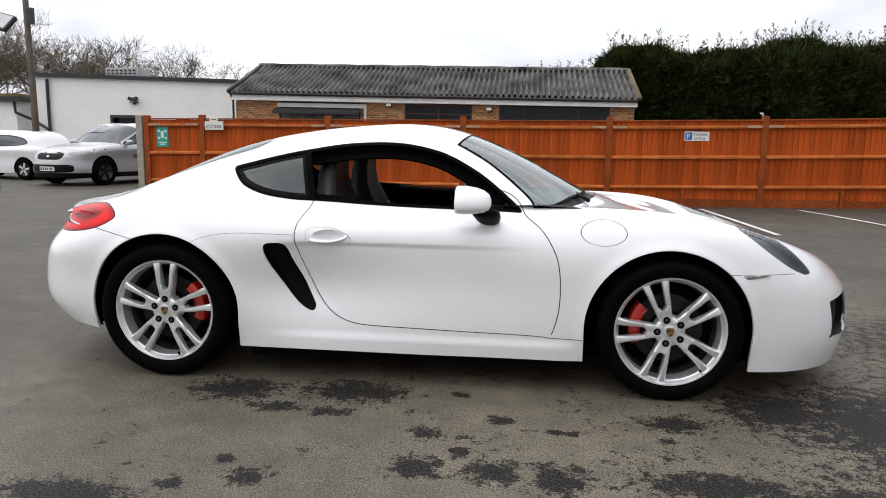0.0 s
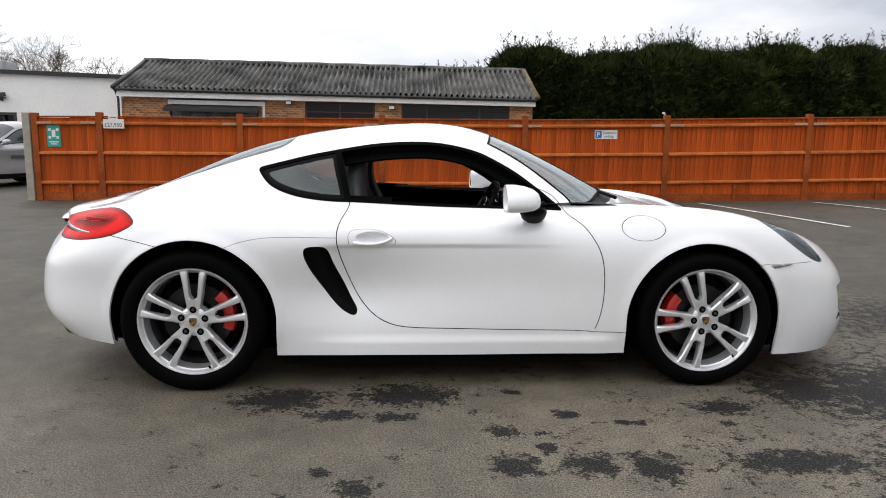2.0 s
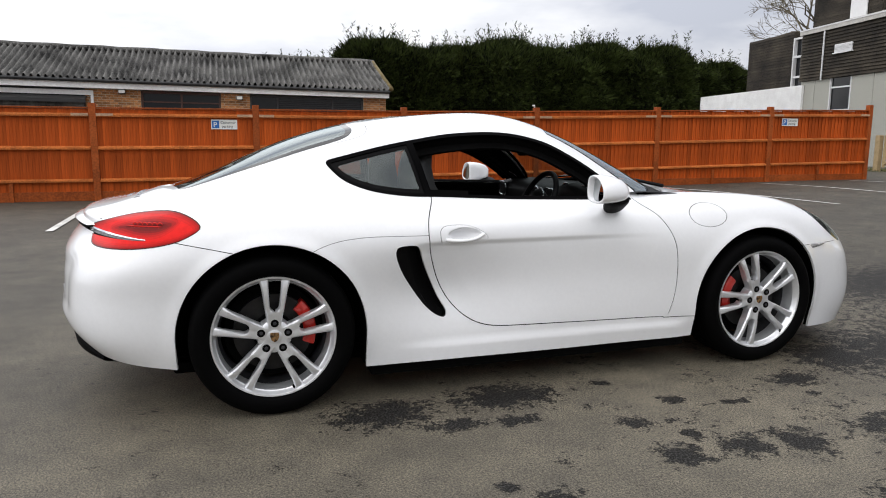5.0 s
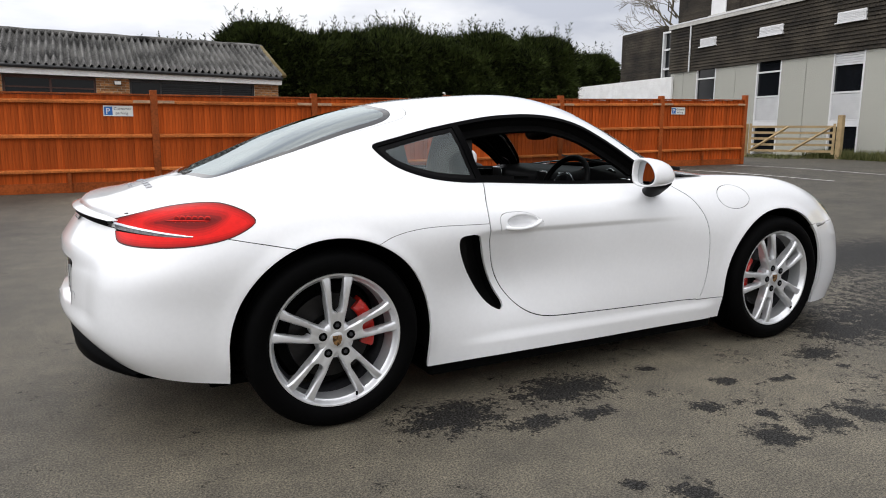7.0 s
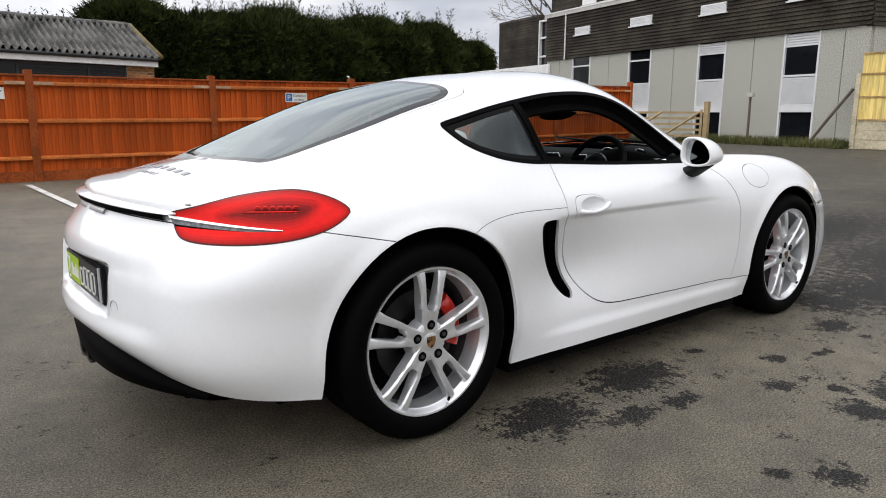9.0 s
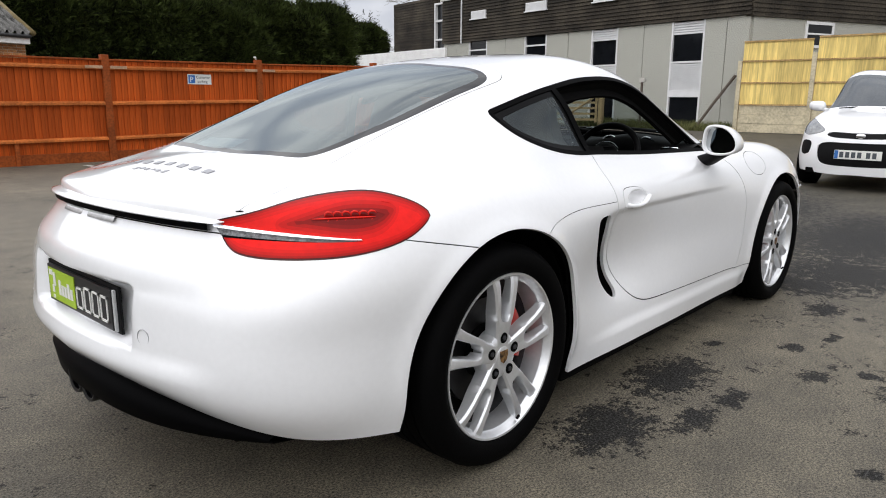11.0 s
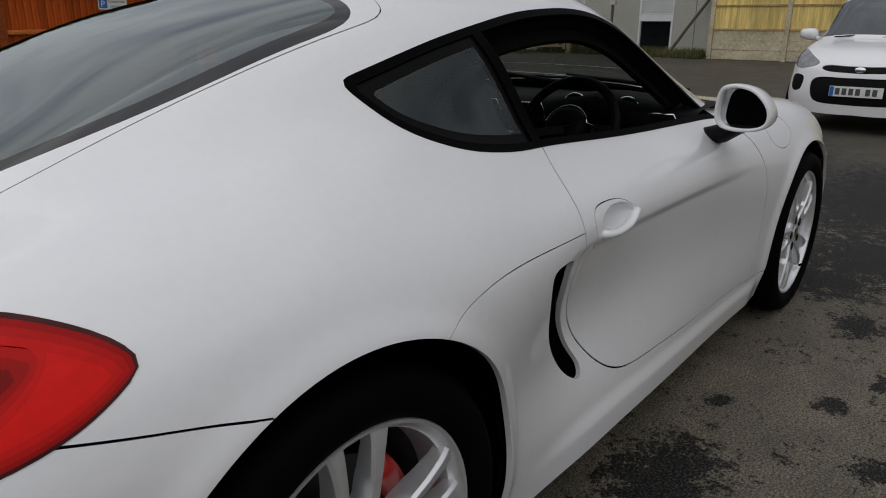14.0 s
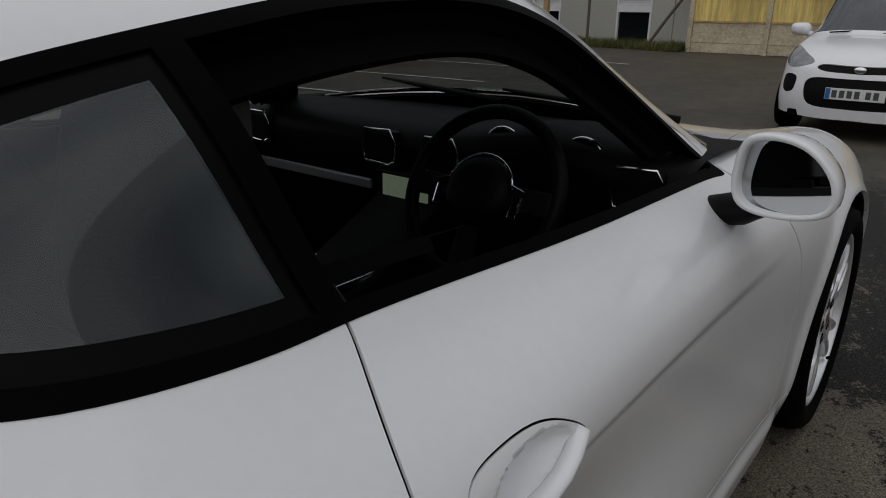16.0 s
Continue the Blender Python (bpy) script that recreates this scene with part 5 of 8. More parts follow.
hatch_f, rear_glass_f, head_f = on_deck(HATCH), on_deck(REAR_GLASS), on_side(HEAD_LAMP)


def b_post(p, u, v):
    return p[:, 0] - (0.705 + (p[:, 2] - 0.904) * (0.650 - 0.705) / (1.128 - 0.904))


def shifted(f, d):
    return lambda p, u, v: f(p, u, v) - d


def masked(f, where_f, d):
    """The cut f = d, but only where where_f is true."""
    return lambda p, u, v: np.where(where_f(p, u, v), f(p, u, v) - d, FAR)


behind = lambda p, u, v: (p[:, 0] < -0.14) & (lamp_f(p, u, v) > -0.01)
fender = lambda p, u, v: (p[:, 0] > 0.10) & (p[:, 0] < 0.70) & (p[:, 1] > 0.5)
sillzone = lambda p, u, v: (p[:, 0] > 1.90) & (p[:, 0] < 2.10) & (p[:, 1] > 0.5)
nosezone = lambda p, u, v: (p[:, 0] > 2.70) & (p[:, 0] < 3.03) & (head_f(p, u, v) > -0.01)
lamp_strip = lambda p, u, v: p[:, 2] - (0.789 - 0.068 * (p[:, 0] + p[:, 1] + 0.222))


def strip_end(p):
    """1 at the inner end of the lamp, 0 where the chrome strip runs out."""
    return np.clip((0.33 - p[:, 0] - p[:, 1]) / 0.52, 0, 1)


chrome_low = lambda p, u, v: lamp_strip(p, u, v) + 0.0085 * strip_end(p) ** 0.5
ribbed_low = lambda p, u, v: lamp_strip(p, u, v) + 0.0085 * strip_end(p) ** 0.5 + 0.014 * strip_end(p)
black_low = lambda p, u, v: lamp_strip(p, u, v) + 0.0085 * strip_end(p) ** 0.5 + 0.021 * strip_end(p)
handle_f = on_side(HANDLE)
for f in (arch, window_f, window_in, frit_f, lining_f, masked(b_post, lambda p, u, v: window_f(p, u, v) < 0.02, -0.018), shifted(door_f, G), shifted(door_f, -G), vent_f, lamp_f, lamp_in, shifted(hatch_f, G * 0.55), shifted(hatch_f, -G * 0.55), rear_glass_f, on_deck(REAR_GLASS, -0.03),
          masked(bumper_line, behind, G * 0.7), masked(bumper_line, behind, -G * 0.7), masked(shoulder_line, fender, G * 0.45), masked(shoulder_line, fender, -G * 0.45), masked(sill_line, sillzone, G), masked(sill_line, sillzone, -G),
          screen_edge, shifted(screen_edge, -0.012), cowl_edge, bonnet_edge, shifted(bonnet_edge, 2 * G), shifted(fuel_flap, G * 0.6), shifted(fuel_flap, -G * 0.6), head_f, masked(front_line, nosezone, G * 0.5), masked(front_line, nosezone, -G * 0.5), nose_intake,
          masked(b_post, lambda p, u, v: window_f(p, u, v) < 0.02, 0.0), masked(b_post, lambda p, u, v: window_f(p, u, v) < 0.02, 0.032),
          shifted(handle_f, G * 0.5), shifted(handle_f, -G * 0.5), *[shifted(lamp_f, -d) for d in (0.004, 0.009, 0.015, 0.022)], *[shifted(lamp_in, -d) for d in (-0.010, 0.008, 0.016, 0.024)],
          masked(lamp_strip, lambda p, u, v: (lamp_f(p, u, v) < 0.01) & (p[:, 0] + p[:, 1] < 0.33), 0.0), masked(chrome_low, lambda p, u, v: (lamp_f(p, u, v) < 0.01) & (p[:, 0] + p[:, 1] < 0.33), 0.0), masked(black_low, lambda p, u, v: (lamp_f(p, u, v) < 0.01) & (p[:, 0] + p[:, 1] < 0.33), 0.0), masked(ribbed_low, lambda p, u, v: (lamp_f(p, u, v) < 0.01) & (p[:, 0] + p[:, 1] < 0.33), 0.0)):
    sheet.cut(f)

cc = sheet.centres()
cu, cv = cc[:, 0], cc[:, 1]
cp = skin.at(cu, cv)
ev = lambda f: f(cp, cu, cv)
free = ev(arch) > 0


def take(mask):
    """Claims polygons for a panel."""
    global free
    got = free & mask
    free = free & ~mask
    return got


is_window = take(ev(window_f) < 0)
win_rim = is_window & (ev(window_in) > 0)
bp = ev(b_post)
post_trim = is_window & ~win_rim & (bp > 0) & (bp < 0.032)
quarter = is_window & ~win_rim & (bp < 0)
frit = quarter & ((ev(frit_f) > 0) | (bp > -0.018))
quarter = quarter & ~frit
head_lining = is_window & ~win_rim & (bp > 0.032) & (ev(lining_f) > 0) & (cp[:, 2] > 0.925)
is_screen = take(ev(screen_edge) < 0)
is_cowl = take(ev(cowl_edge) < 0)
is_glass = take(ev(rear_glass_f) < 0)
is_vent = take(ev(vent_f) < 0)
is_lamp = take(ev(lamp_f) < 0)
is_head = take(ev(head_f) < 0)
is_nose_hole = take(ev(nose_intake) < 0)
dd = ev(door_f)
gaps = take(np.abs(dd) < G)
hd = ev(handle_f)
gaps = gaps | take((np.abs(hd) < G * 0.5) & (cp[:, 2] > 0.70))
is_handle = take(hd < 0)
is_door = take(dd < 0)
hh = ev(hatch_f)
gaps = gaps | take(np.abs(hh) < G * 0.55)
is_hatch = take(hh < 0)
gaps = gaps | take((np.abs(ev(bumper_line)) < G * 0.7) & ev(behind))
is_bumper = take((ev(bumper_line) < 0) & (cp[:, 0] < -0.1))
gaps = gaps | take((np.abs(ev(shoulder_line)) < G * 0.45) & ev(fender))
is_side = take((ev(shoulder_line) < 0) & (cp[:, 0] > -0.05) & (cp[:, 0] < 0.75) & (cp[:, 1] > 0.5) & (dd > 0) & (cp[:, 2] > 0.1))
gaps = gaps | take((np.abs(ev(sill_line)) < G) & ev(sillzone))
is_sill = take((ev(sill_line) < 0) & (cp[:, 0] > 0.3) & (cp[:, 0] < 2.2))
gaps = gaps | take(np.abs(ev(fuel_flap)) < G * 0.6)
is_fuel = take(ev(fuel_flap) < 0)
bb = ev(bonnet_edge)
is_bonnet = take(bb < 0)
gaps = gaps | take(bb < 2 * G)
gaps = gaps | take((np.abs(ev(front_line)) < G * 0.5) & ev(nosezone))
is_nose = take((ev(front_line) < 0) & (cp[:, 0] > 2.6))
is_shell = free

car = tagged(empty("sports_coupe"), "white two-door sports coupe with red tail lamps and silver wheels", "car")
BOTH = (1, -1)
HOUSING = mat("grey_lamp_housing", (0.13, 0.135, 0.14), 0.35, metal=0.4, vary=0.4, scale=12)


def panel(name, picked, material, sides=BOTH, label="", thick=0.012, lift=0.0, parent=None, rim=True):
    me = sheet.mesh(name, picked, sides, thick, lift, rim)
    return part(name, me, material, parent or car, label)


panel("body_shell", is_shell, PAINT)
# black strip fills the panel gaps in place of their shade
panel("gap_shade", gaps, RUBBER, BOTH, "black strip painting the shade in the panel gaps", 0.003, -0.0035, None, False)
for side in BOTH:
    door = panel("door", is_door, PAINT, (side,), "white door, window wound down")
    panel("side_skirt", is_side | is_sill, PAINT, (side,))
    cavity = panel("side_intake", is_vent, BLACK, (side,), "black side air intake", -0.040, -0.058)
    panel("fuel_flap" if side > 0 else "wing_panel", is_fuel, PAINT, (side,))
    q = panel("quarter_window", quarter, GLASS_SIDE, (side,), "tinted quarter window", 0.004, -0.004)
    q.visible_shadow = False
    panel("glass_frit", frit, FRIT, (side,), "black printed border of the glass", 0.004, -0.004, q)
    panel("window_return", win_rim & (cp[:, 2] > 0.925) & (bp > 0), UNDER, (side,), "black inner edge of the door frame", 0.035, -0.019)
    panel("pillar_lining", head_lining, UNDER, (side,), "black pillar and roof lining", 0.015, -0.050)
    panel("window_trim", win_rim | post_trim, RUBBER, (side,), "black rubber window surround", 0.018, 0.001)
    panel("handle_plate", is_handle, PAINT, (side,), "oval handle plate with a hollow", 0.004, 0.0012, door)
    lf, li, ls = ev(lamp_f), ev(lamp_in), ev(lamp_strip)
    in_strip = is_lamp & (cp[:, 0] + cp[:, 1] < 0.33) & (ls <= 0)
    chrome = in_strip & (ev(chrome_low) >= 0)
    dark = in_strip & ~chrome & (ev(black_low) >= 0)
    lens = is_lamp & ~chrome & ~dark
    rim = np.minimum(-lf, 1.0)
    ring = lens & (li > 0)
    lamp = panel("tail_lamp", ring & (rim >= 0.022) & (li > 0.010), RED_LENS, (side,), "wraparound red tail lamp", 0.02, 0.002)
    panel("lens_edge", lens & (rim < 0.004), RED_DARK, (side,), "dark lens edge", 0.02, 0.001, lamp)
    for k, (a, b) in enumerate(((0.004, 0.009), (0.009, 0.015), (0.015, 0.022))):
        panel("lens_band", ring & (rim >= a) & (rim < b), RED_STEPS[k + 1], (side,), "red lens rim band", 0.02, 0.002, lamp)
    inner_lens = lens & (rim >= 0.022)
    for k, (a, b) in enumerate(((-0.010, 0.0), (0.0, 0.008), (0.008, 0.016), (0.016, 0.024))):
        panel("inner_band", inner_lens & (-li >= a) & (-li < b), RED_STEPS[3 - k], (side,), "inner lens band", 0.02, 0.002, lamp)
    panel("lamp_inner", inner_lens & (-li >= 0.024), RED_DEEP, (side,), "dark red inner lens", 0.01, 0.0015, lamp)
    panel("chrome_strip", chrome, CHROME, (side,), "bright tapering chrome strip", 0.02, 0.006, lamp)
    ribbed = dark & (ev(ribbed_low) >= 0)
    panel("ribbed_strip", ribbed, SMOKED_RIB, (side,), "smoky ribbed wedge under the strip", 0.02, -0.002, lamp)
    panel("shadow_strip", dark & ~ribbed, RUBBER, (side,), "black line under the wedge", 0.02, -0.004, lamp)
    head = panel("head_lamp", is_head, GLASS_CLEAR, (side,), "clear-covered headlamp", 0.004, 0.0)
    panel("lamp_housing", is_head, HOUSING, (side,), "grey lamp housing", -0.03, -0.03, head)
    panel("nose_intake", is_nose_hole, BLACK, (side,), "black nose intake", -0.05, -0.05)
hatch = panel("tailgate", is_hatch, PAINT)
rear_glass = panel("rear_window", is_glass & (ev(on_deck(REAR_GLASS, -0.03)) < 0), GLASS_REAR, BOTH, "dark tinted sloping rear window", 0.004, -0.001, hatch)
rear_glass.visible_shadow = False
panel("glass_border", is_glass & (ev(on_deck(REAR_GLASS, -0.03)) >= 0), DARK_EDGE, BOTH, "black glass border", 0.006, -0.001, hatch)
bumper = panel("rear_bumper", is_bumper, PAINT)
panel("front_bumper", is_nose, PAINT)
panel("bonnet", is_bonnet, PAINT)
panel("cowl", is_cowl, BLACK, BOTH, "black cowl panel", 0.01, -0.012)
screen = panel("windscreen", is_screen & (ev(screen_edge) < -0.012), GLASS_SCREEN, BOTH, "", 0.004, -0.002)
screen.visible_shadow = False
panel("screen_border", is_screen & (ev(screen_edge) >= -0.012), RUBBER, BOTH, "black screen border", 0.006, -0.002)
lining = is_shell | is_door | is_side | is_sill | is_hatch | is_bumper | is_nose | is_bonnet | is_cowl | is_fuel | win_rim | post_trim
panel("inner_lining", lining & ~(is_glass | is_screen), UNDER, BOTH, "dark inner lining", 0.0, -0.028, None, False)


# ---- wheels ----
def mesh_of(name, bm, material, smooth=True):
    me = bpy.data.meshes.new(name)
    bm.to_mesh(me)
    bm.free()
    me.materials.append(material)
    if smooth:
        for p in me.polygons:
            p.use_smooth = True
        me.set_sharp_from_angle(angle=radians(32))
    return me


def spoke_mesh():
    """A twin spoke pointing up (+z): one broad root with the bolt hole, split by a round-ended slot into two arms that flare at the rim; -y is outwards."""
    bm = bmesh.new()
    radii = (.030, .045, .0575, .072, .088, .100, .1075, .109, .112, .117, .124, .1295, .142, .156, .170, .184, .198, .212, .226, .238, .249)
    for sign in (1, -1):
        rows = []
        for r in radii:
            o = float(np.interp(r, [.030, .0575, .085, .108, .13, .155, .18, .205, .23, .249], [.030, .0300, .0330, .0372, .0415, .0450, .0490, .0540, .0612, .0715]))
            t = float(np.interp(r, [.1295, .16, .19, .22, .249], [.0195, .0220, .0240, .0262, .0270]))
            if r <= .108:
                t = 0.0
            elif r < .1295:
                t = .0195 * math.sqrt(1 - ((.1295 - r) / .0215) ** 2)
            f = float(np.interp(r, [.03, .06, .11, .17, .22, .249], [.0030, .0022, -.0025, -.0045, -.0030, .0035]))
            deep = float(np.interp(r, [.03, .15, .249], [.050, .044, .026]))
            w = o - t
            prof = ((t, deep), (t, .008), (t + w * .16, .0020), (t + w * .5, .0), (t + w * .80, .0006), (o, .007), (o + .0015, deep)) if t else ((0, .0018), (0, .0017), (o * .25, .0010), (o * .5, .0), (o * .82, .0008), (o, .008), (o + .0015, deep))
            rows.append([bm.verts.new((sign * x, f + d, r)) for x, d in prof])
        for a, b in zip(rows, rows[1:]):
            for k in range(6):
                q = (a[k], a[k + 1], b[k + 1], b[k])
                bm.faces.new(q if sign > 0 else q[::-1])
    bmesh.ops.remove_doubles(bm, verts=bm.verts, dist=.00005)
    bmesh.ops.recalc_face_normals(bm, faces=bm.faces)
    return bm


LIP = [(.2575, .012), (.2585, -.002), (.256, -.007), (.250, -.006), (.245, .001), (.241, .012), (.235, .018), (.231, .045), (.228, .080)]
BARREL = [(.2285, .079), (.222, .095), (.216, .12), (.225, .19), (.245, .21)]
WHEEL_PARTS = {}


def wheel_parts():
    if WHEEL_PARTS:
        return WHEEL_PARTS
    bm = bmesh.new()
    lathe(bm, LIP, 72)
    bmesh.ops.recalc_face_normals(bm, faces=bm.faces)
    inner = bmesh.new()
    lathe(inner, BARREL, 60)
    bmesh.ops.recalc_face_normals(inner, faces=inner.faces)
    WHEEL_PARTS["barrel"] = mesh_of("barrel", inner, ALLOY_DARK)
    WHEEL_PARTS["rim"] = mesh_of("wheel", bm, ALLOY)
    WHEEL_PARTS["spoke"] = mesh_of("spoke", spoke_mesh(), ALLOY)
    bm = bmesh.new()
    lathe(bm, [(0.0, .003), (.030, .003), (.050, .0045), (.062, .0065), (.069, .012), (.073, .024), (.075, .06), (0.0, .06)], 40)
    WHEEL_PARTS["hub"] = mesh_of("hub", bm, ALLOY)
    bm = bmesh.new()
    lathe(bm, [(0.0, -.001), (.024, .0), (.030, .002), (.032, .006), (.032, .02)], 32)
    WHEEL_PARTS["cap"] = mesh_of("centre_cap", bm, ALLOY)
    bm = bmesh.new()
    plate(bm, [(-.017, .019), (.017, .019), (.0185, .004), (.013, -.013), (0, -.022), (-.013, -.013), (-.0185, .004)], -0.0022, 0.002)
    WHEEL_PARTS["badge"] = mesh_of("badge", bm, mat("gold_badge", (0.30, 0.17, 0.07), 0.35, metal=0.6, vary=0.8, scale=70, dark=(0.02, 0.012, 0.01)), False)
    # flat black disc painting the shade of a bolt hole
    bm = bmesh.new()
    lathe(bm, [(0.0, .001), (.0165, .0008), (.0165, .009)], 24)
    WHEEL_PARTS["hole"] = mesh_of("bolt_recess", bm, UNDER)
    bm = bmesh.new()
    lathe(bm, [(0.0, -.004), (.0075, -.003), (.0085, .004)], 6)
    WHEEL_PARTS["bolt"] = mesh_of("wheel_bolt", bm, ALLOY_DARK, False)
    bm = bmesh.new()
    lathe(bm, [(.075, .085), (.165, .085), (.165, .115), (.075, .115)], 60, close=True)
    WHEEL_PARTS["disc"] = mesh_of("brake_disc", bm, DISC, False)
    # added black plate standing in for the shade behind the spokes
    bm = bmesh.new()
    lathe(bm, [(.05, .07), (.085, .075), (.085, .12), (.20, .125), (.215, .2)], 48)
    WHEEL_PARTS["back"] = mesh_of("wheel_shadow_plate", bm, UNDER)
    bm = bmesh.new()
    rows = []
    for k in range(13):
        a = radians(-34 + 68 * k / 12)
        rows.append([bm.verts.new((r * math.cos(a), y, r * math.sin(a))) for r, y in ((.128, .082), (.128, .070), (.140, .062), (.163, .060), (.178, .066), (.183, .082), (.183, .12), (.128, .12))])
    for a, b in zip(rows, rows[1:]):
        for k in range(8):
            bm.faces.new((a[k], a[(k + 1) % 8], b[(k + 1) % 8], b[k]))
    bm.faces.new(rows[0])
    bm.faces.new(rows[-1][::-1])
    bmesh.ops.recalc_face_normals(bm, faces=bm.faces)
    WHEEL_PARTS["caliper"] = mesh_of("brake_caliper", bm, CALIPER)
    bm = bmesh.new()
    tube(bm, [(.0, -.004, -.236), (0, -.014, -.222)], [.005, .0045], 8)
    WHEEL_PARTS["valve"] = mesh_of("valve", bm, RUBBER)
    return WHEEL_PARTS


def tyre_mesh(radius, width):
    bm = bmesh.new()
    r0 = .257
    prof = [(r0 - .004, .002), (r0 + .004, -.008), (r0 + .014, -.016), (r0 + .030, -.021), (radius - .030, -.020), (radius - .014, -.010), (radius - .004, .008)]
    n = 5
    for i in range(n):
        y0 = .020 + (width - .04) * i / n
        y1 = .020 + (width - .04) * (i + 1) / n
        prof += [(radius, y0), (radius, y1 - .010), (radius - .007, y1 - .008), (radius - .007, y1 - .002)]
    prof += [(radius - .006, width - .01), (radius - .02, width + .008), (r0, width)]
    lathe(bm, prof, 90)
    bmesh.ops.recalc_face_normals(bm, faces=bm.faces)
    return mesh_of("tyre", bm, TYRE)


def add_wheel(x, side, radius, width, turn, caliper_at):
    """side 1: the right (-y) flank."""
    P = wheel_parts()
    w = new("wheel", P["rim"])
    w.parent = car
    face = 0.872
    w.matrix_local = pose(x, -face * side, radius - 0.003, 0, 0, 0 if side > 0 else 180)
    w["label"] = "silver five twin-spoke alloy wheel"

    def child(key, name, m=Matrix(), label=""):
        o = new(name, P[key])
        o.parent, o.matrix_local = w, m
        if label:
            o["label"] = label
        return o

    for k in range(5):
        m = pose(0, 0, 0, 0, turn + 72 * k, 0)
        child("spoke", "spoke", m)
        child("hole", "bolt_recess", m @ pose(0, .0003, .0580))
        child("bolt", "wheel_bolt", m @ pose(0, .0008, .0580))
    child("hub", "hub")
    child("barrel", "barrel")
    child("cap", "centre_cap")
    child("badge", "badge", Matrix(), "small gold crest")
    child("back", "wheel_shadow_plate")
    child("disc", "brake_disc", Matrix(), "drilled steel brake disc")
    child("caliper", "brake_caliper", pose(0, 0, 0, 0, -caliper_at * 1.0, 0), "red brake caliper")
    child("valve", "valve", pose(0, 0, 0, 0, turn - 20, 0))
    t = new("tyre", tyre_mesh(radius, width))
    t.parent = w
    t["label"] = "black low-profile tyre"


for side in BOTH:
    add_wheel(0.0, side, 0.342, 0.265, 2 if side > 0 else 30, 14 if side > 0 else 166)
    add_wheel(2.475, side, 0.336, 0.235, -19 if side > 0 else 12, 172 if side > 0 else 8)


# ---- the coupe's underside, wheel wells, trim and cabin ----
def solid(name, items, material, bevel=0.01, parent=None, label="", smooth=True):
    return part(name, boxes(items, bevel), material, parent or car, label, False)


# under-tray widened and lowered to block light and darken the band below the sill
solid("floor_pan", [((.42, -.815, .108), (2.06, .815, .20)), ((-.42, -.57, .118), (.42, .57, .20)), ((2.06, -.58, .112), (2.90, .58, .20)), ((2.90, -.62, .130), (3.22, .62, .20)), ((-.72, -.56, .215), (-.42, .56, .30))], UNDER, 0.012, None, "black under-tray, set low to deepen the shade under the car")
solid("crash_beam", [((2.95, -.66, .22), (3.10, .66, .54))], UNDER)
solid("radiator", [((3.105, -.36, .22), (3.26, .36, .54))], UNDER)
for side in BOTH:
    for cx, cz in ((0.0, .34), (2.462, .332)):
        bm = bmesh.new()
        rows = []
        for k in range(25):
            a = radians(-14 + 208 * k / 24)
            rows.append([bm.verts.new((cx + r * math.cos(a), -side * y, cz + r * math.sin(a))) for r, y in ((.397, .838), (.405, .80), (.405, .50), (.10, .48))])
        for a, b in zip(rows, rows[1:]):
            for i in range(3):
                bm.faces.new((a[i], a[i + 1], b[i + 1], b[i]))
        part("wheel_well", bm, UNDER, car, "black wheel arch liner", True)

# spoiler lip, and a black strip painting the shade in the gap below it
def tail_x(w):
    return -0.835 + 0.10 * (w / 0.5) ** 2.2


bm = bmesh.new()
rows = []
for k in range(41):
    w = -0.525 + 1.05 * k / 40
    x0, zc = tail_x(abs(w)), 0.806 - 0.012 * (abs(w) / 0.5) ** 2
    grow = 1 - 0.75 * max(abs(w) - 0.43, 0) / 0.095
    rows.append([bm.verts.new((x0 + dx, w, zc + dz * grow)) for dx, dz in ((.13, .022), (.08, .019), (.035, .012), (.008, .006), (-.006, .002), (-.008, -.001), (.0, -.005), (.05, -.008), (.13, -.004))])
for a, b in zip(rows, rows[1:]):
    for i in range(len(a)):
        bm.faces.new((a[i], a[(i + 1) % len(a)], b[(i + 1) % len(a)], b[i]))
bm.faces.new(rows[0][::-1])
bm.faces.new(rows[-1])
bmesh.ops.recalc_face_normals(bm, faces=bm.faces)
part("spoiler", bm, PAINT, car, "white lip spoiler", True)
bm = bmesh.new()
rows = []
for k in range(41):
    w = -0.50 + 1.0 * k / 40
    x0, zc = tail_x(abs(w)), 0.786 - 0.010 * (abs(w) / 0.5) ** 2
    rows.append([bm.verts.new((x0 + dx, w, zc + dz)) for dx, dz in ((.10, .013), (.003, .013), (.003, .003 * (1 - (w / .5) ** 2) - .003), (.10, -.004))])
for a, b in zip(rows, rows[1:]):
    for i in range(4):
        bm.faces.new((a[i], a[(i + 1) % 4], b[(i + 1) % 4], b[i]))
part("spoiler_gap", bm, RUBBER, car, "black strip for the shade under the spoiler")
bm = bmesh.new()
rows = []
for k in range(21):
    w = -0.17 + 0.34 * k / 20
    rows.append([bm.verts.new((tail_x(abs(w)) + dx - 0.004, w, z)) for dx, z in ((.06, .782), (.014, .782), (.004, .765), (.06, .765))])
for a, b in zip(rows, rows[1:]):
    for i in range(4):
        bm.faces.new((a[i], a[(i + 1) % 4], b[(i + 1) % 4], b[i]))
part("brake_light_bar", bm, mat("pale_lamp_plastic", (0.70, 0.70, 0.71), 0.25, vary=0.15, scale=40, coat=0.6), car, "clear high brake light bar", True)

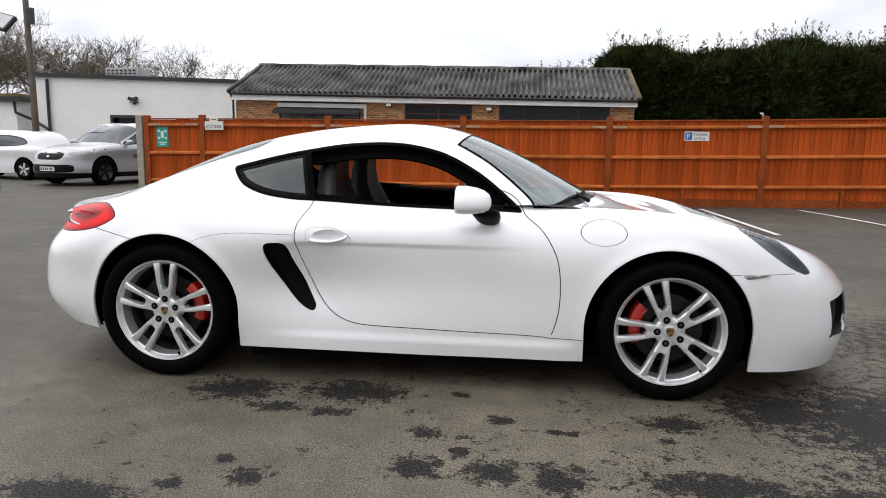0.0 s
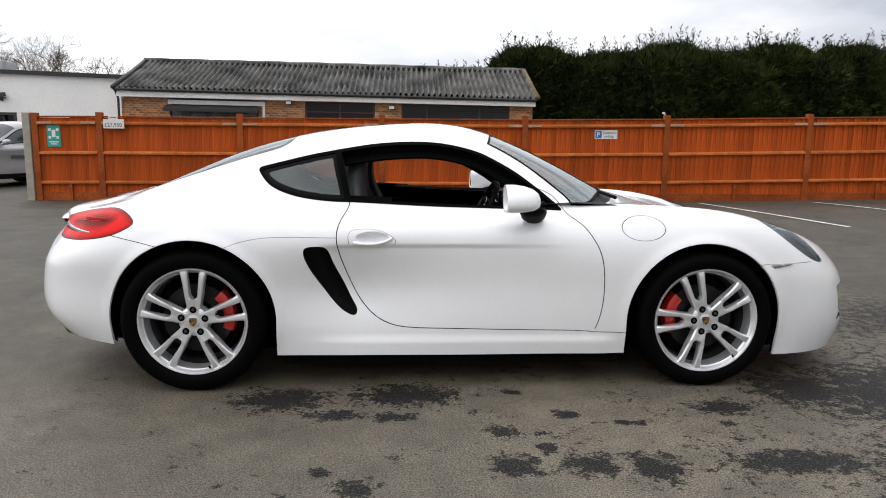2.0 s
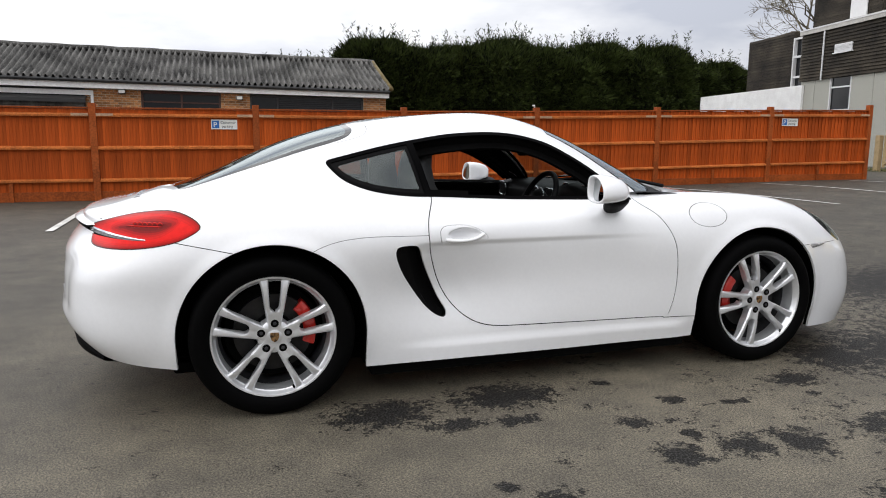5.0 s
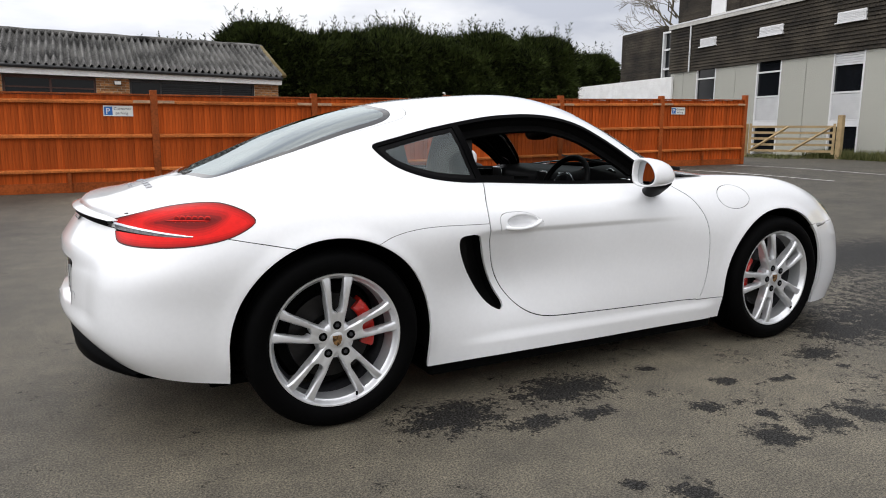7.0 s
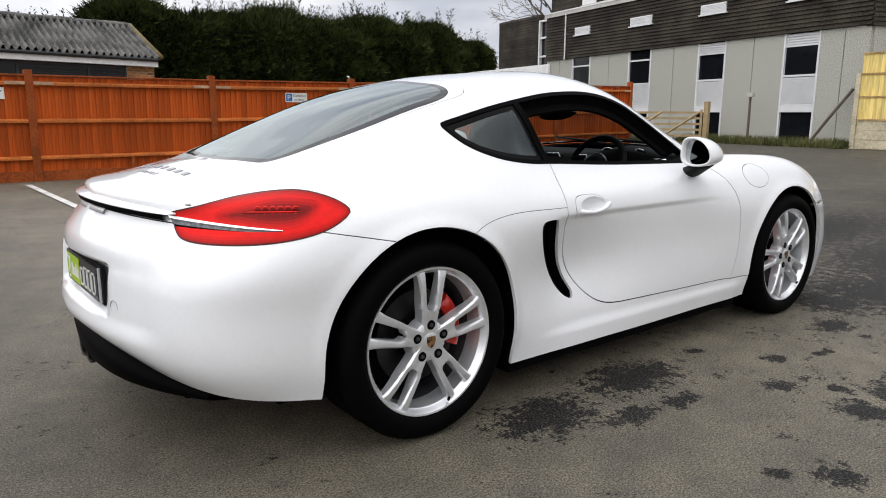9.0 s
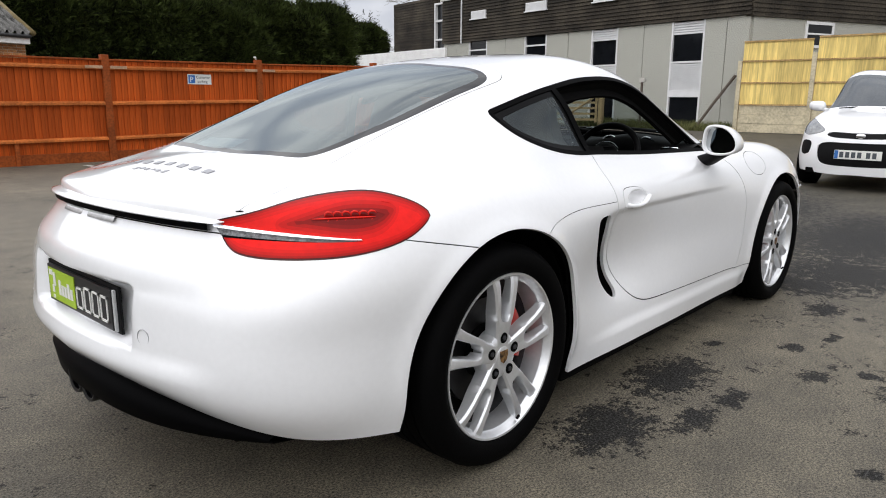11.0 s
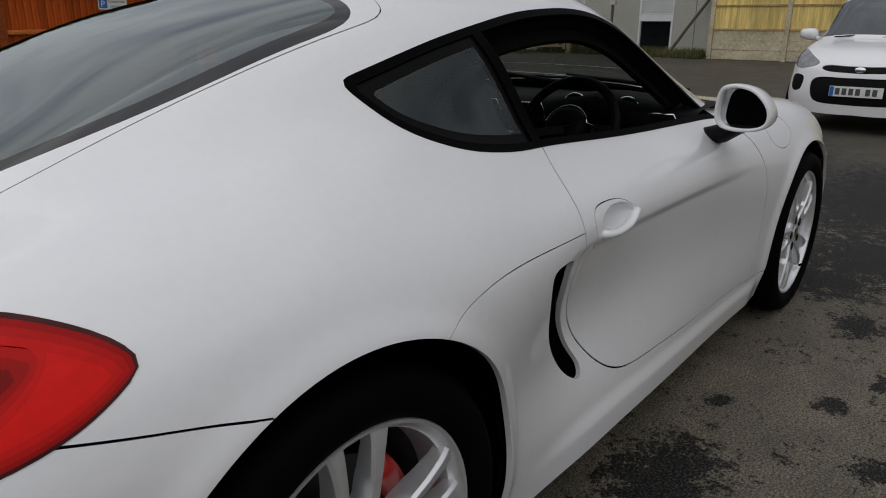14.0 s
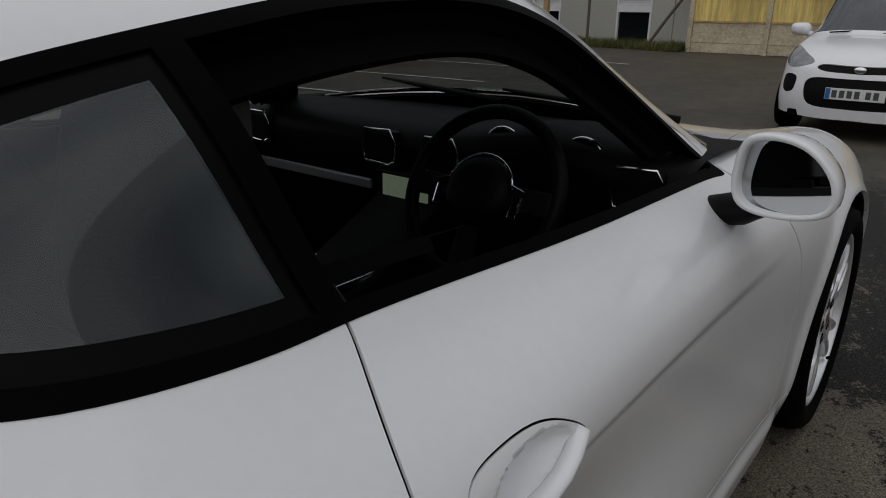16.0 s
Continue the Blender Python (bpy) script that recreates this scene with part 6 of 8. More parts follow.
# number board in its recess: green and black dealer board, wording as plain shapes


def board(items, bevel=0.0):
    """Boxes shifted to the place of the board."""
    return boxes([((a[0], a[1] * 0.88 - 0.004, a[2] - 0.024), (c[0], c[1] * 0.88 - 0.004, c[2] - 0.024)) for a, c in items], bevel)


pb = part("number_board", board([((-.874, -.26, .507), (-.864, .26, .620))], 0.003), mat("black_board_plastic", (0.012, 0.012, 0.013), 0.3, vary=0.1), car, "black and green dealer number board")
LIME = mat("lime_green_panel", (0.36, 0.52, 0.03), 0.4, vary=0.05)
# seen from behind, +y is to the left
part("green_panel", board([((-.8765, .02, .516), (-.8745, .245, .611))]), LIME, pb)
part("white_mark", board([((-.8785, .195, .520), (-.8768, .212, .530)), ((-.8785, .195, .538), (-.8768, .212, .560)), ((-.8785, .180, .560), (-.8768, .200, .600)), ((-.8785, .205, .590), (-.8768, .232, .606))], 0.0), SIGN_WHITE, pb)
part("wording_bar", board([((-.8785, .035 + .025 * i, .538), (-.8768, .053 + .025 * i, .538 + (.045 if i in (1, 4) else .032))) for i in range(5)]), SIGN_WHITE, pb)
bm = bmesh.new()
for i in range(4):
    y1 = .005 - .063 * i
    y0, z0, z1 = y1 - .052, .525, .597 if i else .588
    for lo, hi in (((y0, z0), (y1, z0 + .006)), ((y0, z1 - .006), (y1, z1)), ((y0, z0), (y0 + .006, z1)), ((y1 - .006, z0), (y1, z1))):
        box(bm, (-.8775, lo[0] * .88 - .004, lo[1] - .024), (-.8748, hi[0] * .88 - .004, hi[1] - .024))
part("outlined_wording_bar", bm, SIGN_WHITE, pb)
part("recess_panel", board([((-.8635, -.290, .500), (-.855, .280, .630))], 0.002), BLACK, pb, "black panel behind the board")
part("plate_holder", board([((-.872, -.274, .506), (-.864, -.262, .622))], 0.002), mat("clear_plate_holder", (0.45, 0.46, 0.46), 0.25, vary=0.1), pb)

# diffuser and exhaust
bm = bmesh.new()
rows = []
for k in range(31):
    w = -0.66 + 1.32 * k / 30
    a = abs(w)
    x0 = -0.890 + 0.20 * (a / .66) ** 2.4
    zt = 0.345 - 0.085 * (a / .66) ** 1.8
    k1 = 1 - 0.75 * (a / .66) ** 2
    rows.append([bm.verts.new((x0 + dx, w, max(z, .17))) for dx, z in ((.07, zt + .004), (.002, zt - .01), (.014, zt - .10 * k1), (.08, zt - .15 * k1), (.40, .19))])
for a, b in zip(rows, rows[1:]):
    for i in range(4):
        bm.faces.new((a[i], a[i + 1], b[i + 1], b[i]))
part("diffuser", bm, RUBBER, car, "black plastic rear diffuser", True)
for w in (-.055, .055):
    bm = bmesh.new()
    lathe(bm, [(.036, .0), (.045, -.004), (.048, .004), (.048, .20), (.040, .20), (.038, .01), (.034, .16), (0, .16)], 28)
    o = part("exhaust_pipe", bm, mat("dark_exhaust_steel", (0.030, 0.030, 0.032), 0.3, metal=0.7, vary=0.2), car, "dark steel exhaust tip", True)
    o.matrix_local = pose(-.872, w * .88 + .045, .258, 0, 0, -90)
# lettering on the tailgate as plain raised bars
def deck_point(x, w):
    """Height of the deck at (x, w) by search along the skin."""
    u = np.linspace(U[9], U[14], 160)
    v = np.linspace(V[5], V[9], 100)
    uu, vv = np.meshgrid(u, v)
    p = skin.at(uu.ravel(), vv.ravel())
    k = np.argmin((p[:, 0] - x) ** 2 + (p[:, 1] - abs(w)) ** 2)
    return p[k][2], skin.normal(uu.ravel()[k:k + 1], vv.ravel()[k:k + 1])[0]


def deck_bar(bm, x, y, sx, sy, h=0.003):
    z, n = deck_point(x, y)
    nn = Vector((n[0], -n[1] if y < 0 else n[1], n[2]))
    m = Matrix.Translation((x, y, z)) @ nn.to_track_quat("Z", "X").to_matrix().to_4x4()
    up = Vector((0, 1, 0))
    zx = nn.normalized()
    yy = (up - zx * up.dot(zx)).normalized()
    xx = yy.cross(zx)
    m = Matrix((xx.to_4d(), yy.to_4d(), zx.to_4d(), (0, 0, 0, 1))).transposed()
    m.translation = (x, y, z)
    for i in range(3):
        m[3][i] = 0
    m[3][3] = 1
    box(bm, (-sx, -sy, min(-0.001, h - 0.001)), (sx, sy, h), 0.0, m)


BADGE = mat("satin_silver_badge", (0.36, 0.36, 0.38), 0.35, metal=0.8, vary=0.08)
for k in range(7):
    bm = bmesh.new()
    y = .238 - .075 * k
    deck_bar(bm, -.560, y, .0125, .017, .0025)
    part("letter_block", bm, BADGE, hatch, "raised silver letter block")
for k in range(6):
    bm = bmesh.new()
    deck_bar(bm, -.615 + .004 * (k % 2), .13 - .036 * k, .007 + .004 * (k in (0, 5)), .009, .0018)
    part("script_block", bm, BADGE, hatch, "small silver script block")

# window sticker inside the rear glass
bm = bmesh.new()
deck_bar(bm, -.325, .12, .035, .125, -.007)
part("window_sticker", bm, mat("pale_blue_sticker", (0.72, 0.82, 0.84), 0.5, vary=0.2, scale=30), hatch, "pale blue sticker inside the glass")

# points on the body by side view or by the rear corner
SIDE_U, SIDE_V = np.meshgrid(np.linspace(U[3], U[14], 420), np.linspace(V[1], V[6], 220))
SIDE_P = skin.at(SIDE_U.ravel(), SIDE_V.ravel())


def flank_width(x, z):
    k = np.argmin((SIDE_P[:, 0] - x) ** 2 + (SIDE_P[:, 2] - z) ** 2 + np.where(SIDE_P[:, 1] > 0.4, 0, 9))
    return SIDE_P[k][1]


CORNER_P = SIDE_P[(SIDE_P[:, 0] < 0) & (SIDE_P[:, 1] > 0.4)]


def corner_point(q, z, out=0.004):
    """A point of the rear corner where x + half width = q, a little outside the skin."""
    k = np.argmin((CORNER_P[:, 0] + CORNER_P[:, 1] - q) ** 2 + (CORNER_P[:, 2] - z) ** 2)
    p = CORNER_P[k]
    return (p[0] - out * 0.75, p[1] + out * 0.66, p[2])


# round tow-eye cover in the bumper
k = np.argmin((SIDE_P[:, 1] - .385) ** 2 + (SIDE_P[:, 2] - .500) ** 2 + np.where(SIDE_P[:, 0] < -.5, 0, 9))
bm = bmesh.new()
lathe(bm, [(.0205, .002), (.0209, -.0005), (.0214, .002)], 40)
o = part("tow_eye_cover", bm, mat("grey_seam_paint", (0.30, 0.30, 0.31), 0.5, vary=0.03), car, "round tow-eye cover outline", True)
o.matrix_local = pose(SIDE_P[k][0] - .0005, -.385, .500, 0, 0, -76)

# door handles
for side in BOTH:
    bm = bmesh.new()
    pts, rad = [], []
    line = [(.756, .715), (.785, .710), (.82, .708), (.85, .709), (.88, .713), (.908, .721), (.928, .730), (.938, .738)]
    for k, (x, z) in enumerate(line):
        f = k / 7
        w = max(flank_width(x, .700), flank_width(x, .782)) - .001 + .013 * math.sin(min(f * 1.2, 1) * math.pi * .9)
        pts.append((x, -side * w, z))
        rad.append((.016, .0155, .0135, .0125, .012, .012, .012, .010)[k])
    tube(bm, pts, rad, 14, True, 0.62)
    part("door_handle", bm, PAINT, car, "white pull handle across a hollow", True)
    # door mirror: taller towards the car, flat below
    bm = bmesh.new()
    rows = []
    cw, cz = .896, .928
    shape = smooth_loop([(-.075, -.036), (-.077, .018), (-.064, .056), (-.024, .066), (.024, .055), (.058, .027), (.077, -.008), (.073, -.044), (.036, -.062), (-.015, -.066), (-.056, -.058)], 40)
    for d, s, rise in ((0, .955, 0), (.010, 1.0, 0), (.045, 1.0, 0), (.09, .93, -.002), (.13, .78, -.005), (.155, .54, -.008), (.165, .2, -.01)):
        rows.append([bm.verts.new((1.468 + d, -side * (cw + a * s), cz + b * s + rise)) for a, b in shape])
    for a, b in zip(rows, rows[1:]):
        for i in range(40):
            bm.faces.new((a[i], a[(i + 1) % 40], b[(i + 1) % 40], b[i]))
    bm.faces.new(rows[-1])
    tilt = lambda a, b: 1.486 - math.tan(radians(9)) * a + math.tan(radians(4)) * b
    inner = [bm.verts.new((1.470, -side * (cw + a * .87), cz + b * .85)) for a, b in shape]
    for i in range(40):
        bm.faces.new((rows[0][i], inner[i], inner[(i + 1) % 40], rows[0][(i + 1) % 40]))
    deep = [bm.verts.new((tilt(a, b) + .006, -side * (cw + a * .86), cz + b * .84)) for a, b in shape]
    for i in range(40):
        bm.faces.new((inner[i], deep[i], deep[(i + 1) % 40], inner[(i + 1) % 40]))
    bmesh.ops.recalc_face_normals(bm, faces=bm.faces)
    mirror = part("door_mirror", bm, PAINT, car, "white door mirror", True)
    bm = bmesh.new()
    bm.faces.new([bm.verts.new((tilt(a, b), -side * (cw + a * .875), cz + b * .855)) for a, b in shape])
    part("mirror_glass", bm, mat("mirror_glass", (0.50, 0.52, 0.53), 0.02, metal=1.0, vary=0), mirror, "mirror glass")
    bm = bmesh.new()
    rows = []
    for w, cx, cz, rx, rz in ((.725, 1.636, .813, .030, .026), (.775, 1.628, .825, .042, .031), (.82, 1.616, .842, .060, .033), (.86, 1.608, .864, .066, .027), (.895, 1.600, .877, .052, .020)):
        rows.append([bm.verts.new((cx + rx * math.cos(a), -side * w, cz + rz * math.sin(a))) for a in [2 * math.pi * i / 20 for i in range(20)]])
    for a, b in zip(rows, rows[1:]):
        for i in range(20):
            bm.faces.new((a[i], a[(i + 1) % 20], b[(i + 1) % 20], b[i]))
    bm.faces.new(rows[0])
    bm.faces.new(rows[-1])
    bmesh.ops.recalc_face_normals(bm, faces=bm.faces)
    part("mirror_arm", bm, BLACK, mirror, "black mirror arm", True)
    # repeater lamp ahead of the front wheel
    bm = bmesh.new()
    rows = []
    for k in range(11):
        f = k / 10
        x = 2.752 + .158 * f
        w = .868 - .62 * max(x - 2.80, 0) ** 1.5
        h = .034 * (1 - f) ** 0.6 * min(f * 9 + .45, 1)
        rows.append([bm.verts.new((x, -side * (w + d), .614 - h * e)) for d, e in ((-.02, 0), (.002, .0), (.006, .35), (.003, .85), (-.006, 1), (-.02, 1))])
    for a, b in zip(rows, rows[1:]):
        for i in range(5):
            bm.faces.new((a[i], a[i + 1], b[i + 1], b[i]))
    part("side_repeater", bm, mat("smoky_clear_plastic", (0.34, 0.33, 0.32), 0.15, vary=0.5, scale=30, coat=1), car, "small clear side repeater lamp", True)
    # ribs inside the tail lamp: one long bar and a row of curved ones on it
    flip = lambda p: (p[0], -side * p[1], p[2])
    spots = np.array([flip(corner_point(.12 + .01 * k, .804)) for k in range(27)])
    arc = [np.polyfit(np.linspace(0, 1, 27), spots[:, i], 2) for i in range(3)]
    on_arc = lambda f, up: (np.polyval(arc[0], f), np.polyval(arc[1], f) + side * up * .35, np.polyval(arc[2], f) + up)
    bm = bmesh.new()
    tube(bm, [on_arc(.06 + .105 * k, 0) for k in range(9)], [.0008] + [.0024] * 7 + [.0008], 8)
    part("lamp_rib", bm, RED_RIB, car, "long red rib in the tail lamp", True)
    for k in range(6):
        f = .26 + .115 * k
        bm = bmesh.new()
        tube(bm, [on_arc(f - .03, .005), on_arc(f - .015, .012), on_arc(f + .02, .0155), on_arc(f + .065, .014), on_arc(f + .085, .009)], [.0012, .0026, .003, .0026, .001], 8)
        part("lamp_rib", bm, RED_RIB, car, "curved red rib in the tail lamp", True)
        bm = bmesh.new()
        tube(bm, [on_arc(f - .10, -.013), on_arc(f - .07, -.0135), on_arc(f - .03, -.0115), on_arc(f, -.007), on_arc(f + .015, -.003)], [.001, .0024, .0028, .0022, .0008], 8)
        part("lamp_rib", bm, RED_RIB, car, "curved red rib in the tail lamp", True)
# wipers on the cowl
for y0, y1 in ((-.50, .02), (.05, .50)):
    bm = bmesh.new()
    tube(bm, [(2.11, y0, .908), (2.055, (y0 + y1) / 2, .935), (2.075, y1, .948)], [.010, .008, .005], 8)
    part("wiper", bm, BLACK, car, "black wiper arm", True)

# ---- cabin ----
LEATHER_SEAM = mat("grey_stitched_leather", (0.015, 0.016, 0.016), 0.42, vary=0.2, fine=80, bump=0.15, bump_scale=200)
solid("cabin_floor", [((.55, -.70, .19), (1.95, .70, .21))], UNDER)
solid("rear_bulkhead", [((.50, -.66, .20), (.56, .66, .90))], UNDER)
solid("luggage_shelf", [((-.38, -.52, .80), (.50, .52, .83))], LEATHER)
bm = bmesh.new()
rows = []
for y in (-.70, -.60, -.50, -.37, -.24, -.12, 0, .12, .25, .37, .5, .6, .70):
    hood = .045 * math.exp(-((y + .37) / .17) ** 2)
    back = .06 * math.exp(-((y + .37) / .2) ** 2)
    rows.append([bm.verts.new((x, y, z)) for x, z in ((2.06, .885), (1.86, .893 + hood * .6), (1.72 - back * .3, .888 + hood), (1.655 - back, .872 + hood), (1.640 - back * .6, .83), (1.655, .76), (1.66, .70), (1.70, .55), (1.85, .35))])
for a, b in zip(rows, rows[1:]):
    for i in range(8):
        bm.faces.new((a[i], a[i + 1], b[i + 1], b[i]))
bmesh.ops.recalc_face_normals(bm, faces=bm.faces)
dash = part("dashboard", bm, LEATHER, car, "black leather dashboard", True)
for y in (-.60, -.10, .10, .60):
    bm = bmesh.new()
    box(bm, (1.630, y - .055, .790), (1.66, y + .055, .872), 0.01)
    part("air_vent", bm, BLACK, dash, "black air vent")
    bm = bmesh.new()
    loop = [(-.055, -.035), (-.035, -.045), (.045, -.04), (.058, .0), (.045, .042), (-.04, .045), (-.058, .01)]
    tube(bm, [(1.626, y + a, .831 + b) for a, b in loop + loop[:1]], .0035, 6)
    part("vent_ring", bm, CHROME, dash, "silver vent surround", True)
bm = bmesh.new()
box(bm, (1.638, .14, .708), (1.650, .62, .735), 0.004)
part("trim_strip", bm, mat("brushed_silver_trim", (0.40, 0.41, 0.42), 0.3, metal=0.6, vary=0.08), dash, "brushed silver trim strip")
bm = bmesh.new()
box(bm, (1.618, -.105, .655), (1.645, .105, .775), 0.006)
part("display_surround", bm, BLACK, dash)
bm = bmesh.new()
box(bm, (1.614, -.075, .672), (1.6175, .075, .765), 0.001)
DISPLAY = mat("lit_map_display", (0.06, 0.07, 0.06), 0.1, vary=0.3, scale=20)
lit = DISPLAY.node_tree.nodes["Principled BSDF"]
lit.inputs["Emission Color"].default_value = (0.80, 1.0, 0.70, 1)
lit.inputs["Emission Strength"].default_value = 0.16
part("display", bm, DISPLAY, dash, "lit pale green map display")
for k, y in enumerate((-.47, -.37, -.27)):
    bm = bmesh.new()
    lathe(bm, [(.045, .0), (.050, -.004), (.052, .006), (0, .008)], 32)
    o = part("gauge", bm, BLACK, dash, "round gauge", True)
    o.matrix_local = pose(1.648 - .01 * (k == 1), y, .868, 0, 12, -90)
    bm = bmesh.new()
    lathe(bm, [(.046, -.003), (.050, -.006), (.053, -.001)], 32)
    o = part("gauge_ring", bm, CHROME, dash, "thin silver ring", True)
    o.matrix_local = pose(1.646 - .01 * (k == 1), y, .868, 0, 12, -90)
# console
bm = bmesh.new()
rows = []
for x, z, w in ((.62, .50, .12), (.95, .52, .13), (1.15, .54, .12), (1.40, .60, .115), (1.60, .70, .11), (1.68, .76, .11)):
    rows.append([bm.verts.new((x, s * w, zz)) for s, zz in ((-1, .2), (-1, z - .02), (-.85, z), (.85, z), (1, z - .02), (1, .2))])
for a, b in zip(rows, rows[1:]):
    for i in range(5):
        bm.faces.new((a[i], a[i + 1], b[i + 1], b[i]))
bm.faces.new(rows[0])
bmesh.ops.recalc_face_normals(bm, faces=bm.faces)
console = part("centre_console", bm, LEATHER, car, "", True)
pieces("console_trim", [((1.18, -.10, .555), (1.42, -.09, .60)), ((1.18, .09, .555), (1.42, .10, .60))], CHROME, console, "", 0.003)
bm = bmesh.new()
tube(bm, [(1.24, 0, .55), (1.225, 0, .62), (1.215, 0, .655)], [.018, .012, .012], 10)
tube(bm, [(1.215, 0, .650), (1.213, 0, .668), (1.21, 0, .700), (1.21, 0, .708)], [.012, .024, .024, .012], 14)
part("gear_lever", bm, BLACK, console, "black gear lever", True)
part("gear_plate", boxes([((1.17, -.06, .553), (1.30, .06, .566))], 0.004), CHROME, console, "silver gear surround")
# steering wheel on the right-hand side
M = pose(1.42, -.37, .825, 0, -64, 0)
bm = bmesh.new()
ring = [(.168 * math.cos(2 * math.pi * k / 48), .168 * math.sin(2 * math.pi * k / 48), 0) for k in range(49)]
tube(bm, ring, .0150, 12, False)
bmesh.ops.transform(bm, matrix=M, verts=bm.verts)
steer = part("steering_wheel", bm, LEATHER, car, "black leather steering wheel", True)
bm = bmesh.new()
lathe(bm, [(0, .035), (.05, .033), (.068, .022), (.072, 0), (.06, -.03), (0, -.04)], 36, "z")
bmesh.ops.transform(bm, matrix=M, verts=bm.verts)
part("wheel_boss", bm, LEATHER, steer, "", True)
for a in (0, 180, 270):
    bm = bmesh.new()
    c, s = math.cos(radians(a + 90)), math.sin(radians(a + 90))
    box(bm, (.05, -.024, -.008), (.162, .024, .008), 0.006, M @ pose(0, 0, .004, 0, 0, a + 90 if a != 270 else 180))
    part("wheel_spoke", bm, BLACK, steer, "")
bm = bmesh.new()
tube(bm, [(.076 * math.cos(radians(t)), .076 * math.sin(radians(t)), .014) for t in range(-78, 79, 12)], [.0015] + [.0034] * 12 + [.0015], 6)
bmesh.ops.transform(bm, matrix=M, verts=bm.verts)
part("wheel_trim", bm, CHROME, steer, "silver trim arc", True)
for s in (-1, 1):
    bm = bmesh.new()
    box(bm, (-.040, s * .089 - .011, .006), (.006, s * .089 + .011, .016), 0.004)
    tube(bm, [(.022, s * .074, .014), (.014, s * .105, .012), (.016, s * .145, .008)], [.003, .0022, .001], 6)
    bmesh.ops.transform(bm, matrix=M, verts=bm.verts)
    part("wheel_trim", bm, CHROME, steer, "silver spoke insert")


def seat(y):
    """A sports seat: cushion, bolstered backrest with built-in headrest."""
    def shell(name, sections, material, label=""):
        bm = bmesh.new()
        rows = []
        for (x, z, half, thick, bol) in sections:
            d = []
            for t in np.linspace(-1, 1, 13):
                f = bol * abs(t) ** 3
                d.append((t * half, f))
            rows.append([bm.verts.new((x + f, y + w, z)) for w, f in d] + [bm.verts.new((x - thick * (1 - .35 * abs(t) ** 2), y + t * half * .96, z - .01)) for t in np.linspace(1, -1, 13)])
        n = len(rows[0])
        for a, b in zip(rows, rows[1:]):
            for i in range(n):
                bm.faces.new((a[i], a[(i + 1) % n], b[(i + 1) % n], b[i]))
        bm.faces.new(rows[0][::-1])
        bm.faces.new(rows[-1])
        bmesh.ops.recalc_face_normals(bm, faces=bm.faces)
        return part(name, bm, material, car, label, True)

    back = shell("seat_back", [(.90, .34, .23, .10, .07), (.87, .45, .245, .12, .09), (.835, .60, .25, .12, .10), (.800, .75, .245, .115, .09), (.775, .86, .215, .105, .06), (.765, .94, .165, .10, .035), (.772, 1.02, .135, .105, .02), (.782, 1.08, .125, .10, .015), (.775, 1.115, .105, .075, .01), (.765, 1.13, .07, .04, .0)], LEATHER_SEAM, "black leather sports seat back")
    bm = bmesh.new()
    rows = []
    for x, z, half, bol in ((.82, .36, .24, .03), (.95, .345, .25, .06), (1.10, .35, .255, .07), (1.25, .37, .25, .05), (1.35, .375, .235, .02), (1.38, .34, .22, .0)):
        rows.append([bm.verts.new((x, y + t * half, z + bol * abs(t) ** 3)) for t in np.linspace(-1, 1, 11)] + [bm.verts.new((x, y + half, .24)), bm.verts.new((x, y - half, .24))])
    n = len(rows[0])
    for a, b in zip(rows, rows[1:]):
        for i in range(n):
            bm.faces.new((a[i], a[(i + 1) % n], b[(i + 1) % n], b[i]))
    bm.faces.new(rows[0][::-1])
    bm.faces.new(rows[-1])
    bmesh.ops.recalc_face_normals(bm, faces=bm.faces)
    part("seat_cushion", bm, LEATHER_SEAM, back, "", True)
    bm = bmesh.new()
    tube(bm, [(.93, y - .20 if y < 0 else y + .20, .55), (.90, y - .215 if y < 0 else y + .215, .70), (.86, y - .20 if y < 0 else y + .20, .80)], .006, 6)
    part("seat_stitching", bm, mat("pale_grey_piping", (0.30, 0.30, 0.31), 0.5, vary=0.1), back, "pale piping", True)
    for s in (-1, 1):
        bm = bmesh.new()
        box(bm, (.845, y + s * .215 - .02, .62), (.875, y + s * .215 + .02, .70), 0.008)
        part("belt_guide", bm, CHROME, back, "silver belt guide")


seat(-.37)
seat(.37)
for side in BOTH:
    bm = bmesh.new()
    box(bm, (.80, -side * .70 if side > 0 else .60, .50), (1.70, -side * .60 if side > 0 else .70, .62), 0.02)
    part("door_armrest", bm, LEATHER, car, "black door armrest")
bm = bmesh.new()
rows = []
for k in range(13):
    t = -1 + k / 6
    h = .038 * (1 - abs(t) ** 3) ** 0.5 if abs(t) < 1 else .006
    rows.append([bm.verts.new((1.515 + dx - .02 * (1 - t * t), t * .125, 1.098 + dz * h)) for dx, dz in ((0, -1), (-.004, 0), (0, 1), (.03, .7), (.04, 0), (.03, -.7))])
for a, b in zip(rows, rows[1:]):
    for i in range(6):
        bm.faces.new((a[i], a[(i + 1) % 6], b[(i + 1) % 6], b[i]))
bmesh.ops.recalc_face_normals(bm, faces=bm.faces)
tube(bm, [(1.54, 0, 1.11), (1.56, 0, 1.16), (1.57, 0, 1.185)], .010, 8)
part("interior_mirror", bm, BLACK, car, "black interior mirror", True)


